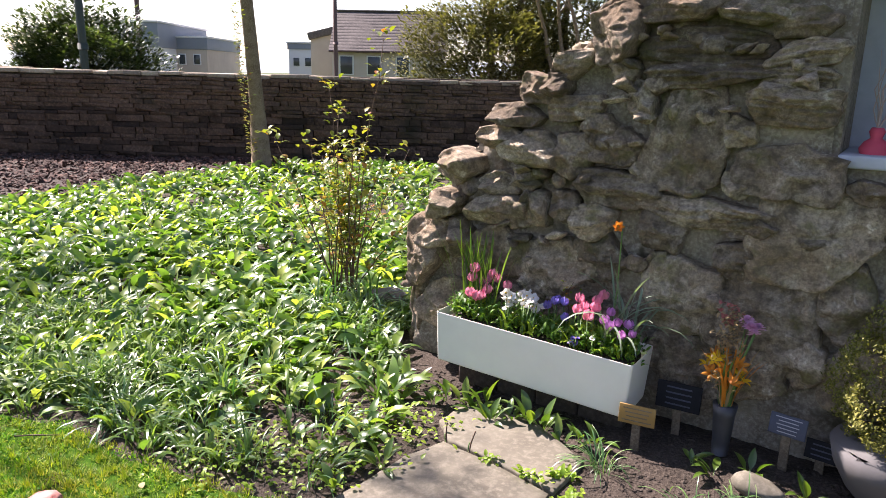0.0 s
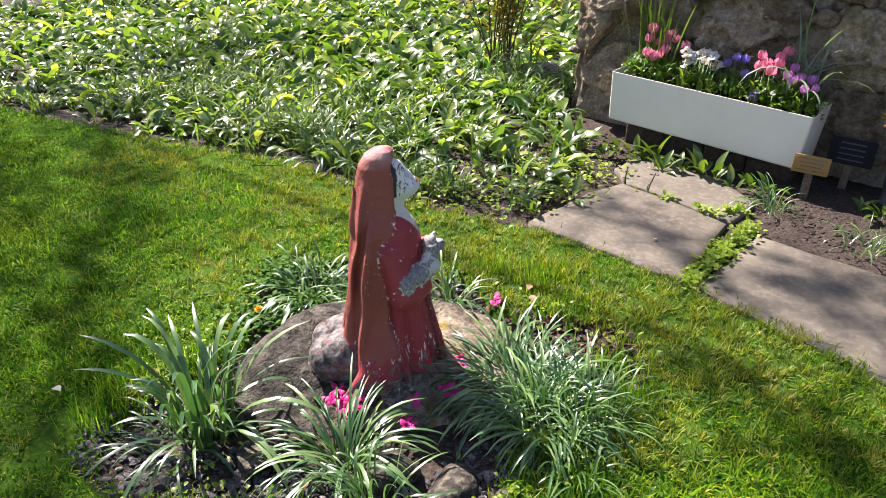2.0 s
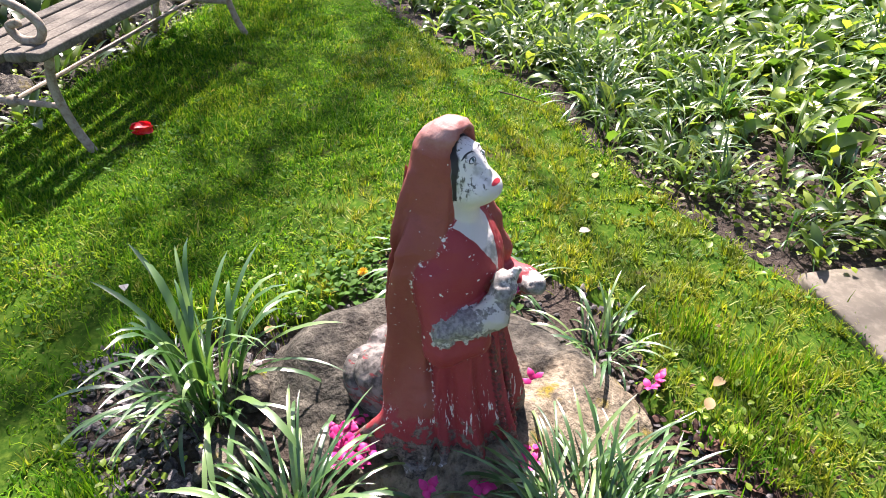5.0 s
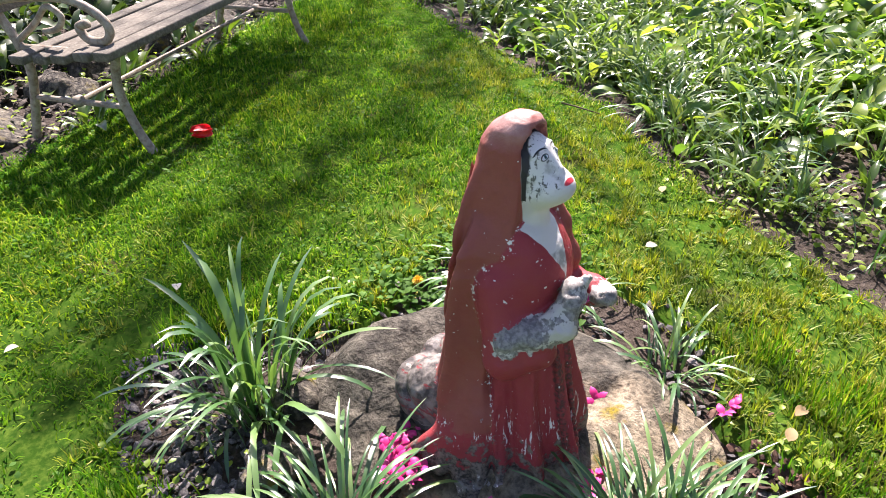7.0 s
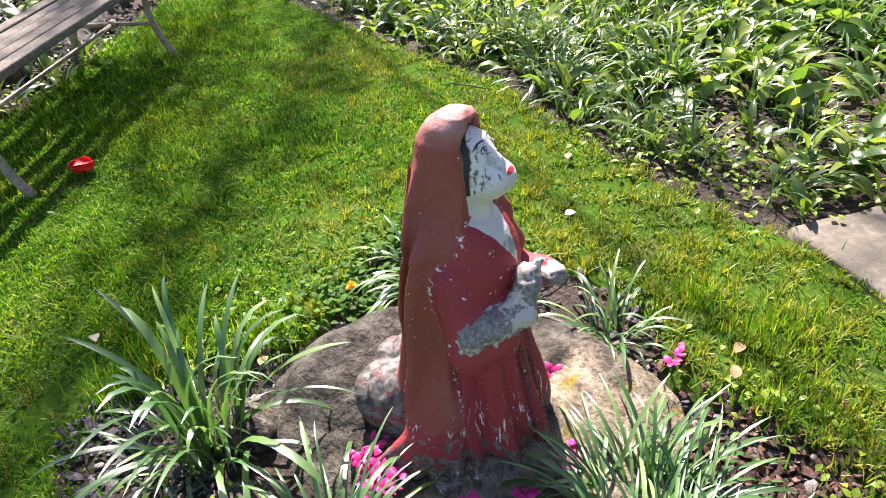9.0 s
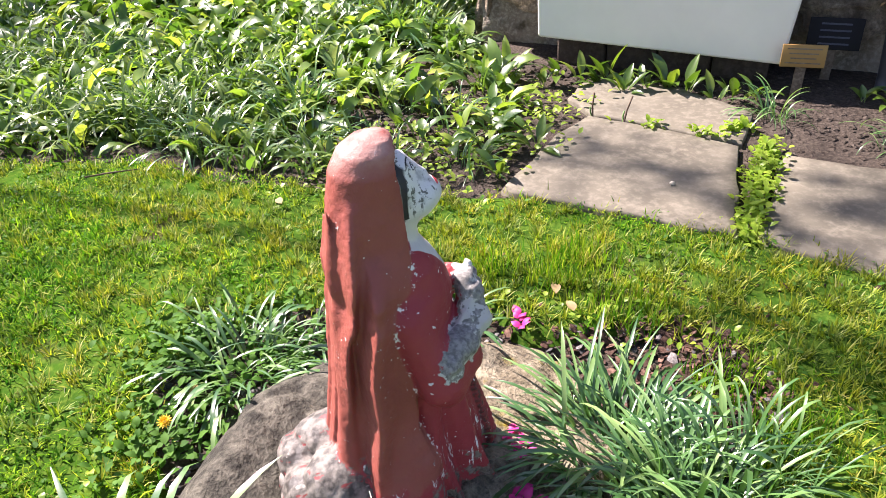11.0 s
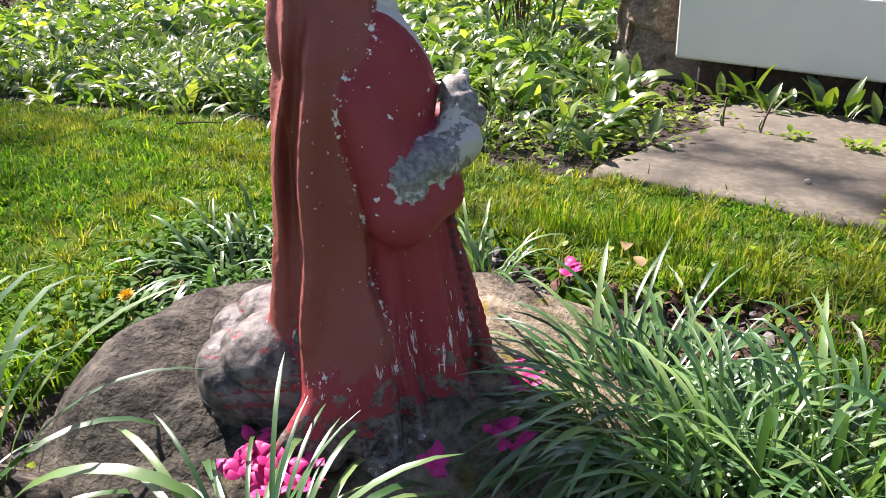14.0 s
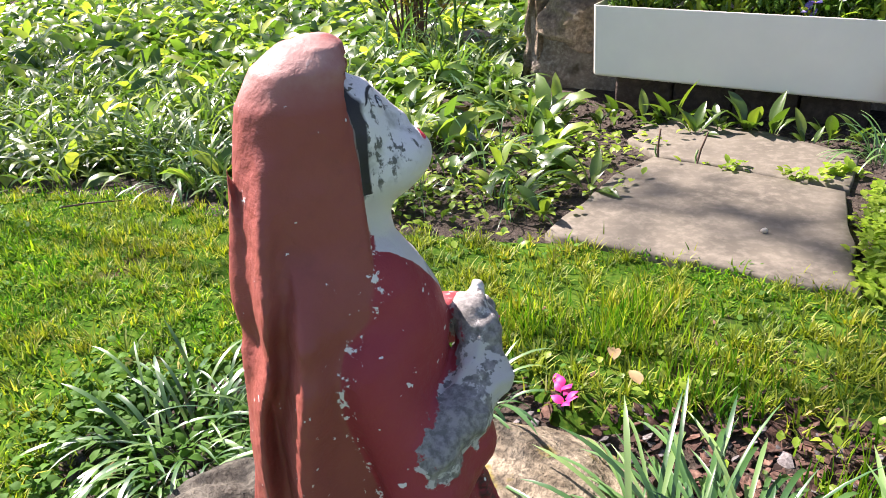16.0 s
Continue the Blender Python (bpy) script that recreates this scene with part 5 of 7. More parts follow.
strap_clump(-0.595, 1.285, 66, 0.075, 1.06, "tall fountain of arching glossy green strap leaves", spread=0.4, upright=0.72, broad=1.4)
strap_clump(-0.63, 1.22, 40, 0.09, 0.55, "short drooping strap leaves under the tall clump", broad=1.2)
strap_clump(-0.19, 1.35, 84, 0.045, 0.80, "spreading tuft of pale-edged green strap leaves before the rock", broad=1.15)
strap_clump(-0.03, 1.25, 60, 0.07, 0.66, "low tuft of green strap leaves beside the gravel", upright=0.4, broad=1.1)
strap_clump(0.10, 1.82, 300, 0.11, 0.76, "broad dense mound of drooping dark green strap leaves", broad=1.1)
strap_clump(0.23, 1.70, 280, 0.10, 0.66, "dense drooping dark green strap leaves by the lawn", upright=0.1, broad=1.05)
strap_clump(0.33, 1.78, 90, 0.09, 0.66, "upright green strap leaves merging into the grass", upright=0.6)
strap_clump(0.36, 1.56, 44, 0.06, 0.46, "short fresh green strap leaves between gravel and lawn", upright=0.3, broad=1.2)
strap_clump(-0.74, 1.97, 130, 0.11, 0.58, "tuft of green strap leaves behind the rock", broad=1.4)
strap_clump(-0.62, 2.06, 30, 0.07, 0.6, "small tuft of green strap leaves behind the rock")
strap_clump(-0.30, 2.17, 60, 0.06, 0.55, "pale bleached tuft of strap leaves at the rock's edge", broad=1.4)
strap_clump(0.64, 3.42, 45, 0.045, 0.55, "grey-green wispy tuft beside the paving")
strap_clump(1.00, 3.20, 40, 0.08, 0.5, "dry wispy grass tuft at the paving edge")
strap_clump(1.15, 3.28, 30, 0.07, 0.5, "dry wispy grass tuft at the paving edge")
for x, y, n, s in ((-1.42, 3.02, 60, 0.7), (-0.98, 3.05, 45, 0.65), (-1.75, 3.25, 50, 0.75), (-0.7, 2.98, 26, 0.5), (-0.55, 3.35, 26, 0.6), (-1.15, 3.4, 40, 0.85), (-0.95, 4.3, 50, 1.0), (-1.3, 4.6, 60, 1.1), (-1.05, 4.75, 50, 1.15), (-0.4, 2.95, 20, 0.5)):
    strap_clump(x, y, n, 0.09, s, "soft green strap leaves among the wild garlic", upright=0.2)

# ---- wild garlic ----
def bed_ok(x, y):
    right = np.interp(y, [2.7, 3.4, 3.7, 4.3, 4.6, 7, 11], [-0.35, -0.25, -0.35, -0.70, -0.72, -0.6, -0.5])
    left = np.interp(y, [2.7, 6.0, 7.4, 8.9, 10.2], [-9.0, -6.5, -6.4, -6.3, -5.6])
    return (y > lawn_edge(x) + 0.06) & (x < right) & (x > left) & (y < 11.6 + 0.35 * (x + 3.4))


def garlic_field(n, x0, x1, y0, y1, size):
    x, y = G.uniform(x0, x1, n), G.uniform(y0, y1, n)
    dens = 0.72 + 0.3 * np.sin(2.1 * x + 1.7 * y) * np.sin(1.9 * y - x) + 0.3 * np.sin(9.1 * x + 2 * np.sin(7 * y)) * np.sin(8.3 * y)
    thin = np.clip((x + 1.25) / 0.6, 0, 1) * np.clip((4.0 - y) / 0.5, 0, 1)
    rim = np.clip(1 - (y - lawn_edge(x)) / 0.65, 0, 1)
    keep = bed_ok(x, y) & (G.random(n) < dens * (1 - 0.6 * thin) * (1 - 0.75 * rim))
    x, y = x[keep], y[keep]
    m = 5
    x, y = np.repeat(x, m) + G.normal(0, 0.022, len(x) * m), np.repeat(y, m) + G.normal(0, 0.022, len(x) * m)
    k = len(x)
    base = np.stack([x, y, ground_z(x, y) - 0.015], -1)
    az = G.uniform(0, 2 * np.pi, k)
    p0 = np.abs(G.normal(0.42, 0.3, k))
    p1 = p0 + G.uniform(1.0, 2.2, k)
    near = np.clip((y - 2.8) / 1.6, 0.0, 1.0) * 0.35 + 0.8
    return leaves(base, az, G.uniform(0.10, 0.22, k) * size * near, G.uniform(0.03, 0.06, k) * size * near, p0, p1, "garlic", 5, 3, 0.3, G.normal(0, 0.6, k))


def bulb_field(n, x0, x1, y0, y1, size):
    """Narrow arching bulb leaves in drifts among the garlic."""
    x, y = G.uniform(x0, x1, n), G.uniform(y0, y1, n)
    drift = np.sin(3.1 * x + 0.8) * np.sin(2.7 * y + 1.9 * np.sin(1.4 * x))
    keep = bed_ok(x, y) & (G.random(n) < np.clip(0.25 + 0.7 * drift, 0.05, 1))
    m = 14
    x, y = np.repeat(x[keep], m) + G.normal(0, 0.028, keep.sum() * m), np.repeat(y[keep], m) + G.normal(0, 0.028, keep.sum() * m)
    k = len(x)
    p0 = np.abs(G.normal(0.25, 0.2, k))
    return leaves(np.stack([x, y, ground_z(x, y) - 0.01], -1), G.uniform(0, 6.28, k), G.uniform(0.13, 0.28, k) * size, G.uniform(0.007, 0.013, k) * size, p0, p0 + G.uniform(0.8, 2.3, k), "strap", 6, 2, 0.0, G.normal(0, 0.4, k))


field = merge(garlic_field(1750, -5.2, -0.2, 2.75, 4.6, 1.0), garlic_field(1650, -6.5, -0.3, 4.6, 7.0, 1.08), garlic_field(1500, -9, -0.3, 2.7, 12, 1.1), garlic_field(800, -6.5, -0.3, 7, 11.5, 1.1))
thing("wild_garlic", Matrix(), "dense glossy carpet of broad wild garlic leaves", "wild garlic", kind="stuff", data=mesh_of("wild_garlic", *field, M_GARLIC))

thing("bulb_leaves", Matrix(), "drifts of narrow arching bulb leaves among the wild garlic", "bulb leaves", kind="stuff",
      data=mesh_of("bulb_leaves", *merge(bulb_field(900, -4.2, -0.2, 2.78, 4.8, 0.95), bulb_field(200, -6.2, -0.4, 4.8, 9.0, 1.05)), M_BLUEBELL))

M_GARLIC_ONE = mat_leaf("garlic_leaf_single", [(0, (0.05, 0.11, 0.016)), (0.6, (0.10, 0.18, 0.025)), (1, (0.18, 0.25, 0.035))], 0.3, 0.4, 0.9, island=False)
BROAD = []
for k, (p0, p1) in enumerate([(0.1, 0.6), (0.2, 1.1), (0.25, 1.5), (0.3, 1.9), (0.45, 1.6), (0.15, 0.9)]):
    v, f = leaves([(0, 0, 0)], 0.0, 0.21, 0.052, p0, p1, "garlic", 9, 5, 0.3, [R.uniform(-0.5, 0.5)])
    BROAD.append(mesh_of("leaf", v, f, M_GARLIC_ONE))
protos = []
for i in range(6):
    t = thing("wild_garlic_plant", pose(0, 0, 0), "wild garlic plant with broad bright green leaves", "wild garlic", "single garlic plants")
    for _ in range(5 + i % 4):
        s = R.uniform(0.6, 1.15)
        part("leaf", R.choice(BROAD), None, t, at=pose(R.gauss(0, 0.012), R.gauss(0, 0.012), -0.012, 0, R.uniform(-5, 22), R.uniform(0, 360)) @ Matrix.Diagonal((s, s, s, 1)))
    protos.append(t)
spots = [(-0.16, 3.78), (-0.05, 3.76), (0.06, 3.75), (0.28, 3.68), (0.52, 3.62), (0.60, 3.60), (-0.62, 2.98), (-0.48, 3.12), (-0.85, 2.92), (-1.12, 3.0), (-1.55, 3.04), (-1.9, 2.98), (-0.35, 3.0), (-0.3, 3.22), (-0.5, 3.4), (-0.7, 3.25), (-0.9, 3.3), (-1.25, 3.2), (-0.25, 3.5),
         (-0.42, 3.62), (-0.62, 3.55), (-2.2, 2.95), (-2.5, 2.98), (-0.2, 3.72), (0.02, 3.70), (0.20, 3.68), (0.36, 3.66), (0.12, 3.62), (0.45, 3.56), (0.98, 3.62), (1.05, 3.55), (1.2, 3.62), (1.38, 3.5),
         (1.48, 3.42), (-0.78, 3.75), (-0.95, 3.6), (-0.33, 3.85), (-0.45, 3.95), (-0.18, 3.1), (-0.28, 2.9), (-0.55, 2.86), (-1.4, 2.94), (-2.9, 2.9), (-3.3, 2.95), (-3.7, 2.9)]
for i, (x, y) in enumerate(spots):
    m = pose(x, y, float(ground_z(x, y)) - 0.005, R.uniform(-6, 6), R.uniform(-6, 6), R.uniform(0, 360)) @ Matrix.Scale(R.uniform(0.5, 0.75) * (1.25 if y > 3.55 else 1.0), 4)
    if i < len(protos):
        protos[i].matrix_world = m
    else:
        copy_thing(protos[i % len(protos)], m)

M_CLOVER = mat_leaf("clover_leaf", [(0, (0.05, 0.14, 0.02)), (1, (0.11, 0.24, 0.04))], 0.65, 0.4, 0.15)

# small weeds: one spreading mat between the flags, sprigs round the bed
def weed_mat(points, n, spread, size, name, label, mat=None):
    p = np.array([points[R.randrange(len(points))] for _ in range(n)]) + G.normal(0, spread, (n, 2))
    base = np.stack([p[:, 0], p[:, 1], ground_z(p[:, 0], p[:, 1]) + G.uniform(0.0, 0.035, n)], -1)
    v, f = leaves(base, G.uniform(0, 6.28, n), G.uniform(0.6, 1.2, n) * size, G.uniform(0.5, 0.7, n) * size, G.uniform(0.5, 1.2, n), G.uniform(1.2, 2.2, n), "oval", 3, 3, 0.2)
    return thing(name, Matrix(), label, "weeds", kind="stuff", data=mesh_of(name, v, f, mat or M_WEED))


line = [(0.575 - 0.14 * t, 3.16 - 0.56 * t) for t in np.linspace(0, 1, 30)]
weed_mat(line, 620, 0.024, 0.027, "chickweed", "bright green chickweed filling the joint between flags")
weed_mat([(0.36, 3.24), (0.42, 3.22), (0.22, 3.29), (0.47, 3.28), (0.52, 3.3)], 110, 0.018, 0.03, "chickweed", "small green weeds in the cracked paving joint")
weed_mat([(-0.72, 2.06), (-0.62, 1.98), (-0.85, 1.92), (-0.80, 1.72), (-0.78, 1.78), (-0.9, 2.0)], 900, 0.065, 0.026, "buttercup_leaves", "lobed low buttercup leaves behind the rock", M_CLOVER)
weed_mat([(-0.48, 1.10), (-0.75, 1.3), (0.3, 1.5), (0.2, 1.35), (-0.9, 1.5), (0.1, 2.25), (0.3, 2.1)], 240, 0.07, 0.022, "seedling_weeds", "scattered green seedlings at the bed's rim")
weed_mat([(-0.5, 2.95), (-0.3, 3.1), (-0.8, 2.9), (-0.4, 3.4), (-0.2, 3.45), (-0.7, 3.1)], 700, 0.11, 0.03, "seedling_weeds", "scattered green seedlings on the open soil")

# clover and daisy leaves low in the turf
n = 5200
p = np.stack([G.uniform(-2.8, 1.6, n), G.uniform(0.6, 2.8, n)], -1)
p = p[turf_ok(p[:, 0], p[:, 1]) & (np.sin(5.3 * p[:, 0] + 2 * np.sin(4 * p[:, 1])) * np.sin(4.7 * p[:, 1] + 1.2) > G.uniform(-0.6, 0.7, n))]
n = len(p)
v, f = leaves(np.stack([p[:, 0], p[:, 1], ground_z(p[:, 0], p[:, 1]) + G.uniform(0.008, 0.02, n)], -1), G.uniform(0, 6.28, n), G.uniform(0.010, 0.02, n), G.uniform(0.008, 0.013, n), G.uniform(0.9, 1.4, n), G.uniform(1.3, 1.9, n), "oval", 3, 2, 0.0)
thing("clover", Matrix(), "small clover leaves low in the lawn", "clover", kind="stuff", data=mesh_of("clover", v, f, M_CLOVER))

# long grass tufts where the mower does not reach
n = 2600
cx = [(-0.05, 2.35), (0.12, 2.25), (-0.22, 2.36), (0.32, 2.05), (0.42, 1.9), (0.0, 2.45), (-0.8, 1.45), (-0.92, 1.3), (-0.86, 1.18), (0.28, 1.2), (0.4, 1.5), (-0.1, 1.08), (-0.4, 0.98)]
p = np.array([cx[R.randrange(len(cx))] for _ in range(n)]) + G.normal(0, 0.045, (n, 2))
v, f = leaves(np.stack([p[:, 0], p[:, 1], ground_z(p[:, 0], p[:, 1])], -1), G.uniform(0, 6.28, n), G.uniform(0.03, 0.085, n), G.uniform(0.003, 0.0045, n), np.abs(G.normal(0.1, 0.1, n)), G.uniform(0.3, 1.1, n), "blade", 3, 2, 0.0)
thing("grass_tufts", Matrix(), "longer yellow-green grass tufts round the bed", "grass", kind="stuff", data=mesh_of("grass_tufts", v, f, M_GRASS))

# bark mulch below the boundary wall and behind the bench
def mulch_points(n):
    x, y = G.uniform(-13, -1.5, n), G.uniform(5.5, 13, n)
    left = np.interp(y, [5.0, 7.4, 8.9, 10.2, 11], [-6.2, -6.2, -6.2, -5.5, -2])
    ok = (x < left + G.normal(0, 0.15, n)) & ((y - 12.68) - 0.365 * (x + 3.43) < -0.1)
    x, y = x[ok], y[ok]
    return np.stack([x, y, ground_z(x, y) - 0.005], -1)


def bench_mulch(n):
    x, y = G.uniform(-5.0, -1.6, n), G.uniform(-0.6, 2.6, n)
    ok = (bench_bed(x, y) > 0.42) & (bench_bed(x, y) < 1.6)
    x, y = x[ok], y[ok]
    return np.stack([x, y, ground_z(x, y) - 0.002], -1)


thing("bark_mulch", Matrix(), "reddish-brown bark mulch and dead leaves below the wall", "mulch", kind="stuff", data=scatter_stones(27000, mulch_points, 0.012, 0.045, M_CHIP, "bark_mulch", 0.3, 0.5))
thing("bark_mulch", Matrix(), "grey-brown bark mulch and leaf litter behind the bench", "mulch", kind="stuff", data=scatter_stones(9000, bench_mulch, 0.006, 0.026, M_LITTER, "bark_mulch", 0.35, 0.5))
for i in range(9):
    q = BENCH_A + BENCH_D * (-0.6 + 0.34 * i) - BENCH_N * (0.72 + R.uniform(-0.05, 0.05))
    thing("edging_rock", pose(q.x, q.y, 0.0, 0, 0, R.uniform(0, 180)), "pale grey rubble stone edging the bed behind the bench", "rock", "stones behind the bench",
          data=bm_mesh("edging_rock", rough_stone((0.46, 0.30, 0.26), i + 60.5, 4, 0.5, 0.34), M_BASE))

# ---- white trough with spring bulbs ----
M_PINK = mat_plain("pink_petal", (0.86, 0.30, 0.42), 0.5, 0, 0.25, 60, 0.1, 0.4, 0.3)
M_MAUVE = mat_plain("mauve_petal", (0.66, 0.28, 0.62), 0.5, 0, 0.3, 60, 0.1, 0.4, 0.3)
M_BLUE = mat_plain("blue_violet_petal", (0.22, 0.18, 0.55), 0.5, 0, 0.3, 60, 0.1, 0.4, 0.25)
M_WPETAL = mat_plain("white_petal", (0.72, 0.71, 0.66), 0.5, 0, 0.1, 60, 0.1, 0.4, 0.3)
M_ORANGE = mat_plain("orange_petal", (0.68, 0.25, 0.025), 0.5, 0, 0.2, 60, 0.1, 0.4, 0.3)
M_YELLOW = mat_plain("yellow_petal", (0.78, 0.50, 0.02), 0.5, 0, 0.15, 60, 0.1, 0.4, 0.2)
M_MAGENTA = mat_plain("magenta_petal", (0.62, 0.035, 0.22), 0.5, 0, 0.35, 90, 0.1, 0.4, 0.25)
M_RED = mat_plain("red_petal", (0.72, 0.02, 0.025), 0.4, 0, 0.15, 60, 0.1, 0.5, 0.25)
M_STEM = mat_plain("green_stem", (0.10, 0.19, 0.04), 0.5)
M_DRY = mat_plain("dried_leaf", (0.38, 0.27, 0.13), 0.7, 0, 0.3, 50, 0.3, 0.3, 0.2)
M_PALE = mat_plain("bleached_leaf", (0.62, 0.57, 0.45), 0.7, 0, 0.2, 50, 0.3, 0.3, 0.2)
M_BLACK = mat_plain("black_slate", (0.018, 0.018, 0.02), 0.8, spec=0.2)
M_BRASS = mat_plain("tarnished_brass", (0.30, 0.18, 0.055), 0.5, 0.4, 0.2, 14, 0.1)
M_SLATE = mat_plain("blue_slate", (0.045, 0.052, 0.08), 0.55, 0, 0.3, 20, 0.2)
M_MARK = mat_plain("pale_lettering", (0.34, 0.34, 0.35), 0.7)
M_WOOD = mat_rough("stake_wood", (0.10, 0.075, 0.05), (0.17, 0.13, 0.09), (0.22, 0.18, 0.13), 12, 90, 0.85, 0.4, 0.003)
M_ZINC = mat_plain("dark_vase", (0.05, 0.05, 0.055), 0.45, 0.2, 0.3, 14)
M_POT = mat_plain("grey_plant_pot", (0.10, 0.095, 0.092), 0.7, 0, 0.2, 12, 0.3)
M_CONIFER = mat_leaf("conifer_spray", [(0, (0.09, 0.10, 0.02)), (0.6, (0.19, 0.19, 0.04)), (1, (0.34, 0.31, 0.085))], 0.6, 0.25, 0.3)

TROUGH = Matrix.Translation((0.250, 3.925, 0.113)) @ pose(0, 0, 0, 0, 2.0, -13.5)
TL, TW, TH = 0.995, 0.28, 0.262
trough = thing("trough", TROUGH, "long white glazed stone trough planted with spring bulbs", "planter")
b = bmesh.new()
bmesh.ops.create_cube(b, size=1, matrix=Matrix.Translation((0, 0, TH / 2)) @ Matrix.Diagonal((TL, TW, TH, 1)))
for v in b.verts:
    if v.co.z < 0.01:
        v.co.x *= 0.975
        v.co.y *= 0.93
top = max(b.faces, key=lambda f: f.calc_center_median().z)
res = bmesh.ops.inset_region(b, faces=[top], thickness=0.032)
for v in top.verts:
    v.co.z -= 0.16
bmesh.ops.bevel(b, geom=[e for e in b.edges if e.calc_length() > 0.05], offset=0.015, segments=4, affect="EDGES", profile=0.6)
part("basin", b, M_WHITE, trough, "white glazed basin with a rounded rim")
part("compost", box(bmesh.new(), (TL - 0.075, TW - 0.075, 0.03), Matrix.Translation((0, 0, TH - 0.05)), 0.008), M_SOIL, trough, "dark potting compost")
# blocks take the dark mortar colour to stand for shade under the trough
plinth = thing("plinth", pose(0.255, 3.95, 0.0, 0, 0, -13.5), "low row of stone blocks, darkened for the shade under the white trough", "plinth")
for i in range(4):
    part("block", box(bmesh.new(), (0.215, 0.14, 0.15), Matrix(), 0.012), M_SOOT_SHADE, plinth, at=pose(-0.33 + 0.22 * i, 0.05 + R.uniform(-0.008, 0.008), 0.04 - 0.0075 * i + 0.008, 0, 0, R.uniform(-1.5, 1.5)))


def petal_ring(n, length, width, p0, p1, up=0.0, turn=0.0, base_r=0.002):
    a = np.arange(n) * 2 * np.pi / n + turn
    return leaves(np.stack([base_r * np.cos(a), base_r * np.sin(a), np.full(n, up)], -1), a, length, width, p0, p1, "oval", 5, 3, -0.5)


def one_petal(length, width, p0, p1, mat, up=0.0):
    return mesh_of("petal", *leaves([(0.002, 0, up)], 0.0, length, width, p0, p1, "oval", 5, 3, -0.5), mat)


def heart(r, mat):
    bm = bmesh.new()
    bmesh.ops.create_icosphere(bm, subdivisions=1, radius=r)
    return bm_mesh("bloom", bm, mat)


# a bloom: its heart, and petals by mesh and bearing
tulip_mesh, pansy_mesh = {}, {}
for m in (M_PINK, M_MAUVE, M_BLUE, M_RED):
    outer, inner = one_petal(0.050, 0.030, 0.75, -0.25, m), one_petal(0.050, 0.030, 0.6, -0.35, m, 0.001)
    tulip_mesh[m.name] = (heart(0.005, m), [(outer, 0), (outer, 120), (outer, 240), (inner, 60), (inner, 180), (inner, 300)])
for m in (M_BLUE, M_MAUVE, M_WPETAL, M_PINK):
    flat = one_petal(0.022, 0.026, 1.0, 1.6, m)
    pansy_mesh[m.name] = (heart(0.004, M_YELLOW), [(flat, 72 * k) for k in range(5)])


def bloom_at(t, kind, m):
    b_ = part("bloom", kind[0], None, t, at=m)
    for me, a in kind[1]:
        part("petal", me, None, b_, at=pose(0, 0, 0, 0, 0, a))
    return b_


stem_mesh = solid("stem", *tube([(0, 0, 0), (0.004, 0, 0.5), (0, 0, 1)], [0.003, 0.0027, 0.0024], 6), M_STEM)
tleaf = [mesh_of("leaf", *leaves([(0, 0, 0)], 0.0, 0.13, 0.02, a, c, "strap", 6, 3, 0.4), M_WEED) for a, c in ((0.1, 0.7), (0.2, 1.2), (0.3, 1.7))]


def flower(name, label, u, w, h, bloom, scale=1.0, tip=20, nleaf=2, group=""):
    h, scale = h * 1.18, scale * 0.98
    t = thing(name, TROUGH @ pose(u - TL / 2, w, TH - 0.037, R.uniform(-8, 8), R.uniform(-8, 8), R.uniform(0, 360)), label, "flower", group)
    part("stem", stem_mesh, None, t, at=Matrix.Diagonal((1, 1, h, 1)))
    bloom_at(t, bloom, pose(0, 0, h - 0.002, R.uniform(-tip, tip), R.uniform(-tip, tip), R.uniform(0, 90)) @ Matrix.Diagonal((scale, scale, scale, 1)))
    for _ in range(nleaf):
        s = R.uniform(0.6, 1.1)
        part("leaf", R.choice(tleaf), None, t, at=pose(0, 0, 0, 0, R.uniform(0, 15), R.uniform(0, 360)) @ Matrix.Diagonal((s, s, s, 1)))


for u, w, h in ((0.10, 0.0, 0.15), (0.13, -0.05, 0.10), (0.15, 0.02, 0.13), (0.17, -0.06, 0.09), (0.20, -0.04, 0.10), (0.19, 0.05, 0.17), (0.21, 0.03, 0.16), (0.30, 0.03, 0.14),
                (0.12, 0.04, 0.19), (0.16, 0.06, 0.15), (0.22, -0.02, 0.12), (0.67, 0.03, 0.16), (0.70, 0.05, 0.13), (0.65, 0.0, 0.13), (0.69, -0.02, 0.15), (0.72, 0.03, 0.17), (0.74, 0.0, 0.15), (0.735, -0.03, 0.125), (0.75, 0.04, 0.19)):
    flower("tulip", "small pink tulip in the white trough", u, w, h, tulip_mesh["pink_petal"], R.uniform(0.85, 1.1), 14, 3, "pink tulips")
for u, w, h in ((0.81, -0.03, 0.12), (0.84, 0.0, 0.145), (0.865, -0.04, 0.11), (0.885, 0.0, 0.12), (0.90, -0.05, 0.09), (0.92, 0.01, 0.115), (0.935, -0.03, 0.095)):
    flower("tulip", "mauve spring flower in the white trough", u, w, h, tulip_mesh["mauve_petal"], R.uniform(0.75, 0.95), 25, 2, "mauve flowers")
for u, w, h in ((0.54, 0.0, 0.12), (0.56, 0.03, 0.14), (0.58, -0.01, 0.15), (0.61, 0.02, 0.14), (0.645, -0.05, 0.10)):
    flower("pansy", "blue-violet pansy in the white trough", u, w, h, tulip_mesh["blue_violet_petal"], R.uniform(0.75, 0.95), 30, 1, "blue pansies")
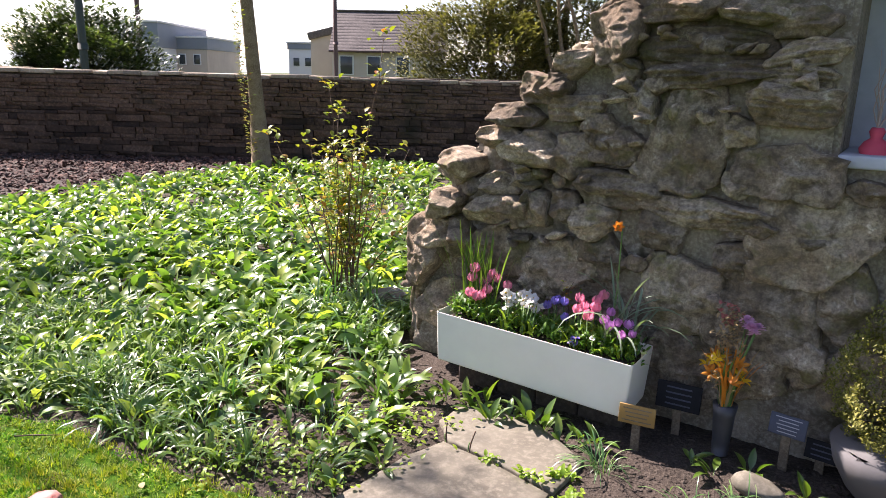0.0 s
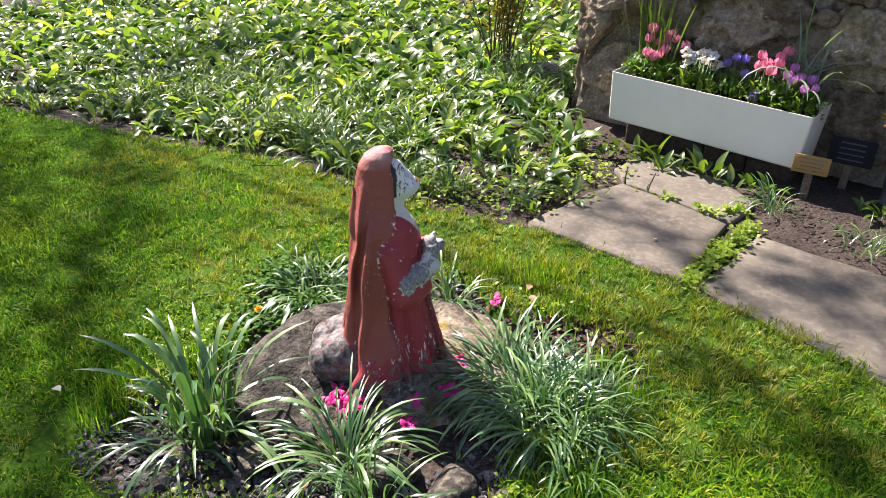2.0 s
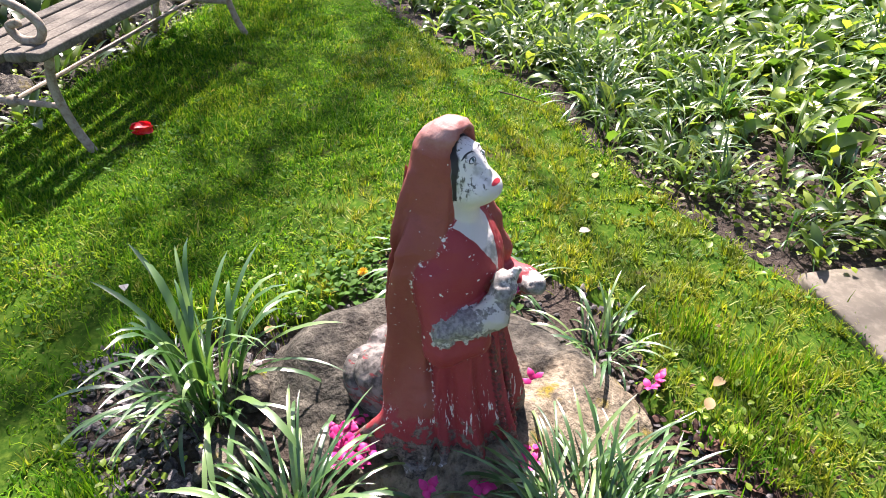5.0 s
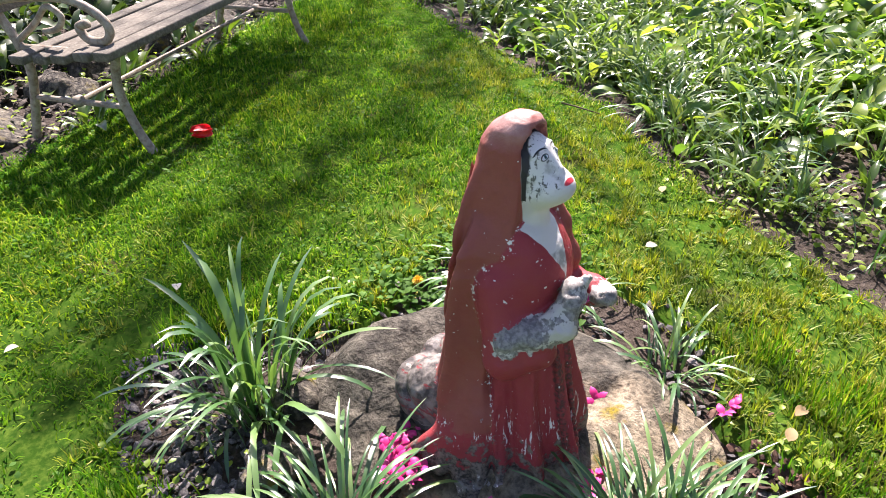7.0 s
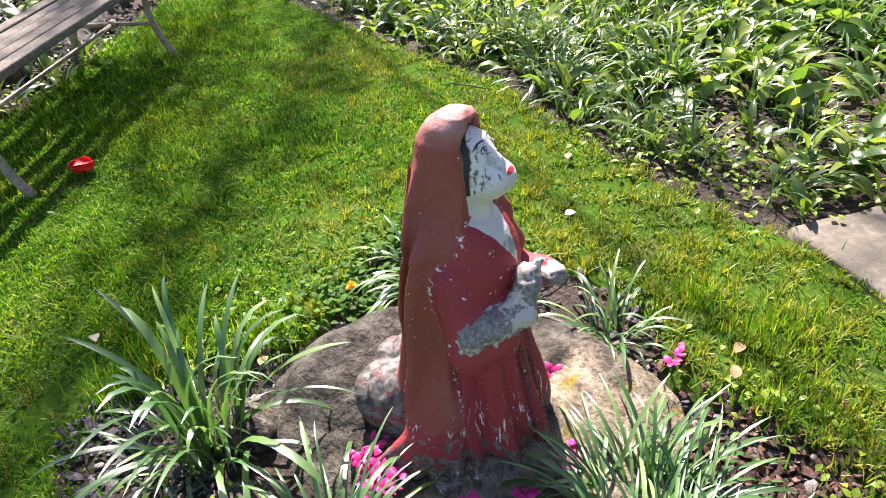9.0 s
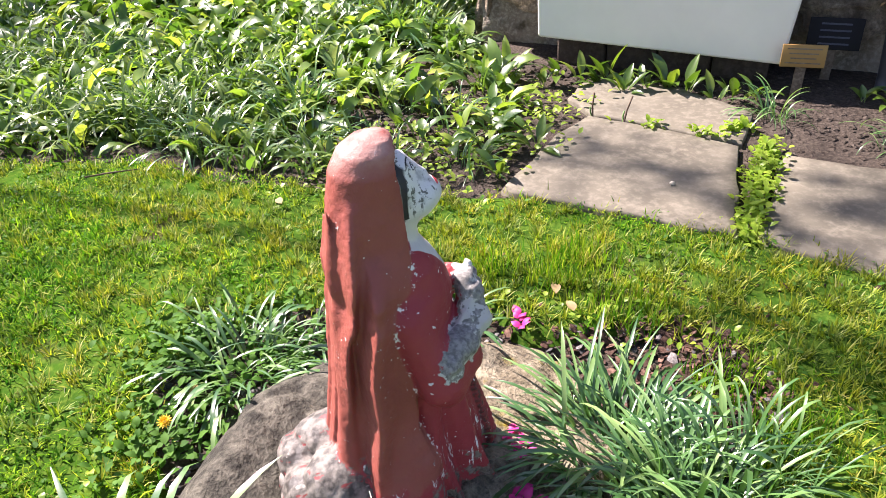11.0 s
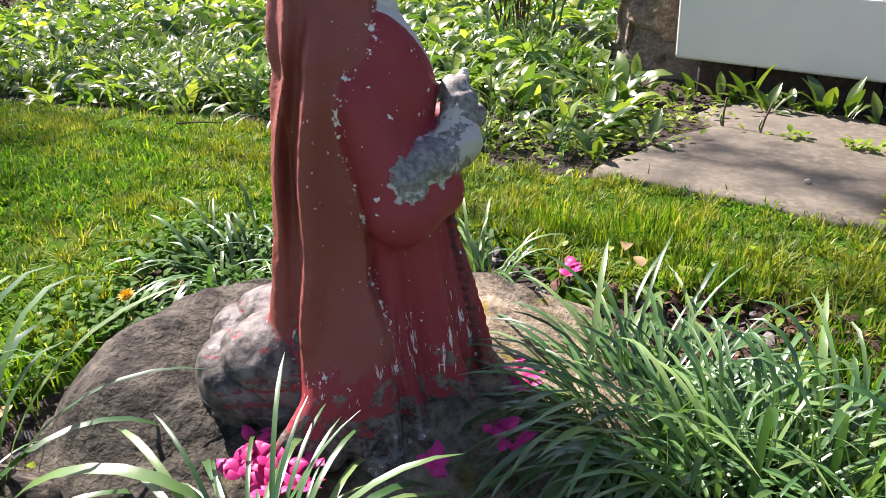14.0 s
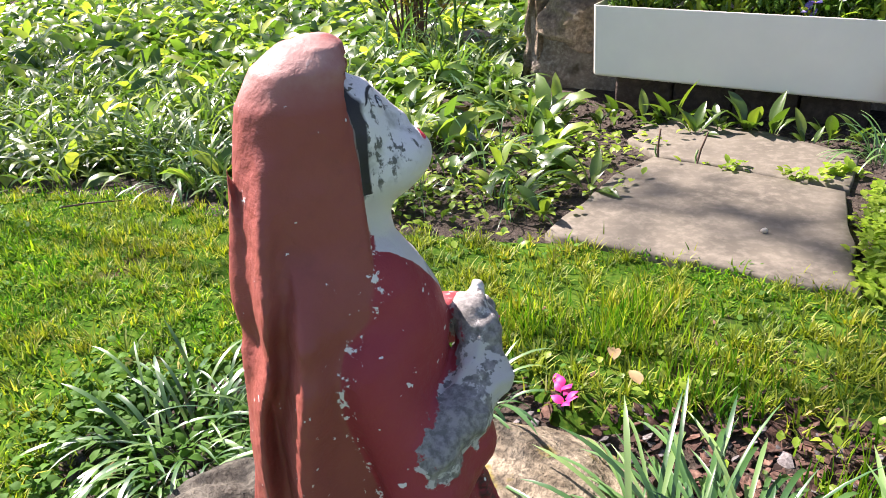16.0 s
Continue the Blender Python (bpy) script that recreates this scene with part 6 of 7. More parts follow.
for u, w, h in ((0.695, -0.085, 0.04), (0.71, -0.08, 0.055), (0.70, -0.07, 0.03)):
    flower("pansy", "deep blue pansy nodding over the trough rim", u, w, h, pansy_mesh["blue_violet_petal"], 1.0, 60, 1, "blue pansies")
for k in range(30):
    flower("pansy", "white pansy in the white trough", R.uniform(0.30, 0.49), R.uniform(-0.08, 0.05), R.uniform(0.09, 0.16), pansy_mesh["white_petal"], R.uniform(0.9, 1.25), 55, 1, "white pansies")
for k in range(6):
    flower("pansy", "white pansy in the white trough", R.uniform(0.62, 0.84), R.uniform(-0.09, 0.0), R.uniform(0.03, 0.07), pansy_mesh["white_petal"], 0.7, 55, 1, "white pansies")
# low foliage cushions
M_BED = mat_leaf("bedding_leaf", [(0, (0.05, 0.14, 0.018)), (1, (0.17, 0.31, 0.04))], 0.45, 0.35)
for u, s, n, lab in ((0.08, 0.03, 260, "low green"), (0.20, 0.045, 420, "fine bright green"), (0.38, 0.05, 380, "grey-green"), (0.57, 0.045, 420, "dark green"), (0.74, 0.05, 520, "bright green"), (0.88, 0.045, 460, "fresh green")):
    p = G.normal(0, 1, (n, 3)) * np.array([s * 1.1, 0.04, 0.028]) + np.array([u - TL / 2, -0.01, TH + 0.005])
    p[:, 1] = np.clip(p[:, 1], -0.10, 0.1)
    v, f = leaves(p, G.uniform(0, 6.28, n), G.uniform(0.02, 0.05, n), G.uniform(0.008, 0.018, n), G.uniform(0.1, 0.9, n), G.uniform(0.8, 2, n), "oval", 3, 2, 0.0)
    thing("bedding_foliage", TROUGH, lab + " bedding foliage in the white trough", "plant", "cushions in the trough", data=mesh_of("bedding_foliage", v, f, M_BED))


def tall_leaves(u0, u1, n, length, label, mat, bend):
    t = thing("bulb_leaves", TROUGH, label, "plant")
    for _ in range(n):
        me = mesh_of("leaf", *leaves([(0, 0, 0)], 0.0, R.uniform(0.6, 1.0) * length, R.uniform(0.006, 0.010) * (1.5 if bend[1] > 1 else 1), R.uniform(0.02, 0.16), R.uniform(*bend), "strap", 8, 3, 0.4), mat)
        part("leaf", me, None, t, at=pose(R.uniform(u0, u1) - TL / 2, R.uniform(-0.04, 0.09), TH - 0.04, 0, 0, R.uniform(0, 360)))


M_GREYLEAF = mat_leaf("glaucous_leaf", [(0, (0.12, 0.18, 0.12)), (1, (0.26, 0.33, 0.25))], 0.5, 0.25, 0.4, island=False)
M_TALL = mat_leaf("tall_bulb_leaf", [(0, (0.08, 0.16, 0.02)), (1, (0.16, 0.25, 0.04))], 0.4, 0.35, 0.5, island=False)
tall_leaves(0.02, 0.14, 26, 0.50, "upright narrow bulb leaves in the white trough", M_TALL, (0.1, 0.7))
tall_leaves(0.14, 0.26, 18, 0.44, "upright narrow bulb leaves behind the tulips", M_TALL, (0.1, 0.5))
tall_leaves(0.80, 0.93, 22, 0.50, "drooping grey-green daffodil leaves in the white trough", M_GREYLEAF, (0.3, 2.9))
daff = thing("daffodil", TROUGH @ pose(0.325, 0.04, TH - 0.01), "tall orange daffodil on a thin stem in the trough", "flower")
part("stem", solid("stem", *tube([(0, 0, 0), (0.008, 0, 0.25), (0.0, 0, 0.52), (-0.015, -0.01, 0.54)], [0.004, 0.0035, 0.003, 0.003], 6), M_STEM), None, daff)
part("petals", mesh_of("petals", *petal_ring(6, 0.027, 0.016, 0.9, 1.6), M_ORANGE), None, daff, at=pose(-0.015, -0.01, 0.54, 70, 0, 20))
part("trumpet", solid("trumpet", *tube([(0, 0, 0), (0, 0, 0.012), (0, 0, 0.026)], [0.007, 0.009, 0.014], 10, False), M_ORANGE), None, daff, at=pose(-0.015, -0.01, 0.54, 70, 0, 20))
sprig = thing("sprig", TROUGH @ pose(0.10, 0.06, TH - 0.04), "thin yellow-green sprig in the white trough", "plant")
part("stem", solid("stem", *tube([(0, 0, 0), (0.01, 0, 0.12), (0, 0, 0.23), (0.02, 0, 0.27)], 0.0015, 5), M_TWIG), None, sprig)
n = 26
p = np.stack([G.normal(0.005, 0.02, n), G.normal(0, 0.015, n), G.uniform(0.14, 0.27, n)], -1)
part("foliage", mesh_of("foliage", *leaves(p, G.uniform(0, 6.28, n), 0.022, 0.012, 0.8, 1.8, "oval", 3, 2, 0.0), M_ROSE), None, sprig)

# ---- plaques and vase by the wall ----
def bars(parent, mat, rows, w, h, z0, at):
    """Unreadable lettering as plain raised bars."""
    bm = bmesh.new()
    for i in range(rows):
        ln = w * R.uniform(0.5, 0.8)
        box(bm, (ln, 0.0016, h * 0.22 / rows), Matrix.Translation((0, 0, z0 - h * (i + 0.9) / (rows + 0.8))))
    part("lettering", bm, mat, parent, "worn illegible lettering", at=at, smooth=False)


def plaque(name, label, at, w, h, mat, mark, rows, stake, tilt):
    t = thing(name, at, label, "plaque")
    lean = pose(0, 0, stake, tilt, 0, 0)
    part("plate", box(bmesh.new(), (w, 0.008, h), Matrix.Translation((0, 0, h / 2)), 0.0025), mat, t, at=lean)
    bars(t, mark, rows, w, h, h, lean @ Matrix.Translation((0, -0.0045, 0)))
    part("stake", box(bmesh.new(), (0.035, 0.014, stake + 0.05), Matrix.Translation((0, 0.012, stake / 2 + 0.0)), 0.002), M_WOOD, t)
    return t


plaque("memorial_plaque", "small tarnished brass plaque against the white trough", pose(0.745, 3.63, 0.0, 0, 0, -6), 0.15, 0.082, M_BRASS, M_WOOD, 4, 0.11, -8)
plaque("memorial_plaque", "dark slate plaque in the shade beside the trough", pose(0.90, 3.86, 0.0, 0, 0, -10), 0.19, 0.12, M_BLACK, M_SLATE, 4, 0.10, -10)
plaque("memorial_plaque", "blue-black slate plaque with pale lettering on a wooden stake", pose(1.32, 3.72, 0.0, 0, 0, -20), 0.14, 0.085, M_SLATE, M_MARK, 5, 0.13, -18)
plaque("memorial_plaque", "low black slate plaque in the shade by the pot", pose(1.46, 3.76, -0.02, 0, 0, -20), 0.12, 0.08, M_BLACK, M_SLATE, 3, 0.05, -15)

vase = thing("flower_vase", pose(1.085, 3.75, 0.0), "dark tapered graveside vase of wilting flowers", "vase")
part("body", solid("body", *tube([(0, 0, -0.01), (0, 0, 0.05), (0, 0, 0.17), (0, 0, 0.215), (0, 0, 0.20)], [0.034, 0.036, 0.044, 0.05, 0.042], 20), M_ZINC), None, vase)
for _ in range(64):
    d, ln = R.uniform(0, 360), R.uniform(0.2, 0.36)
    me = mesh_of("stalk", *leaves([(0, 0, 0)], 0.0, ln, 0.008, R.uniform(0.02, 0.2), R.uniform(0.2, 0.9), "strap", 6, 3, 0.3), R.choice((M_DRY, M_ORANGE, M_STEM)))
    part("stalk", me, None, vase, at=pose(R.gauss(0, 0.012), R.gauss(0, 0.012), 0.16, 0, 0, d))
lily = mesh_of("bloom", *petal_ring(6, 0.055, 0.018, 0.3, 1.7), M_ORANGE)
lily2 = mesh_of("bloom", *petal_ring(5, 0.045, 0.016, 0.6, 2.4), M_YELLOW)
for k in range(13):
    a = R.uniform(0, 6.28)
    r = R.uniform(0.03, 0.10)
    part("bloom", lily if k % 3 else lily2, None, vase, "wilting orange lily", at=pose(r * math.cos(a), r * math.sin(a), R.uniform(0.33, 0.42), R.uniform(-70, 70), R.uniform(-70, 70), 0))
pom = mesh_of("bloom", *merge(*[petal_ring(11, 0.038 - 0.006 * k, 0.010, 1.5 - 0.28 * k, 1.9 - 0.35 * k, 0.003 * k, k * 0.3) for k in range(5)]), mat_plain("pale_pink_petal", (0.80, 0.46, 0.64), 0.6, 0, 0.2, 60, 0.1, 0.3, 0.25))
for dx, dy, z, s in ((0.055, -0.01, 0.56, 1.0), (0.085, 0.01, 0.555, 0.9), (0.045, 0.03, 0.575, 0.9), (0.07, -0.03, 0.545, 0.8)):
    part("bloom", pom, None, vase, "pink chrysanthemum", at=pose(dx, dy, z, R.uniform(-30, 30), R.uniform(-30, 30), 0) @ Matrix.Diagonal((s, s, s, 1)))
    part("stalk", solid("stalk", *tube([(0, 0, 0.15), (dx * 0.5, dy * 0.5, 0.4), (dx, dy, z)], 0.0025, 5), M_STEM), None, vase)
M_WITHER = mat_plain("withered_red_petal", (0.32, 0.09, 0.07), 0.7, 0, 0.4, 60)
n = 290
p = np.stack([G.normal(-0.02, 0.028, n), G.normal(0, 0.025, n), G.uniform(0.26, 0.60, n)], -1)
part("foliage", mesh_of("foliage", *leaves(p[:240], G.uniform(0, 6.28, 240), 0.035, 0.012, 0.4, 2.2, "oval", 3, 2, 0.0), M_DRY), None, vase, "withered grey-green foliage")
p[240:, 2] = G.uniform(0.55, 0.64, 50)
part("bloom", mesh_of("bloom", *leaves(p[240:], G.uniform(0, 6.28, 50), 0.028, 0.014, 0.3, 2.4, "oval", 3, 2, 0.0), M_WITHER), None, vase, "withered dark red blooms")

pot = thing("plant_pot", pose(1.66, 3.62, 0.0), "round grey pot with a clipped golden conifer", "plant pot")
part("bowl", solid("bowl", *tube([(0, 0, -0.01), (0, 0, 0.03), (0, 0, 0.12), (0, 0, 0.2), (0, 0, 0.215), (0, 0, 0.17)], [0.10, 0.135, 0.185, 0.205, 0.195, 0.18], 28), M_POT), None, pot)
n = 11000
d = G.normal(0, 1, (n, 3))
d /= np.linalg.norm(d, axis=1)[:, None]
r = G.uniform(0.6, 1.0, n) ** 0.4 * (1 + 0.22 * np.sin(5 * d[:, 0] + 4 * d[:, 2]) * np.sin(6 * d[:, 1]) + 0.10 * np.sin(13 * d[:, 0]) * np.sin(12 * d[:, 2] + 9 * d[:, 1]))
p = d * r[:, None] * np.array([0.225, 0.225, 0.27]) + np.array([0, 0, 0.43])
part("foliage", mesh_of("foliage", *leaves(p, G.uniform(0, 6.28, n), G.uniform(0.010, 0.022, n), 0.008, G.uniform(0.0, 1.2, n), G.uniform(0.6, 2.0, n), "oval", 2, 2, 0.0), M_CONIFER), None, pot, "golden-green conifer sprays")
part("trunk", solid("trunk", *tube([(0, 0, 0.12), (0.01, 0, 0.3), (0, 0, 0.45)], [0.02, 0.015, 0.008], 8), M_BARK), None, pot)
thing("stepping_stone", pose(1.22, 3.47, 0.03, 0, 0, -12), "small block of pale sandstone on the soil", "stone", data=bm_mesh("stepping_stone", rough_stone((0.2, 0.13, 0.1), 77.7, 3, 0.6, 0.06), M_SLAB))
thing("stepping_stone", pose(-1.02, 4.95, 0.06, 0, 0, -12), "flat pale stone among the wild garlic", "stone", data=bm_mesh("stepping_stone", rough_stone((0.32, 0.24, 0.14), 71.7, 3, 0.6, 0.06), M_SLAB))

# red vase of dry twigs in the niche
nv = thing("twig_vase", RW @ pose(2.14, 0.12, 1.25), "small red vase of bare twigs on the niche ledge", "vase")
part("body", solid("body", *tube([(0, 0, 0), (0, 0, 0.02), (0, 0, 0.045), (0, 0, 0.06), (0, 0, 0.085), (0, 0, 0.10)], [0.05, 0.055, 0.04, 0.02, 0.028, 0.02], 16), mat_plain("faded_red_cloth", (0.55, 0.06, 0.10), 0.7)), None, nv)
for _ in range(9):
    q = [(0, 0, 0.09)]
    for k in range(1, 5):
        q.append((q[-1][0] + R.gauss(0, 0.018), q[-1][1] + R.gauss(0, 0.01), 0.09 + 0.075 * k))
    part("twig", solid("twig", *tube(q, [0.003, 0.0025, 0.002, 0.0015, 0.001], 5), mat_plain("bare_twig", (0.4, 0.3, 0.25), 0.8) if _ == 0 else bpy.data.materials["bare_twig"]), None, nv)

# two cut stalks at the paving crack
for x, y, h in ((0.005, 3.36, 0.10), (0.115, 3.32, 0.105)):
    t = thing("cut_stalk", pose(x, y, 0.005, R.uniform(-5, 5), R.uniform(-8, 8), 0), "thin brown cut stalk in the paving joint", "plant stem", "cut stalks")
    part("stem", solid("stem", *tube([(0, 0, 0), (0.004, 0, h * 0.5), (0.014, 0.002, h)], [0.004, 0.0033, 0.003], 7), M_TWIG), None, t)
    part("shoot", solid("shoot", *tube([(0, 0, 0.0), (-0.006, 0.002, h * 0.25), (-0.004, 0.004, h * 0.45)], 0.003, 6), M_STEM), None, t)
thing("pebble", pose(0.257, 2.86, 0.02), "small pale pebble on the sandstone flag", "stone", data=bm_mesh("pebble", rough_stone((0.018, 0.014, 0.014), 3.3, 2), M_PALE))

# ---- fallen blossom ----
frag = [mesh_of("blossom", *leaves(G.normal(0, 0.006, (6, 3)) * np.array([1, 1, 0.4]), G.uniform(0, 6.28, 6), 0.030, 0.017, 0.6, 2.0, "oval", 4, 3, -0.4), M_MAGENTA) for _ in range(4)]
Z_ROCK = 0.012
for x, y in ((-0.361, 1.575), (-0.33, 1.505), (-0.30, 1.48), (-0.264, 1.508), (-0.245, 1.535), (-0.285, 1.53), (-0.235, 1.50), (-0.315, 1.525), (-0.275, 1.49), (-0.34, 1.54), (-0.255, 1.475), (-0.30, 1.51), (-0.32, 1.49), (-0.10, 1.52), (-0.122, 1.595), (-0.07, 1.69), (-0.045, 1.68), (-0.086, 1.508), (-0.07, 1.80), (-0.09, 1.83), (-0.255, 1.935), (-0.125, 2.19), (-0.118, 2.15)):
    thing("fallen_blossom", pose(x, y, Z_ROCK, R.uniform(-20, 20), R.uniform(-20, 20), R.uniform(0, 360)), "fallen magenta blossom on the rock", "blossom", "fallen blossoms", data=R.choice(frag))
for q in ((0.137, -0.012, 0.405), (0.118, -0.035, 0.385), (0.110, -0.01, 0.365)):
    thing("fallen_blossom", FIGURE @ pose(*q, 40, 20, R.uniform(0, 360)) @ Matrix.Scale(0.55, 4), "magenta petals tucked into the statue's grasp", "blossom", "fallen blossoms", data=R.choice(frag))
rd = thing("fallen_tulip", pose(-1.985, 1.385, 0.035, 78, 0, 30), "bright red tulip head lying on the grass", "flower")
bloom_at(rd, tulip_mesh["red_petal"], Matrix.Diagonal((1.5, 1.0, 1.7, 1)))
for x, y in ((-0.80, 1.745),):
    t = thing("dandelion", pose(x, y, float(ground_z(x, y))), "yellow dandelion flower beside the rock", "flower", "dandelions")
    part("stem", stem_mesh, None, t, at=Matrix.Diagonal((0.6, 0.6, 0.055, 1)))
    part("bloom", mesh_of("bloom", *merge(*[petal_ring(14, 0.015 - 0.003 * k, 0.004, 1.4 - 0.35 * k, 1.6 - 0.4 * k, 0.001 * k, k * 0.2) for k in range(4)]), M_YELLOW), None, t, at=pose(0, 0, 0.055, 15, 10, 0))
dead = [mesh_of("leaf", *leaves([(0, 0, 0)], 0.0, 0.036, 0.024, 1.3, 1.9, "oval", 5, 3, 0.3), m) for m in (M_PALE, M_DRY)]
for x, y, k in ((-1.05, 1.165, 0), (-0.935, 0.77, 0), (-0.675, 2.37, 0), (-0.05, 2.30, 1), (-0.2, 1.2, 1), (0.02, 1.28, 1), (0.2, 1.25, 1), (0.12, 1.2, 1), (-0.72, 1.45, 1), (-0.8, 1.85, 1), (0.0, 2.2, 1), (-0.9, 2.6, 1)):
    thing("dead_leaf", pose(x, y, float(ground_z(x, y)) + 0.03, R.uniform(-15, 15), R.uniform(-15, 15), R.uniform(0, 360)), "pale dead leaf on the grass" if k == 0 else "curled brown dead leaf on the ground", "leaf", "dead leaves", data=dead[k])
thing("stick", Matrix(), "thin brown stick on the lawn's edge", "twig", data=solid("stick", *tube([(-1.66, 2.70, 0.03), (-1.59, 2.73, 0.034), (-1.50, 2.78, 0.028)], [0.003, 0.0035, 0.002], 6), M_TWIG))

# leafy bed beyond the bench
n = 7500
ux, uy = G.uniform(-6.2, -2.6, n), G.uniform(-0.6, 3.0, n)
lush = 0.6 + 0.5 * np.sin(4.1 * ux + 1.0) * np.sin(3.7 * uy + 2 * np.sin(2 * ux))
ok = (bench_bed(ux, uy) > 0.95 + G.normal(0, 0.12, n)) & (bench_bed(ux, uy) < 2.9) & (G.random(n) < lush)
ux, uy = ux[ok], uy[ok]
n = len(ux)
p0 = np.abs(G.normal(0.4, 0.3, n))
thing("undergrowth", Matrix(), "dark leafy undergrowth on the bed behind the bench", "undergrowth", kind="stuff",
      data=mesh_of("undergrowth", *leaves(np.stack([ux, uy, ground_z(ux, uy) - 0.01], -1), G.uniform(0, 6.28, n), G.uniform(0.10, 0.30, n), G.uniform(0.03, 0.07, n), p0, p0 + G.uniform(0.8, 2.0, n), "garlic", 5, 3, 0.3, G.normal(0, 0.6, n)), M_UNDER))

# ---- garden bench ----
BENCH = Matrix.Translation(BENCH_A) @ Matrix((BENCH_D, BENCH_N * -1, Vector((0, 0, 1)))).transposed().to_4x4()
# local axes: x along the seat, y towards its back, z up
bench = thing("garden_bench", BENCH, "weathered slatted garden bench with scrolled iron ends", "bench")
LEN = (BENCH_B - BENCH_A).length
for i in range(5):
    y = 0.0 + 0.085 * i
    part("seat_slat", box(bmesh.new(), (LEN + 0.16 + R.uniform(-0.02, 0.02), 0.058, 0.030), Matrix.Translation((LEN / 2, y, 0.385 - 0.012 * min(i, 3) + R.uniform(-0.002, 0.002))), 0.006), M_GREY_WOOD, bench)
for i in range(4):
    part("back_slat", box(bmesh.new(), (LEN + 0.16, 0.022, 0.07), Matrix.Translation((LEN / 2, 0.47 + 0.03 * i, 0.50 + 0.095 * i)) @ pose(0, 0, 0, -14, 0, 0), 0.004), M_GREY_WOOD, bench)


def curve_pts(pts, n=8):
    out = []
    P = [Vector(pts[0])] + [Vector(p) for p in pts] + [Vector(pts[-1])]
    for i in range(1, len(P) - 2):
        for k in range(n):
            t = k / n
            a, b, c, d = P[i - 1], P[i], P[i + 1], P[i + 2]
            out.append(0.5 * ((2 * b) + (c - a) * t + (2 * a - 5 * b + 4 * c - d) * t * t + (3 * b - a - 3 * c + d) * t ** 3))
    out.append(P[-2])
    return out


def iron_end(x):
    e = part("iron_end", solid("iron_end", *merge(
        tube(curve_pts([(0, -0.02, 0.0), (0, 0.03, 0.10), (0, 0.06, 0.24), (0, 0.03, 0.37)]), 0.016, 8),
        tube(curve_pts([(0, 0.50, 0.0), (0, 0.46, 0.12), (0, 0.42, 0.25), (0, 0.43, 0.36), (0, 0.49, 0.5), (0, 0.60, 0.82)]), 0.016, 8),
        tube([(0, 0.02, 0.366), (0, 0.2, 0.355), (0, 0.44, 0.352)], 0.014, 8)), M_IRON), None, bench, "flaking painted iron end frame", at=Matrix.Translation((x, 0, 0)))
    part("arm_rest", solid("arm_rest", *tube(curve_pts([(0, 0.50, 0.50), (0, 0.36, 0.525), (0, 0.18, 0.53), (0, 0.08, 0.50), (0, 0.03, 0.45), (0, 0.05, 0.405), (0, 0.12, 0.40), (0, 0.15, 0.44), (0, 0.11, 0.455)]), 0.015, 8), M_IRON), None, e)
    part("scroll", solid("scroll", *tube(curve_pts([(0, 0.42, 0.38), (0, 0.33, 0.44), (0, 0.26, 0.50), (0, 0.21, 0.47), (0, 0.24, 0.43), (0, 0.30, 0.415)]), 0.011, 8), M_IRON), None, e)
    part("cross_rail", solid("cross_rail", *tube([(0, 0.055, 0.17), (0, 0.45, 0.17)], 0.011, 8), M_IRON), None, e)
    part("boss", bm_mesh("boss", rough_stone((0.05, 0.05, 0.05), 4.4, 2), M_IRON), None, e, at=Matrix.Translation((0, 0.25, 0.17)))


iron_end(0.03)
iron_end(LEN - 0.03)
part("stretcher", solid("stretcher", *tube([(0.03, 0.25, 0.17), (LEN - 0.03, 0.25, 0.17)], 0.009, 8), M_IRON), None, bench, "thin rusty tie rod")
for k in range(10):
    q = BENCH_A + BENCH_D * R.uniform(0.1, 1.5) - BENCH_N * R.uniform(0.3, 0.75)
    copy_thing(protos[k % 6], pose(q.x, q.y, float(ground_z(q.x, q.y)), 0, 0, R.uniform(0, 360)))

line = [tuple((BENCH_A + BENCH_D * t - BENCH_N * w)[:2]) for t in np.linspace(-0.1, 1.6, 18) for w in (0.42, 0.55, 0.72, 0.95)]
weed_mat(line, 420, 0.07, 0.032, "ground_ivy", "low green weeds on the stony bed behind the bench")

# ---- rose bush ----
rose = thing("rose_bush", pose(-1.32, 4.92, -0.02), "leggy rose bush with fresh yellow-green and bronze leaves", "shrub")
tips = []
for k in range(22):
    a, reach, h = R.uniform(0, 6.28), R.uniform(0.05, 0.5), R.uniform(0.6, 1.2)
    if k < 3:
        reach, h = (0.1, 0.05, 0.22)[k], (1.45, 1.3, 1.75)[k]
        a = (2.8, 1.5, 0.2)[k]
    q = []
    for t in np.linspace(0, 1, 8):
        q.append((0.06 * math.cos(a * 3) + reach * t ** 1.4 * math.cos(a) + R.gauss(0, 0.008), 0.06 * math.sin(a * 3) + reach * t ** 1.4 * math.sin(a) + R.gauss(0, 0.008), h * t))
    part("stem", solid("stem", *tube(q, np.linspace(0.006, 0.002, 8), 6), M_TWIG), None, rose)
    for i in range(3, 8):
        for _ in range(R.randrange(5, 12) if k > 2 else R.randrange(9, 17)):
            tips.append((q[i][0] + R.gauss(0, 0.035), q[i][1] + R.gauss(0, 0.035), q[i][2] + R.gauss(0, 0.03)))
tips = np.array(tips)
n = len(tips)
part("foliage", mesh_of("foliage", *leaves(tips, G.uniform(0, 6.28, n), G.uniform(0.04, 0.075, n), G.uniform(0.025, 0.042, n), G.uniform(0.4, 1.3, n), G.uniform(1.2, 2.2, n), "oval", 3, 3, 0.25), M_ROSE), None, rose, "yellow-green and bronze young leaves")

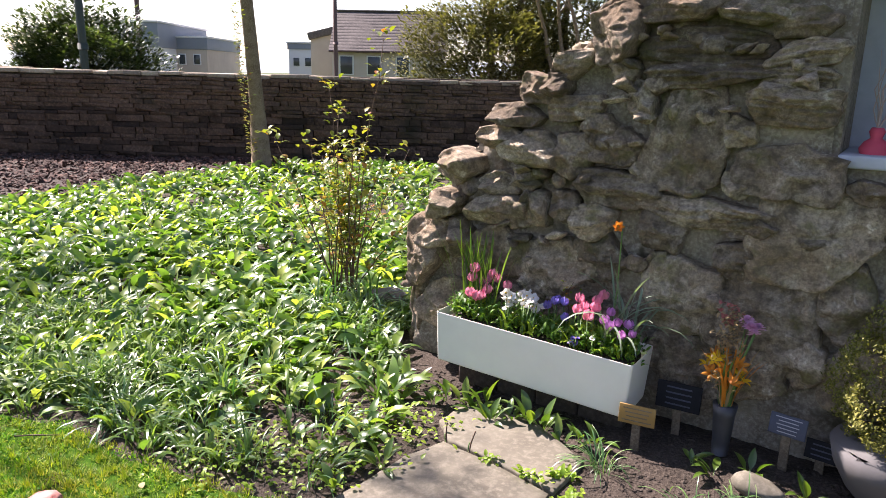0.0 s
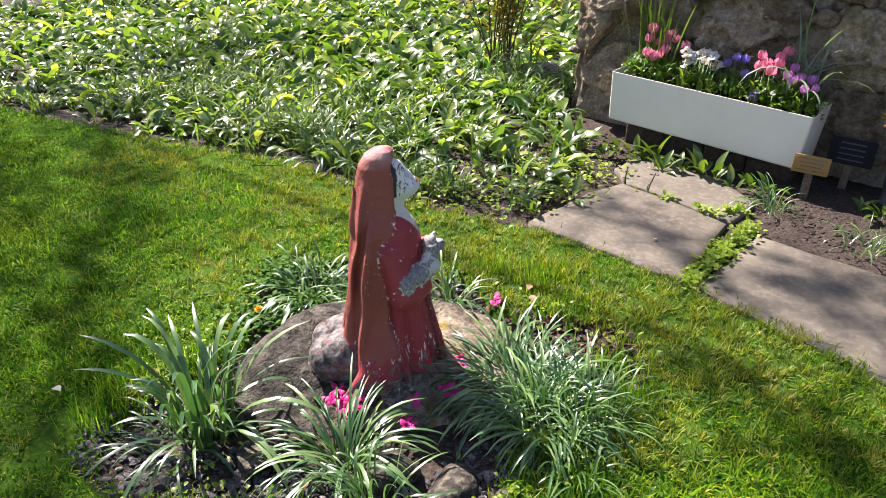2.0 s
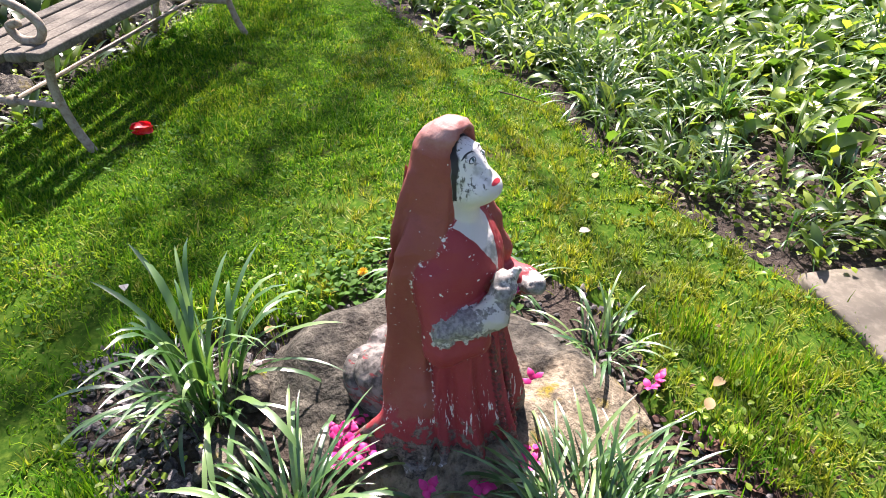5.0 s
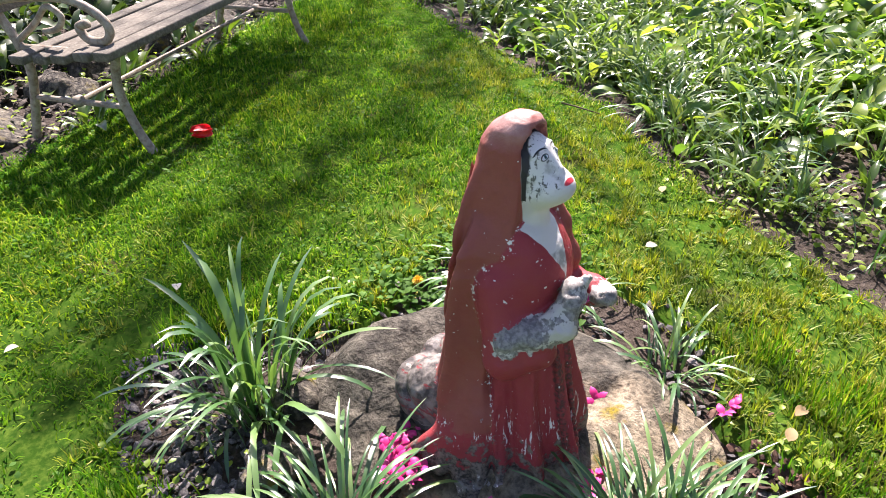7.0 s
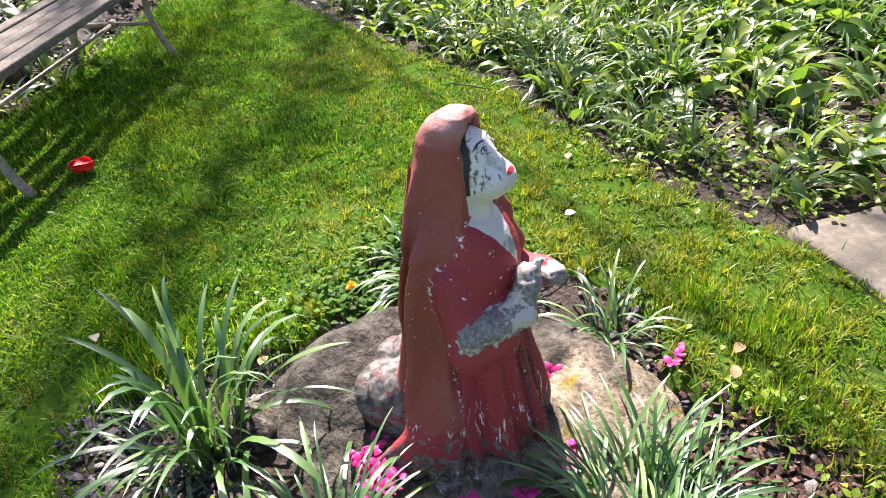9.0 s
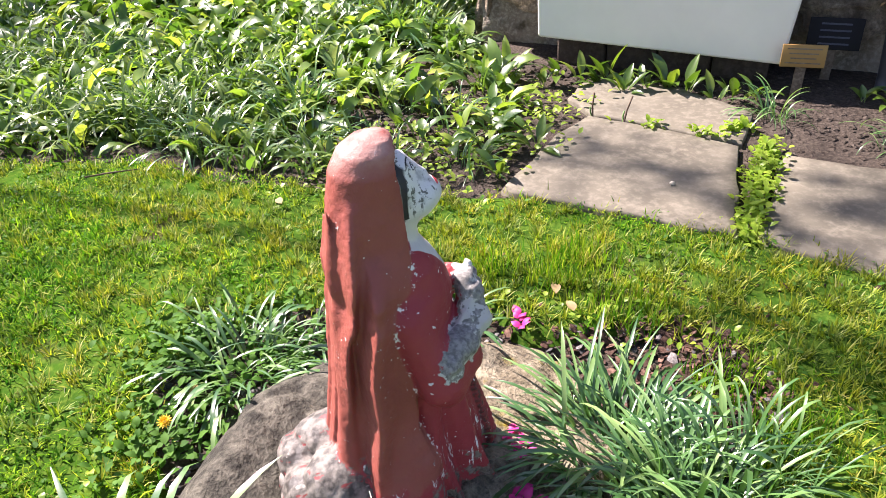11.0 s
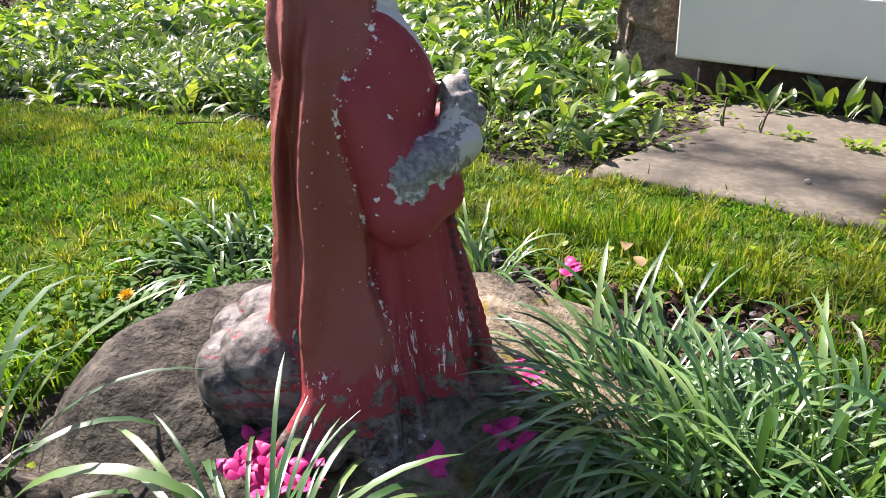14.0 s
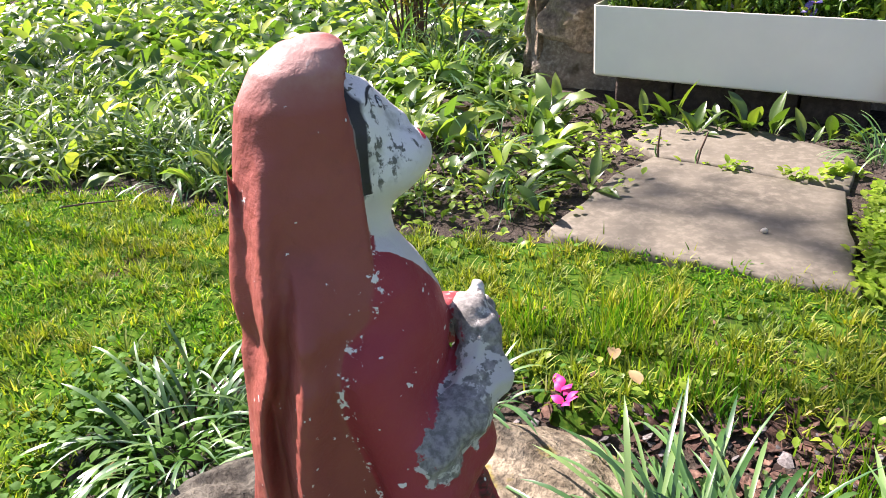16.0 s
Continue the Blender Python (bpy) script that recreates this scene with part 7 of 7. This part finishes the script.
# ---- trees ----
def limb(p, d, length, r0, depth, out, tips_):
    """A limb and its branches, as bent tubes; each keeps its own run of points."""
    q, n = [p], 6
    d = d.normalized()
    for i in range(n):
        d = (d + Vector((R.gauss(0, 0.12), R.gauss(0, 0.12), R.gauss(0.03, 0.08)))).normalized()
        q.append(q[-1] + d * length / n)
        if depth > 0 and i > 1 and R.random() < 0.75:
            side = (d + Vector((R.gauss(0, 0.7), R.gauss(0, 0.7), R.gauss(0.1, 0.4)))).normalized()
            limb(q[-1], side, length * R.uniform(0.4, 0.65), r0 * 0.5 * (1 - i / n * 0.5), depth - 1, out, tips_)
    out.append(tube(q, np.linspace(r0, r0 * 0.35, n + 1), 7 if depth else 5, False))
    if depth < 2:
        tips_.extend(q[2:])


def tree(at, lean, height, r0, limbs, depth, label, leaf_n, leaf, spread, crown_at=0.45, flare=1.0):
    t = thing("tree", pose(*at), label, "tree")
    n = 12
    q = [Vector((lean[0] * s, lean[1] * s, height * s)) + Vector((0.06 * math.sin(5 * s), 0.05 * math.sin(4 * s + 1), 0)) for s in np.linspace(0, 1, n)]
    q[0].z -= 0.1
    part("trunk", solid("trunk", *tube(q, [r0 * (1 - 0.75 * s) + 0.5 * r0 * flare * math.exp(-s * 22) for s in np.linspace(0, 1, n)], 14), M_BARK), None, t)
    tubes, ends = [], []
    for i in range(limbs):
        s = crown_at + (1 - crown_at) * (i + 0.5) / limbs
        a = i * 2.4 + R.uniform(-0.4, 0.4)
        base = Vector((lean[0] * s, lean[1] * s, height * s))
        limb(base, Vector((math.cos(a), math.sin(a), R.uniform(0.3, 0.9))), spread * (1.25 - s) * R.uniform(0.8, 1.2), r0 * 0.4 * (1.2 - s), depth, tubes, ends)
    part("limbs", solid("limbs", *merge(*tubes), M_BARK), None, t)
    if leaf_n:
        e = np.array([tuple(p) for p in ends])
        p = e[G.integers(0, len(e), leaf_n)] + G.normal(0, 0.16, (leaf_n, 3))
        part("crown", mesh_of("crown", *leaves(p, G.uniform(0, 6.28, leaf_n), leaf * G.uniform(0.7, 1.3, leaf_n), leaf * 0.55, G.uniform(0.3, 1.6, leaf_n), G.uniform(1.2, 2.6, leaf_n), "oval", 2, 2, 0.0), M_CROWN), None, t)
    return t


main_tree = tree((-5.58, 10.16, 0), (-0.95, 0.1, ), 10.5, 0.115, 9, 2, "slim bare-limbed garden tree with ivy on its trunk", 2500, 0.06, 4.2, 0.5)
n = 260
s = G.uniform(0.02, 0.24, n)
ia = G.normal(3.6, 0.9, n)
p = np.stack([-0.95 * s + (0.11 + G.uniform(0, 0.06, n)) * np.cos(ia), 0.1 * s + 0.12 * np.sin(ia), 10.5 * s], -1)
part("ivy", mesh_of("ivy", *leaves(p, ia, 0.06, 0.05, 0.8, 2.0, "oval", 3, 3, 0.2), M_ROSE), None, main_tree, "climbing yellow-green ivy")
# an unseen tree beyond the bench, its limbs placed to shade the lawn and the paving
TREE_AT = Vector((-9.6, 4.9, 0))
shade_tree = thing("tree", Matrix.Translation(TREE_AT), "slim unseen tree placed to shade the lawn and bench", "tree")
part("trunk", solid("trunk", *tube([(0, 0, -0.1), (0.05, 0, 1.5), (-0.05, 0.08, 3.5), (0.05, 0.1, 5.4), (0, 0.1, 6.9)], [0.15, 0.115, 0.1, 0.08, 0.03], 12), M_BARK), None, shade_tree)


def bough(*ground):
    """A limb 6.5 m up, over the places on the ground that it shades."""
    lift = 6.5
    run = [Vector((x, y, 0)) + sun_dir * (lift / sun_dir.z) - TREE_AT for x, y in ground]
    return [(0.03, 0.1, 4.9), tuple(Vector((0.03, 0.1, 5.4)).lerp(run[0], 0.5))] + [tuple(v) for v in run]


RUNS = ((bough((-3.2, 3.1), (-2.6, 2.6), (-2.1, 2.38), (-1.8, 1.95), (-1.47, 1.58), (-1.18, 1.3), (-0.92, 1.06), (-0.7, 0.88)), 850, 0.14),
        (bough((-3.5, 2.5), (-2.9, 2.0), (-2.45, 1.75), (-2.2, 1.4)), 1200, 0.26),
        (bough((-0.6, 2.9), (-0.05, 3.2), (0.45, 2.78), (0.6, 2.6)), 130, 0.10),
        (bough((0.6, 2.2), (0.82, 2.0), (1.0, 1.85), (1.4, 1.5)), 260, 0.14),
        (bough((-3.6, 3.6), (-3.4, 4.3), (-3.0, 5.1)), 700, 0.38),
        (bough((0.75, 2.95), (1.0, 2.7), (1.25, 2.45)), 240, 0.14))
for pts, count, spread in RUNS:
    run = [Vector(q) for q in pts]
    part("limb", solid("limb", *tube(run, np.linspace(0.022, 0.007, len(run)), 7), M_BARK), None, shade_tree)
    twigs, ends = [], []
    for k in range(8):
        limb(run[-2].lerp(run[-1], R.random()) if k % 2 else run[-3].lerp(run[-2], R.random()), Vector((R.gauss(0, 1), R.gauss(0, 1), R.gauss(0.2, 0.3))), R.uniform(0.5, 0.9), 0.014, 1, twigs, ends)
    part("limb", solid("limb", *merge(*twigs), M_BARK), None, shade_tree)
    line = np.array([tuple(a + (b - a) * t) for a, b in zip(run[2:-1], run[3:]) for t in np.linspace(0, 1, 9)])
    p = line[G.integers(0, len(line), count)] + G.normal(0, 1, (count, 3)) * np.array([spread, spread, 0.12])
    part("crown", mesh_of("crown", *leaves(p, G.uniform(0, 6.28, count), 0.075 * G.uniform(0.7, 1.3, count), 0.045, G.uniform(0.3, 1.6, count), G.uniform(1.2, 2.6, count), "oval", 2, 2, 0.0), M_CROWN), None, shade_tree)


def crown_cloud(c, r, n, leaf, lump, seed):
    """Leaves strewn through a lumpy cloud, denser at its skin."""
    d = G.normal(0, 1, (n, 3))
    d /= np.linalg.norm(d, axis=1)[:, None]
    k = np.array([1 + lump * noise.noise(Vector(v) * 2.1 + Vector((seed, 0, 0))) + lump * 0.6 * noise.noise(Vector(v) * 5 + Vector((0, seed, 0))) for v in d])
    p = d * (G.uniform(0.25, 1, n) ** 0.4 * k)[:, None] * np.array(r) + np.array(c)
    return leaves(p, np.arctan2(d[:, 1], d[:, 0]) + G.normal(0, 0.8, n), leaf * G.uniform(0.7, 1.3, n), leaf * 0.5, G.uniform(0.3, 1.4, n), G.uniform(1.0, 2.4, n), "oval", 2, 2, 0.0)


M_LAUREL = mat_leaf("laurel_leaf", [(0, (0.04, 0.075, 0.02)), (0.7, (0.08, 0.12, 0.035)), (1, (0.16, 0.19, 0.07))], 0.35, 0.25, 0.6)
M_HEDGE = mat_leaf("hedge_leaf", [(0, (0.10, 0.105, 0.03)), (0.6, (0.19, 0.18, 0.06)), (1, (0.30, 0.28, 0.12))], 0.5, 0.25, 0.4)
sh = thing("laurel_bush", pose(-12.6, 13.4, 0), "large dark glossy evergreen bush behind the wall", "shrub")
part("trunk", solid("trunk", *tube([(0, 0, -1.5), (0.1, 0, 0.5), (0, 0.1, 1.6)], [0.14, 0.1, 0.05], 8), M_BARK), None, sh)
part("crown", mesh_of("crown", *crown_cloud((0, 0, 1.3), (1.95, 1.2, 1.45), 26000, 0.15, 0.5, 3.0), M_LAUREL), None, sh)
bu = thing("ivy_thicket", pose(-3.4, 16.6, 0), "tall olive-green ivy thicket behind the wall", "shrub")
for x in (-0.4, 0.25, 1.3):
    part("trunk", solid("trunk", *tube([(x, 0, -1.5), (x + 0.1, 0, 1.0), (x - 0.1, 0.1, 2.6), (x + 0.15, 0.1, 4.4)], [0.12, 0.1, 0.08, 0.04], 8), M_BARK), None, bu)
part("crown", mesh_of("crown", *merge(crown_cloud((-0.3, 0, 1.6), (2.2, 1.2, 1.8), 30000, 0.13, 0.55, 8.0), crown_cloud((1.4, 0.6, 2.4), (2.0, 1.2, 2.4), 24000, 0.13, 0.6, 4.0)), M_HEDGE), None, bu)
for k in range(3):
    tb, en = [], []
    limb(Vector((1.2 + 0.3 * k, -0.8, 1.6)), Vector((-0.35, -0.2, 1)), 2.4, 0.05, 2, tb, en)
    part("limb", solid("limb", *merge(*tb), M_BARK), None, bu)
    e = np.array([tuple(q) for q in en])
    m_ = 350
    part("young_leaves", mesh_of("young_leaves", *leaves(e[G.integers(0, len(e), m_)] + G.normal(0, 0.08, (m_, 3)), G.uniform(0, 6.28, m_), 0.09, 0.05, 0.5, 2, "oval", 2, 2, 0.0), M_ROSE), None, bu)

# ---- beyond the wall ----
OUT = Matrix.Translation((0.889, 0.845, 0)) @ Matrix((Vector((0.939, 0.343, 0)), Vector((-0.343, 0.939, 0)), Vector((0, 0, 1)))).transposed().to_4x4()
# local axes: x to the side, y ahead from the garden, z up
M_RENDER = mat_plain("pale_render", (0.55, 0.55, 0.54), 0.9, 0, 0.12, 0.6, 0.1)
M_CLAD = mat_plain("blue_grey_cladding", (0.17, 0.19, 0.22), 0.6, 0, 0.15, 0.5, 0.1)
M_TILE = mat_rough("roof_tile", (0.07, 0.06, 0.055), (0.11, 0.095, 0.085), (0.15, 0.13, 0.12), 1.5, 9, 0.9, 0.4, 0.02)
M_PLASTER = mat_plain("buff_render", (0.42, 0.36, 0.29), 0.9, 0, 0.2, 0.8, 0.1)
M_GLASS = mat_plain("dark_window", (0.03, 0.035, 0.04), 0.15, 0, 0.2, 2, 0.0)
M_DARKPOLE = mat_plain("dark_green_pole", (0.03, 0.045, 0.03), 0.7)
M_RUST = mat_plain("brown_pole", (0.10, 0.055, 0.045), 0.7)


def building(at, w, d, h, low, wall_mat, label, upper=None, windows=()):
    t = thing("building", OUT @ pose(*at), label, "building")
    part("wall", box(bmesh.new(), (w, d, h - low), Matrix.Translation((0, d / 2, (h + low) / 2)), 0.02), wall_mat, t)
    if upper:
        part("upper_storey", box(bmesh.new(), (w + 0.2, d + 0.2, upper), Matrix.Translation((0, d / 2, h - upper / 2 + 0.05)), 0.02), M_CLAD, t)
        part("parapet", box(bmesh.new(), (w + 0.4, d + 0.4, 0.15), Matrix.Translation((0, d / 2, h + 0.1)), 0.02), M_RENDER, t)
    for x, z, ww, hh in windows:
        win = part("window", box(bmesh.new(), (ww + 0.16, 0.12, hh + 0.16), Matrix.Translation((x, 0.0, z)), 0.02), M_RENDER, t)
        part("pane", box(bmesh.new(), (ww, 0.06, hh), Matrix.Translation((x, -0.06, z)), 0.01), M_GLASS, win)
    return t


building((-26.9, 60, 0), 6.2, 12, 5.1, -4, M_RENDER, "flat-roofed depot with grey cladding over pale walls", 2.0, [(-1.9, 2.3, 0.5, 0.7), (0.6, 2.2, 0.5, 0.7)])
building((-22.7, 64, 0), 3.2, 10, 4.1, -4, M_PLASTER, "lower flat-roofed wing with buff walls", 1.0, [(-0.6, 2.3, 0.5, 0.8), (0.7, 2.3, 0.5, 0.8)])
building((-14.6, 75, 0), 3.4, 8, 4.2, -5, M_RENDER, "small pale commercial building in the distance", 0.6, [(-0.9, 2.4, 0.6, 0.8), (0.3, 2.4, 0.6, 0.8)])
house = thing("house", OUT @ pose(-3.6, 45, 0), "terraced house with dark tiled roof and buff walls", "house")
part("wall", box(bmesh.new(), (7.0, 6, 7.2), Matrix.Translation((0, 3, -0.75)), 0.02), M_PLASTER, house)
for i in range(13):
    y, z = -0.3 + 0.25 * i, 2.8 + 0.195 * i
    part("tile_course", box(bmesh.new(), (7.3, 0.34, 0.05), Matrix.Translation((0, y, z)) @ pose(0, 0, 0, 36, 0, 0), 0.01), M_TILE, house)
part("rear_slope", box(bmesh.new(), (7.3, 4.2, 0.08), Matrix.Translation((0, 4.5, 4.1)) @ pose(0, 0, 0, -38, 0, 0), 0.01), M_TILE, house)
part("gable", solid("gable", np.array([(-3.45, 0, 2.8), (-3.45, 6, 2.8), (-3.45, 3, 5.1), (3.45, 0, 2.8), (3.45, 6, 2.8), (3.45, 3, 5.1)]), np.array([(0, 1, 2, 2), (3, 5, 4, 4), (0, 2, 5, 3), (1, 4, 5, 2)]), M_PLASTER), None, house)
part("gutter", solid("gutter", *tube([(-3.6, -0.45, 2.72), (3.6, -0.45, 2.72)], 0.06, 8), M_RUST), None, house)
for x in (-2.6, -0.9, 0.9):
    w_ = part("window", box(bmesh.new(), (0.9, 0.12, 1.2), Matrix.Translation((x, 0, 1.9)), 0.02), M_RENDER, house)
    part("pane", box(bmesh.new(), (0.74, 0.06, 1.04), Matrix.Translation((x, -0.06, 1.9)), 0.01), M_GLASS, w_)
terr = thing("house", OUT @ pose(-8.6, 52, 0), "row of buff terraced houses seen along the street", "house")
part("wall", box(bmesh.new(), (2.2, 14, 8.2), Matrix.Translation((0, 7, 0)), 0.02), M_PLASTER, terr)
part("roof", box(bmesh.new(), (2.6, 14.4, 0.5), Matrix.Translation((0, 7, 4.2)) @ pose(0, 0, 0, 0, -14, 0), 0.05), M_TILE, terr)
for k in range(4):
    part("window", box(bmesh.new(), (0.1, 0.9, 1.1), Matrix.Translation((-1.1, 2 + 3 * k, 2.2)), 0.02), M_GLASS, terr)
for (x, y, r, h), m, lab in zip(((-7.3, 14.6, 0.085, 7.0), (-8.42, 20, 0.07, 8.0), (-6.1, 40, 0.12, 9.0)), (M_DARKPOLE, M_RUST, M_RUST), ("dark green metal lamp post behind the wall", "thin brown street pole behind the wall", "brown wooden utility pole by the houses")):
    pp = thing("street_pole", OUT @ pose(x, y, -2), lab, "pole")
    part("shaft", solid("shaft", *tube([(0, 0, 0), (0, 0, h / 2), (0, 0, h)], [r, r * 0.95, r * 0.85], 10), m), None, pp)
    part("collar", solid("collar", *tube([(0, 0, h * 0.55), (0, 0, h * 0.55 + 0.12)], r * 1.25, 10), m), None, pp)
# wooded hills at the horizon, distance haze mixed into their pale colour
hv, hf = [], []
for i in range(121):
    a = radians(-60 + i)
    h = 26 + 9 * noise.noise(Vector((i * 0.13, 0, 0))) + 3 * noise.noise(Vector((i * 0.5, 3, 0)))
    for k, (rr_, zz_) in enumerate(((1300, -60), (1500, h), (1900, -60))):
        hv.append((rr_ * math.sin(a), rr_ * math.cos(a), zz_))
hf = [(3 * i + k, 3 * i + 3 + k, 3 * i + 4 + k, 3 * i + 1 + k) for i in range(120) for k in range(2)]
hills = thing("backdrop_hills", OUT, "pale hazy wooded hills on the horizon", "hills", kind="structure", data=mesh_of("backdrop_hills", np.array(hv), np.array(hf), mat_plain("haze_tinted_woodland", (0.30, 0.34, 0.36), 1.0, 0, 0.2, 0.01, 0.0)))
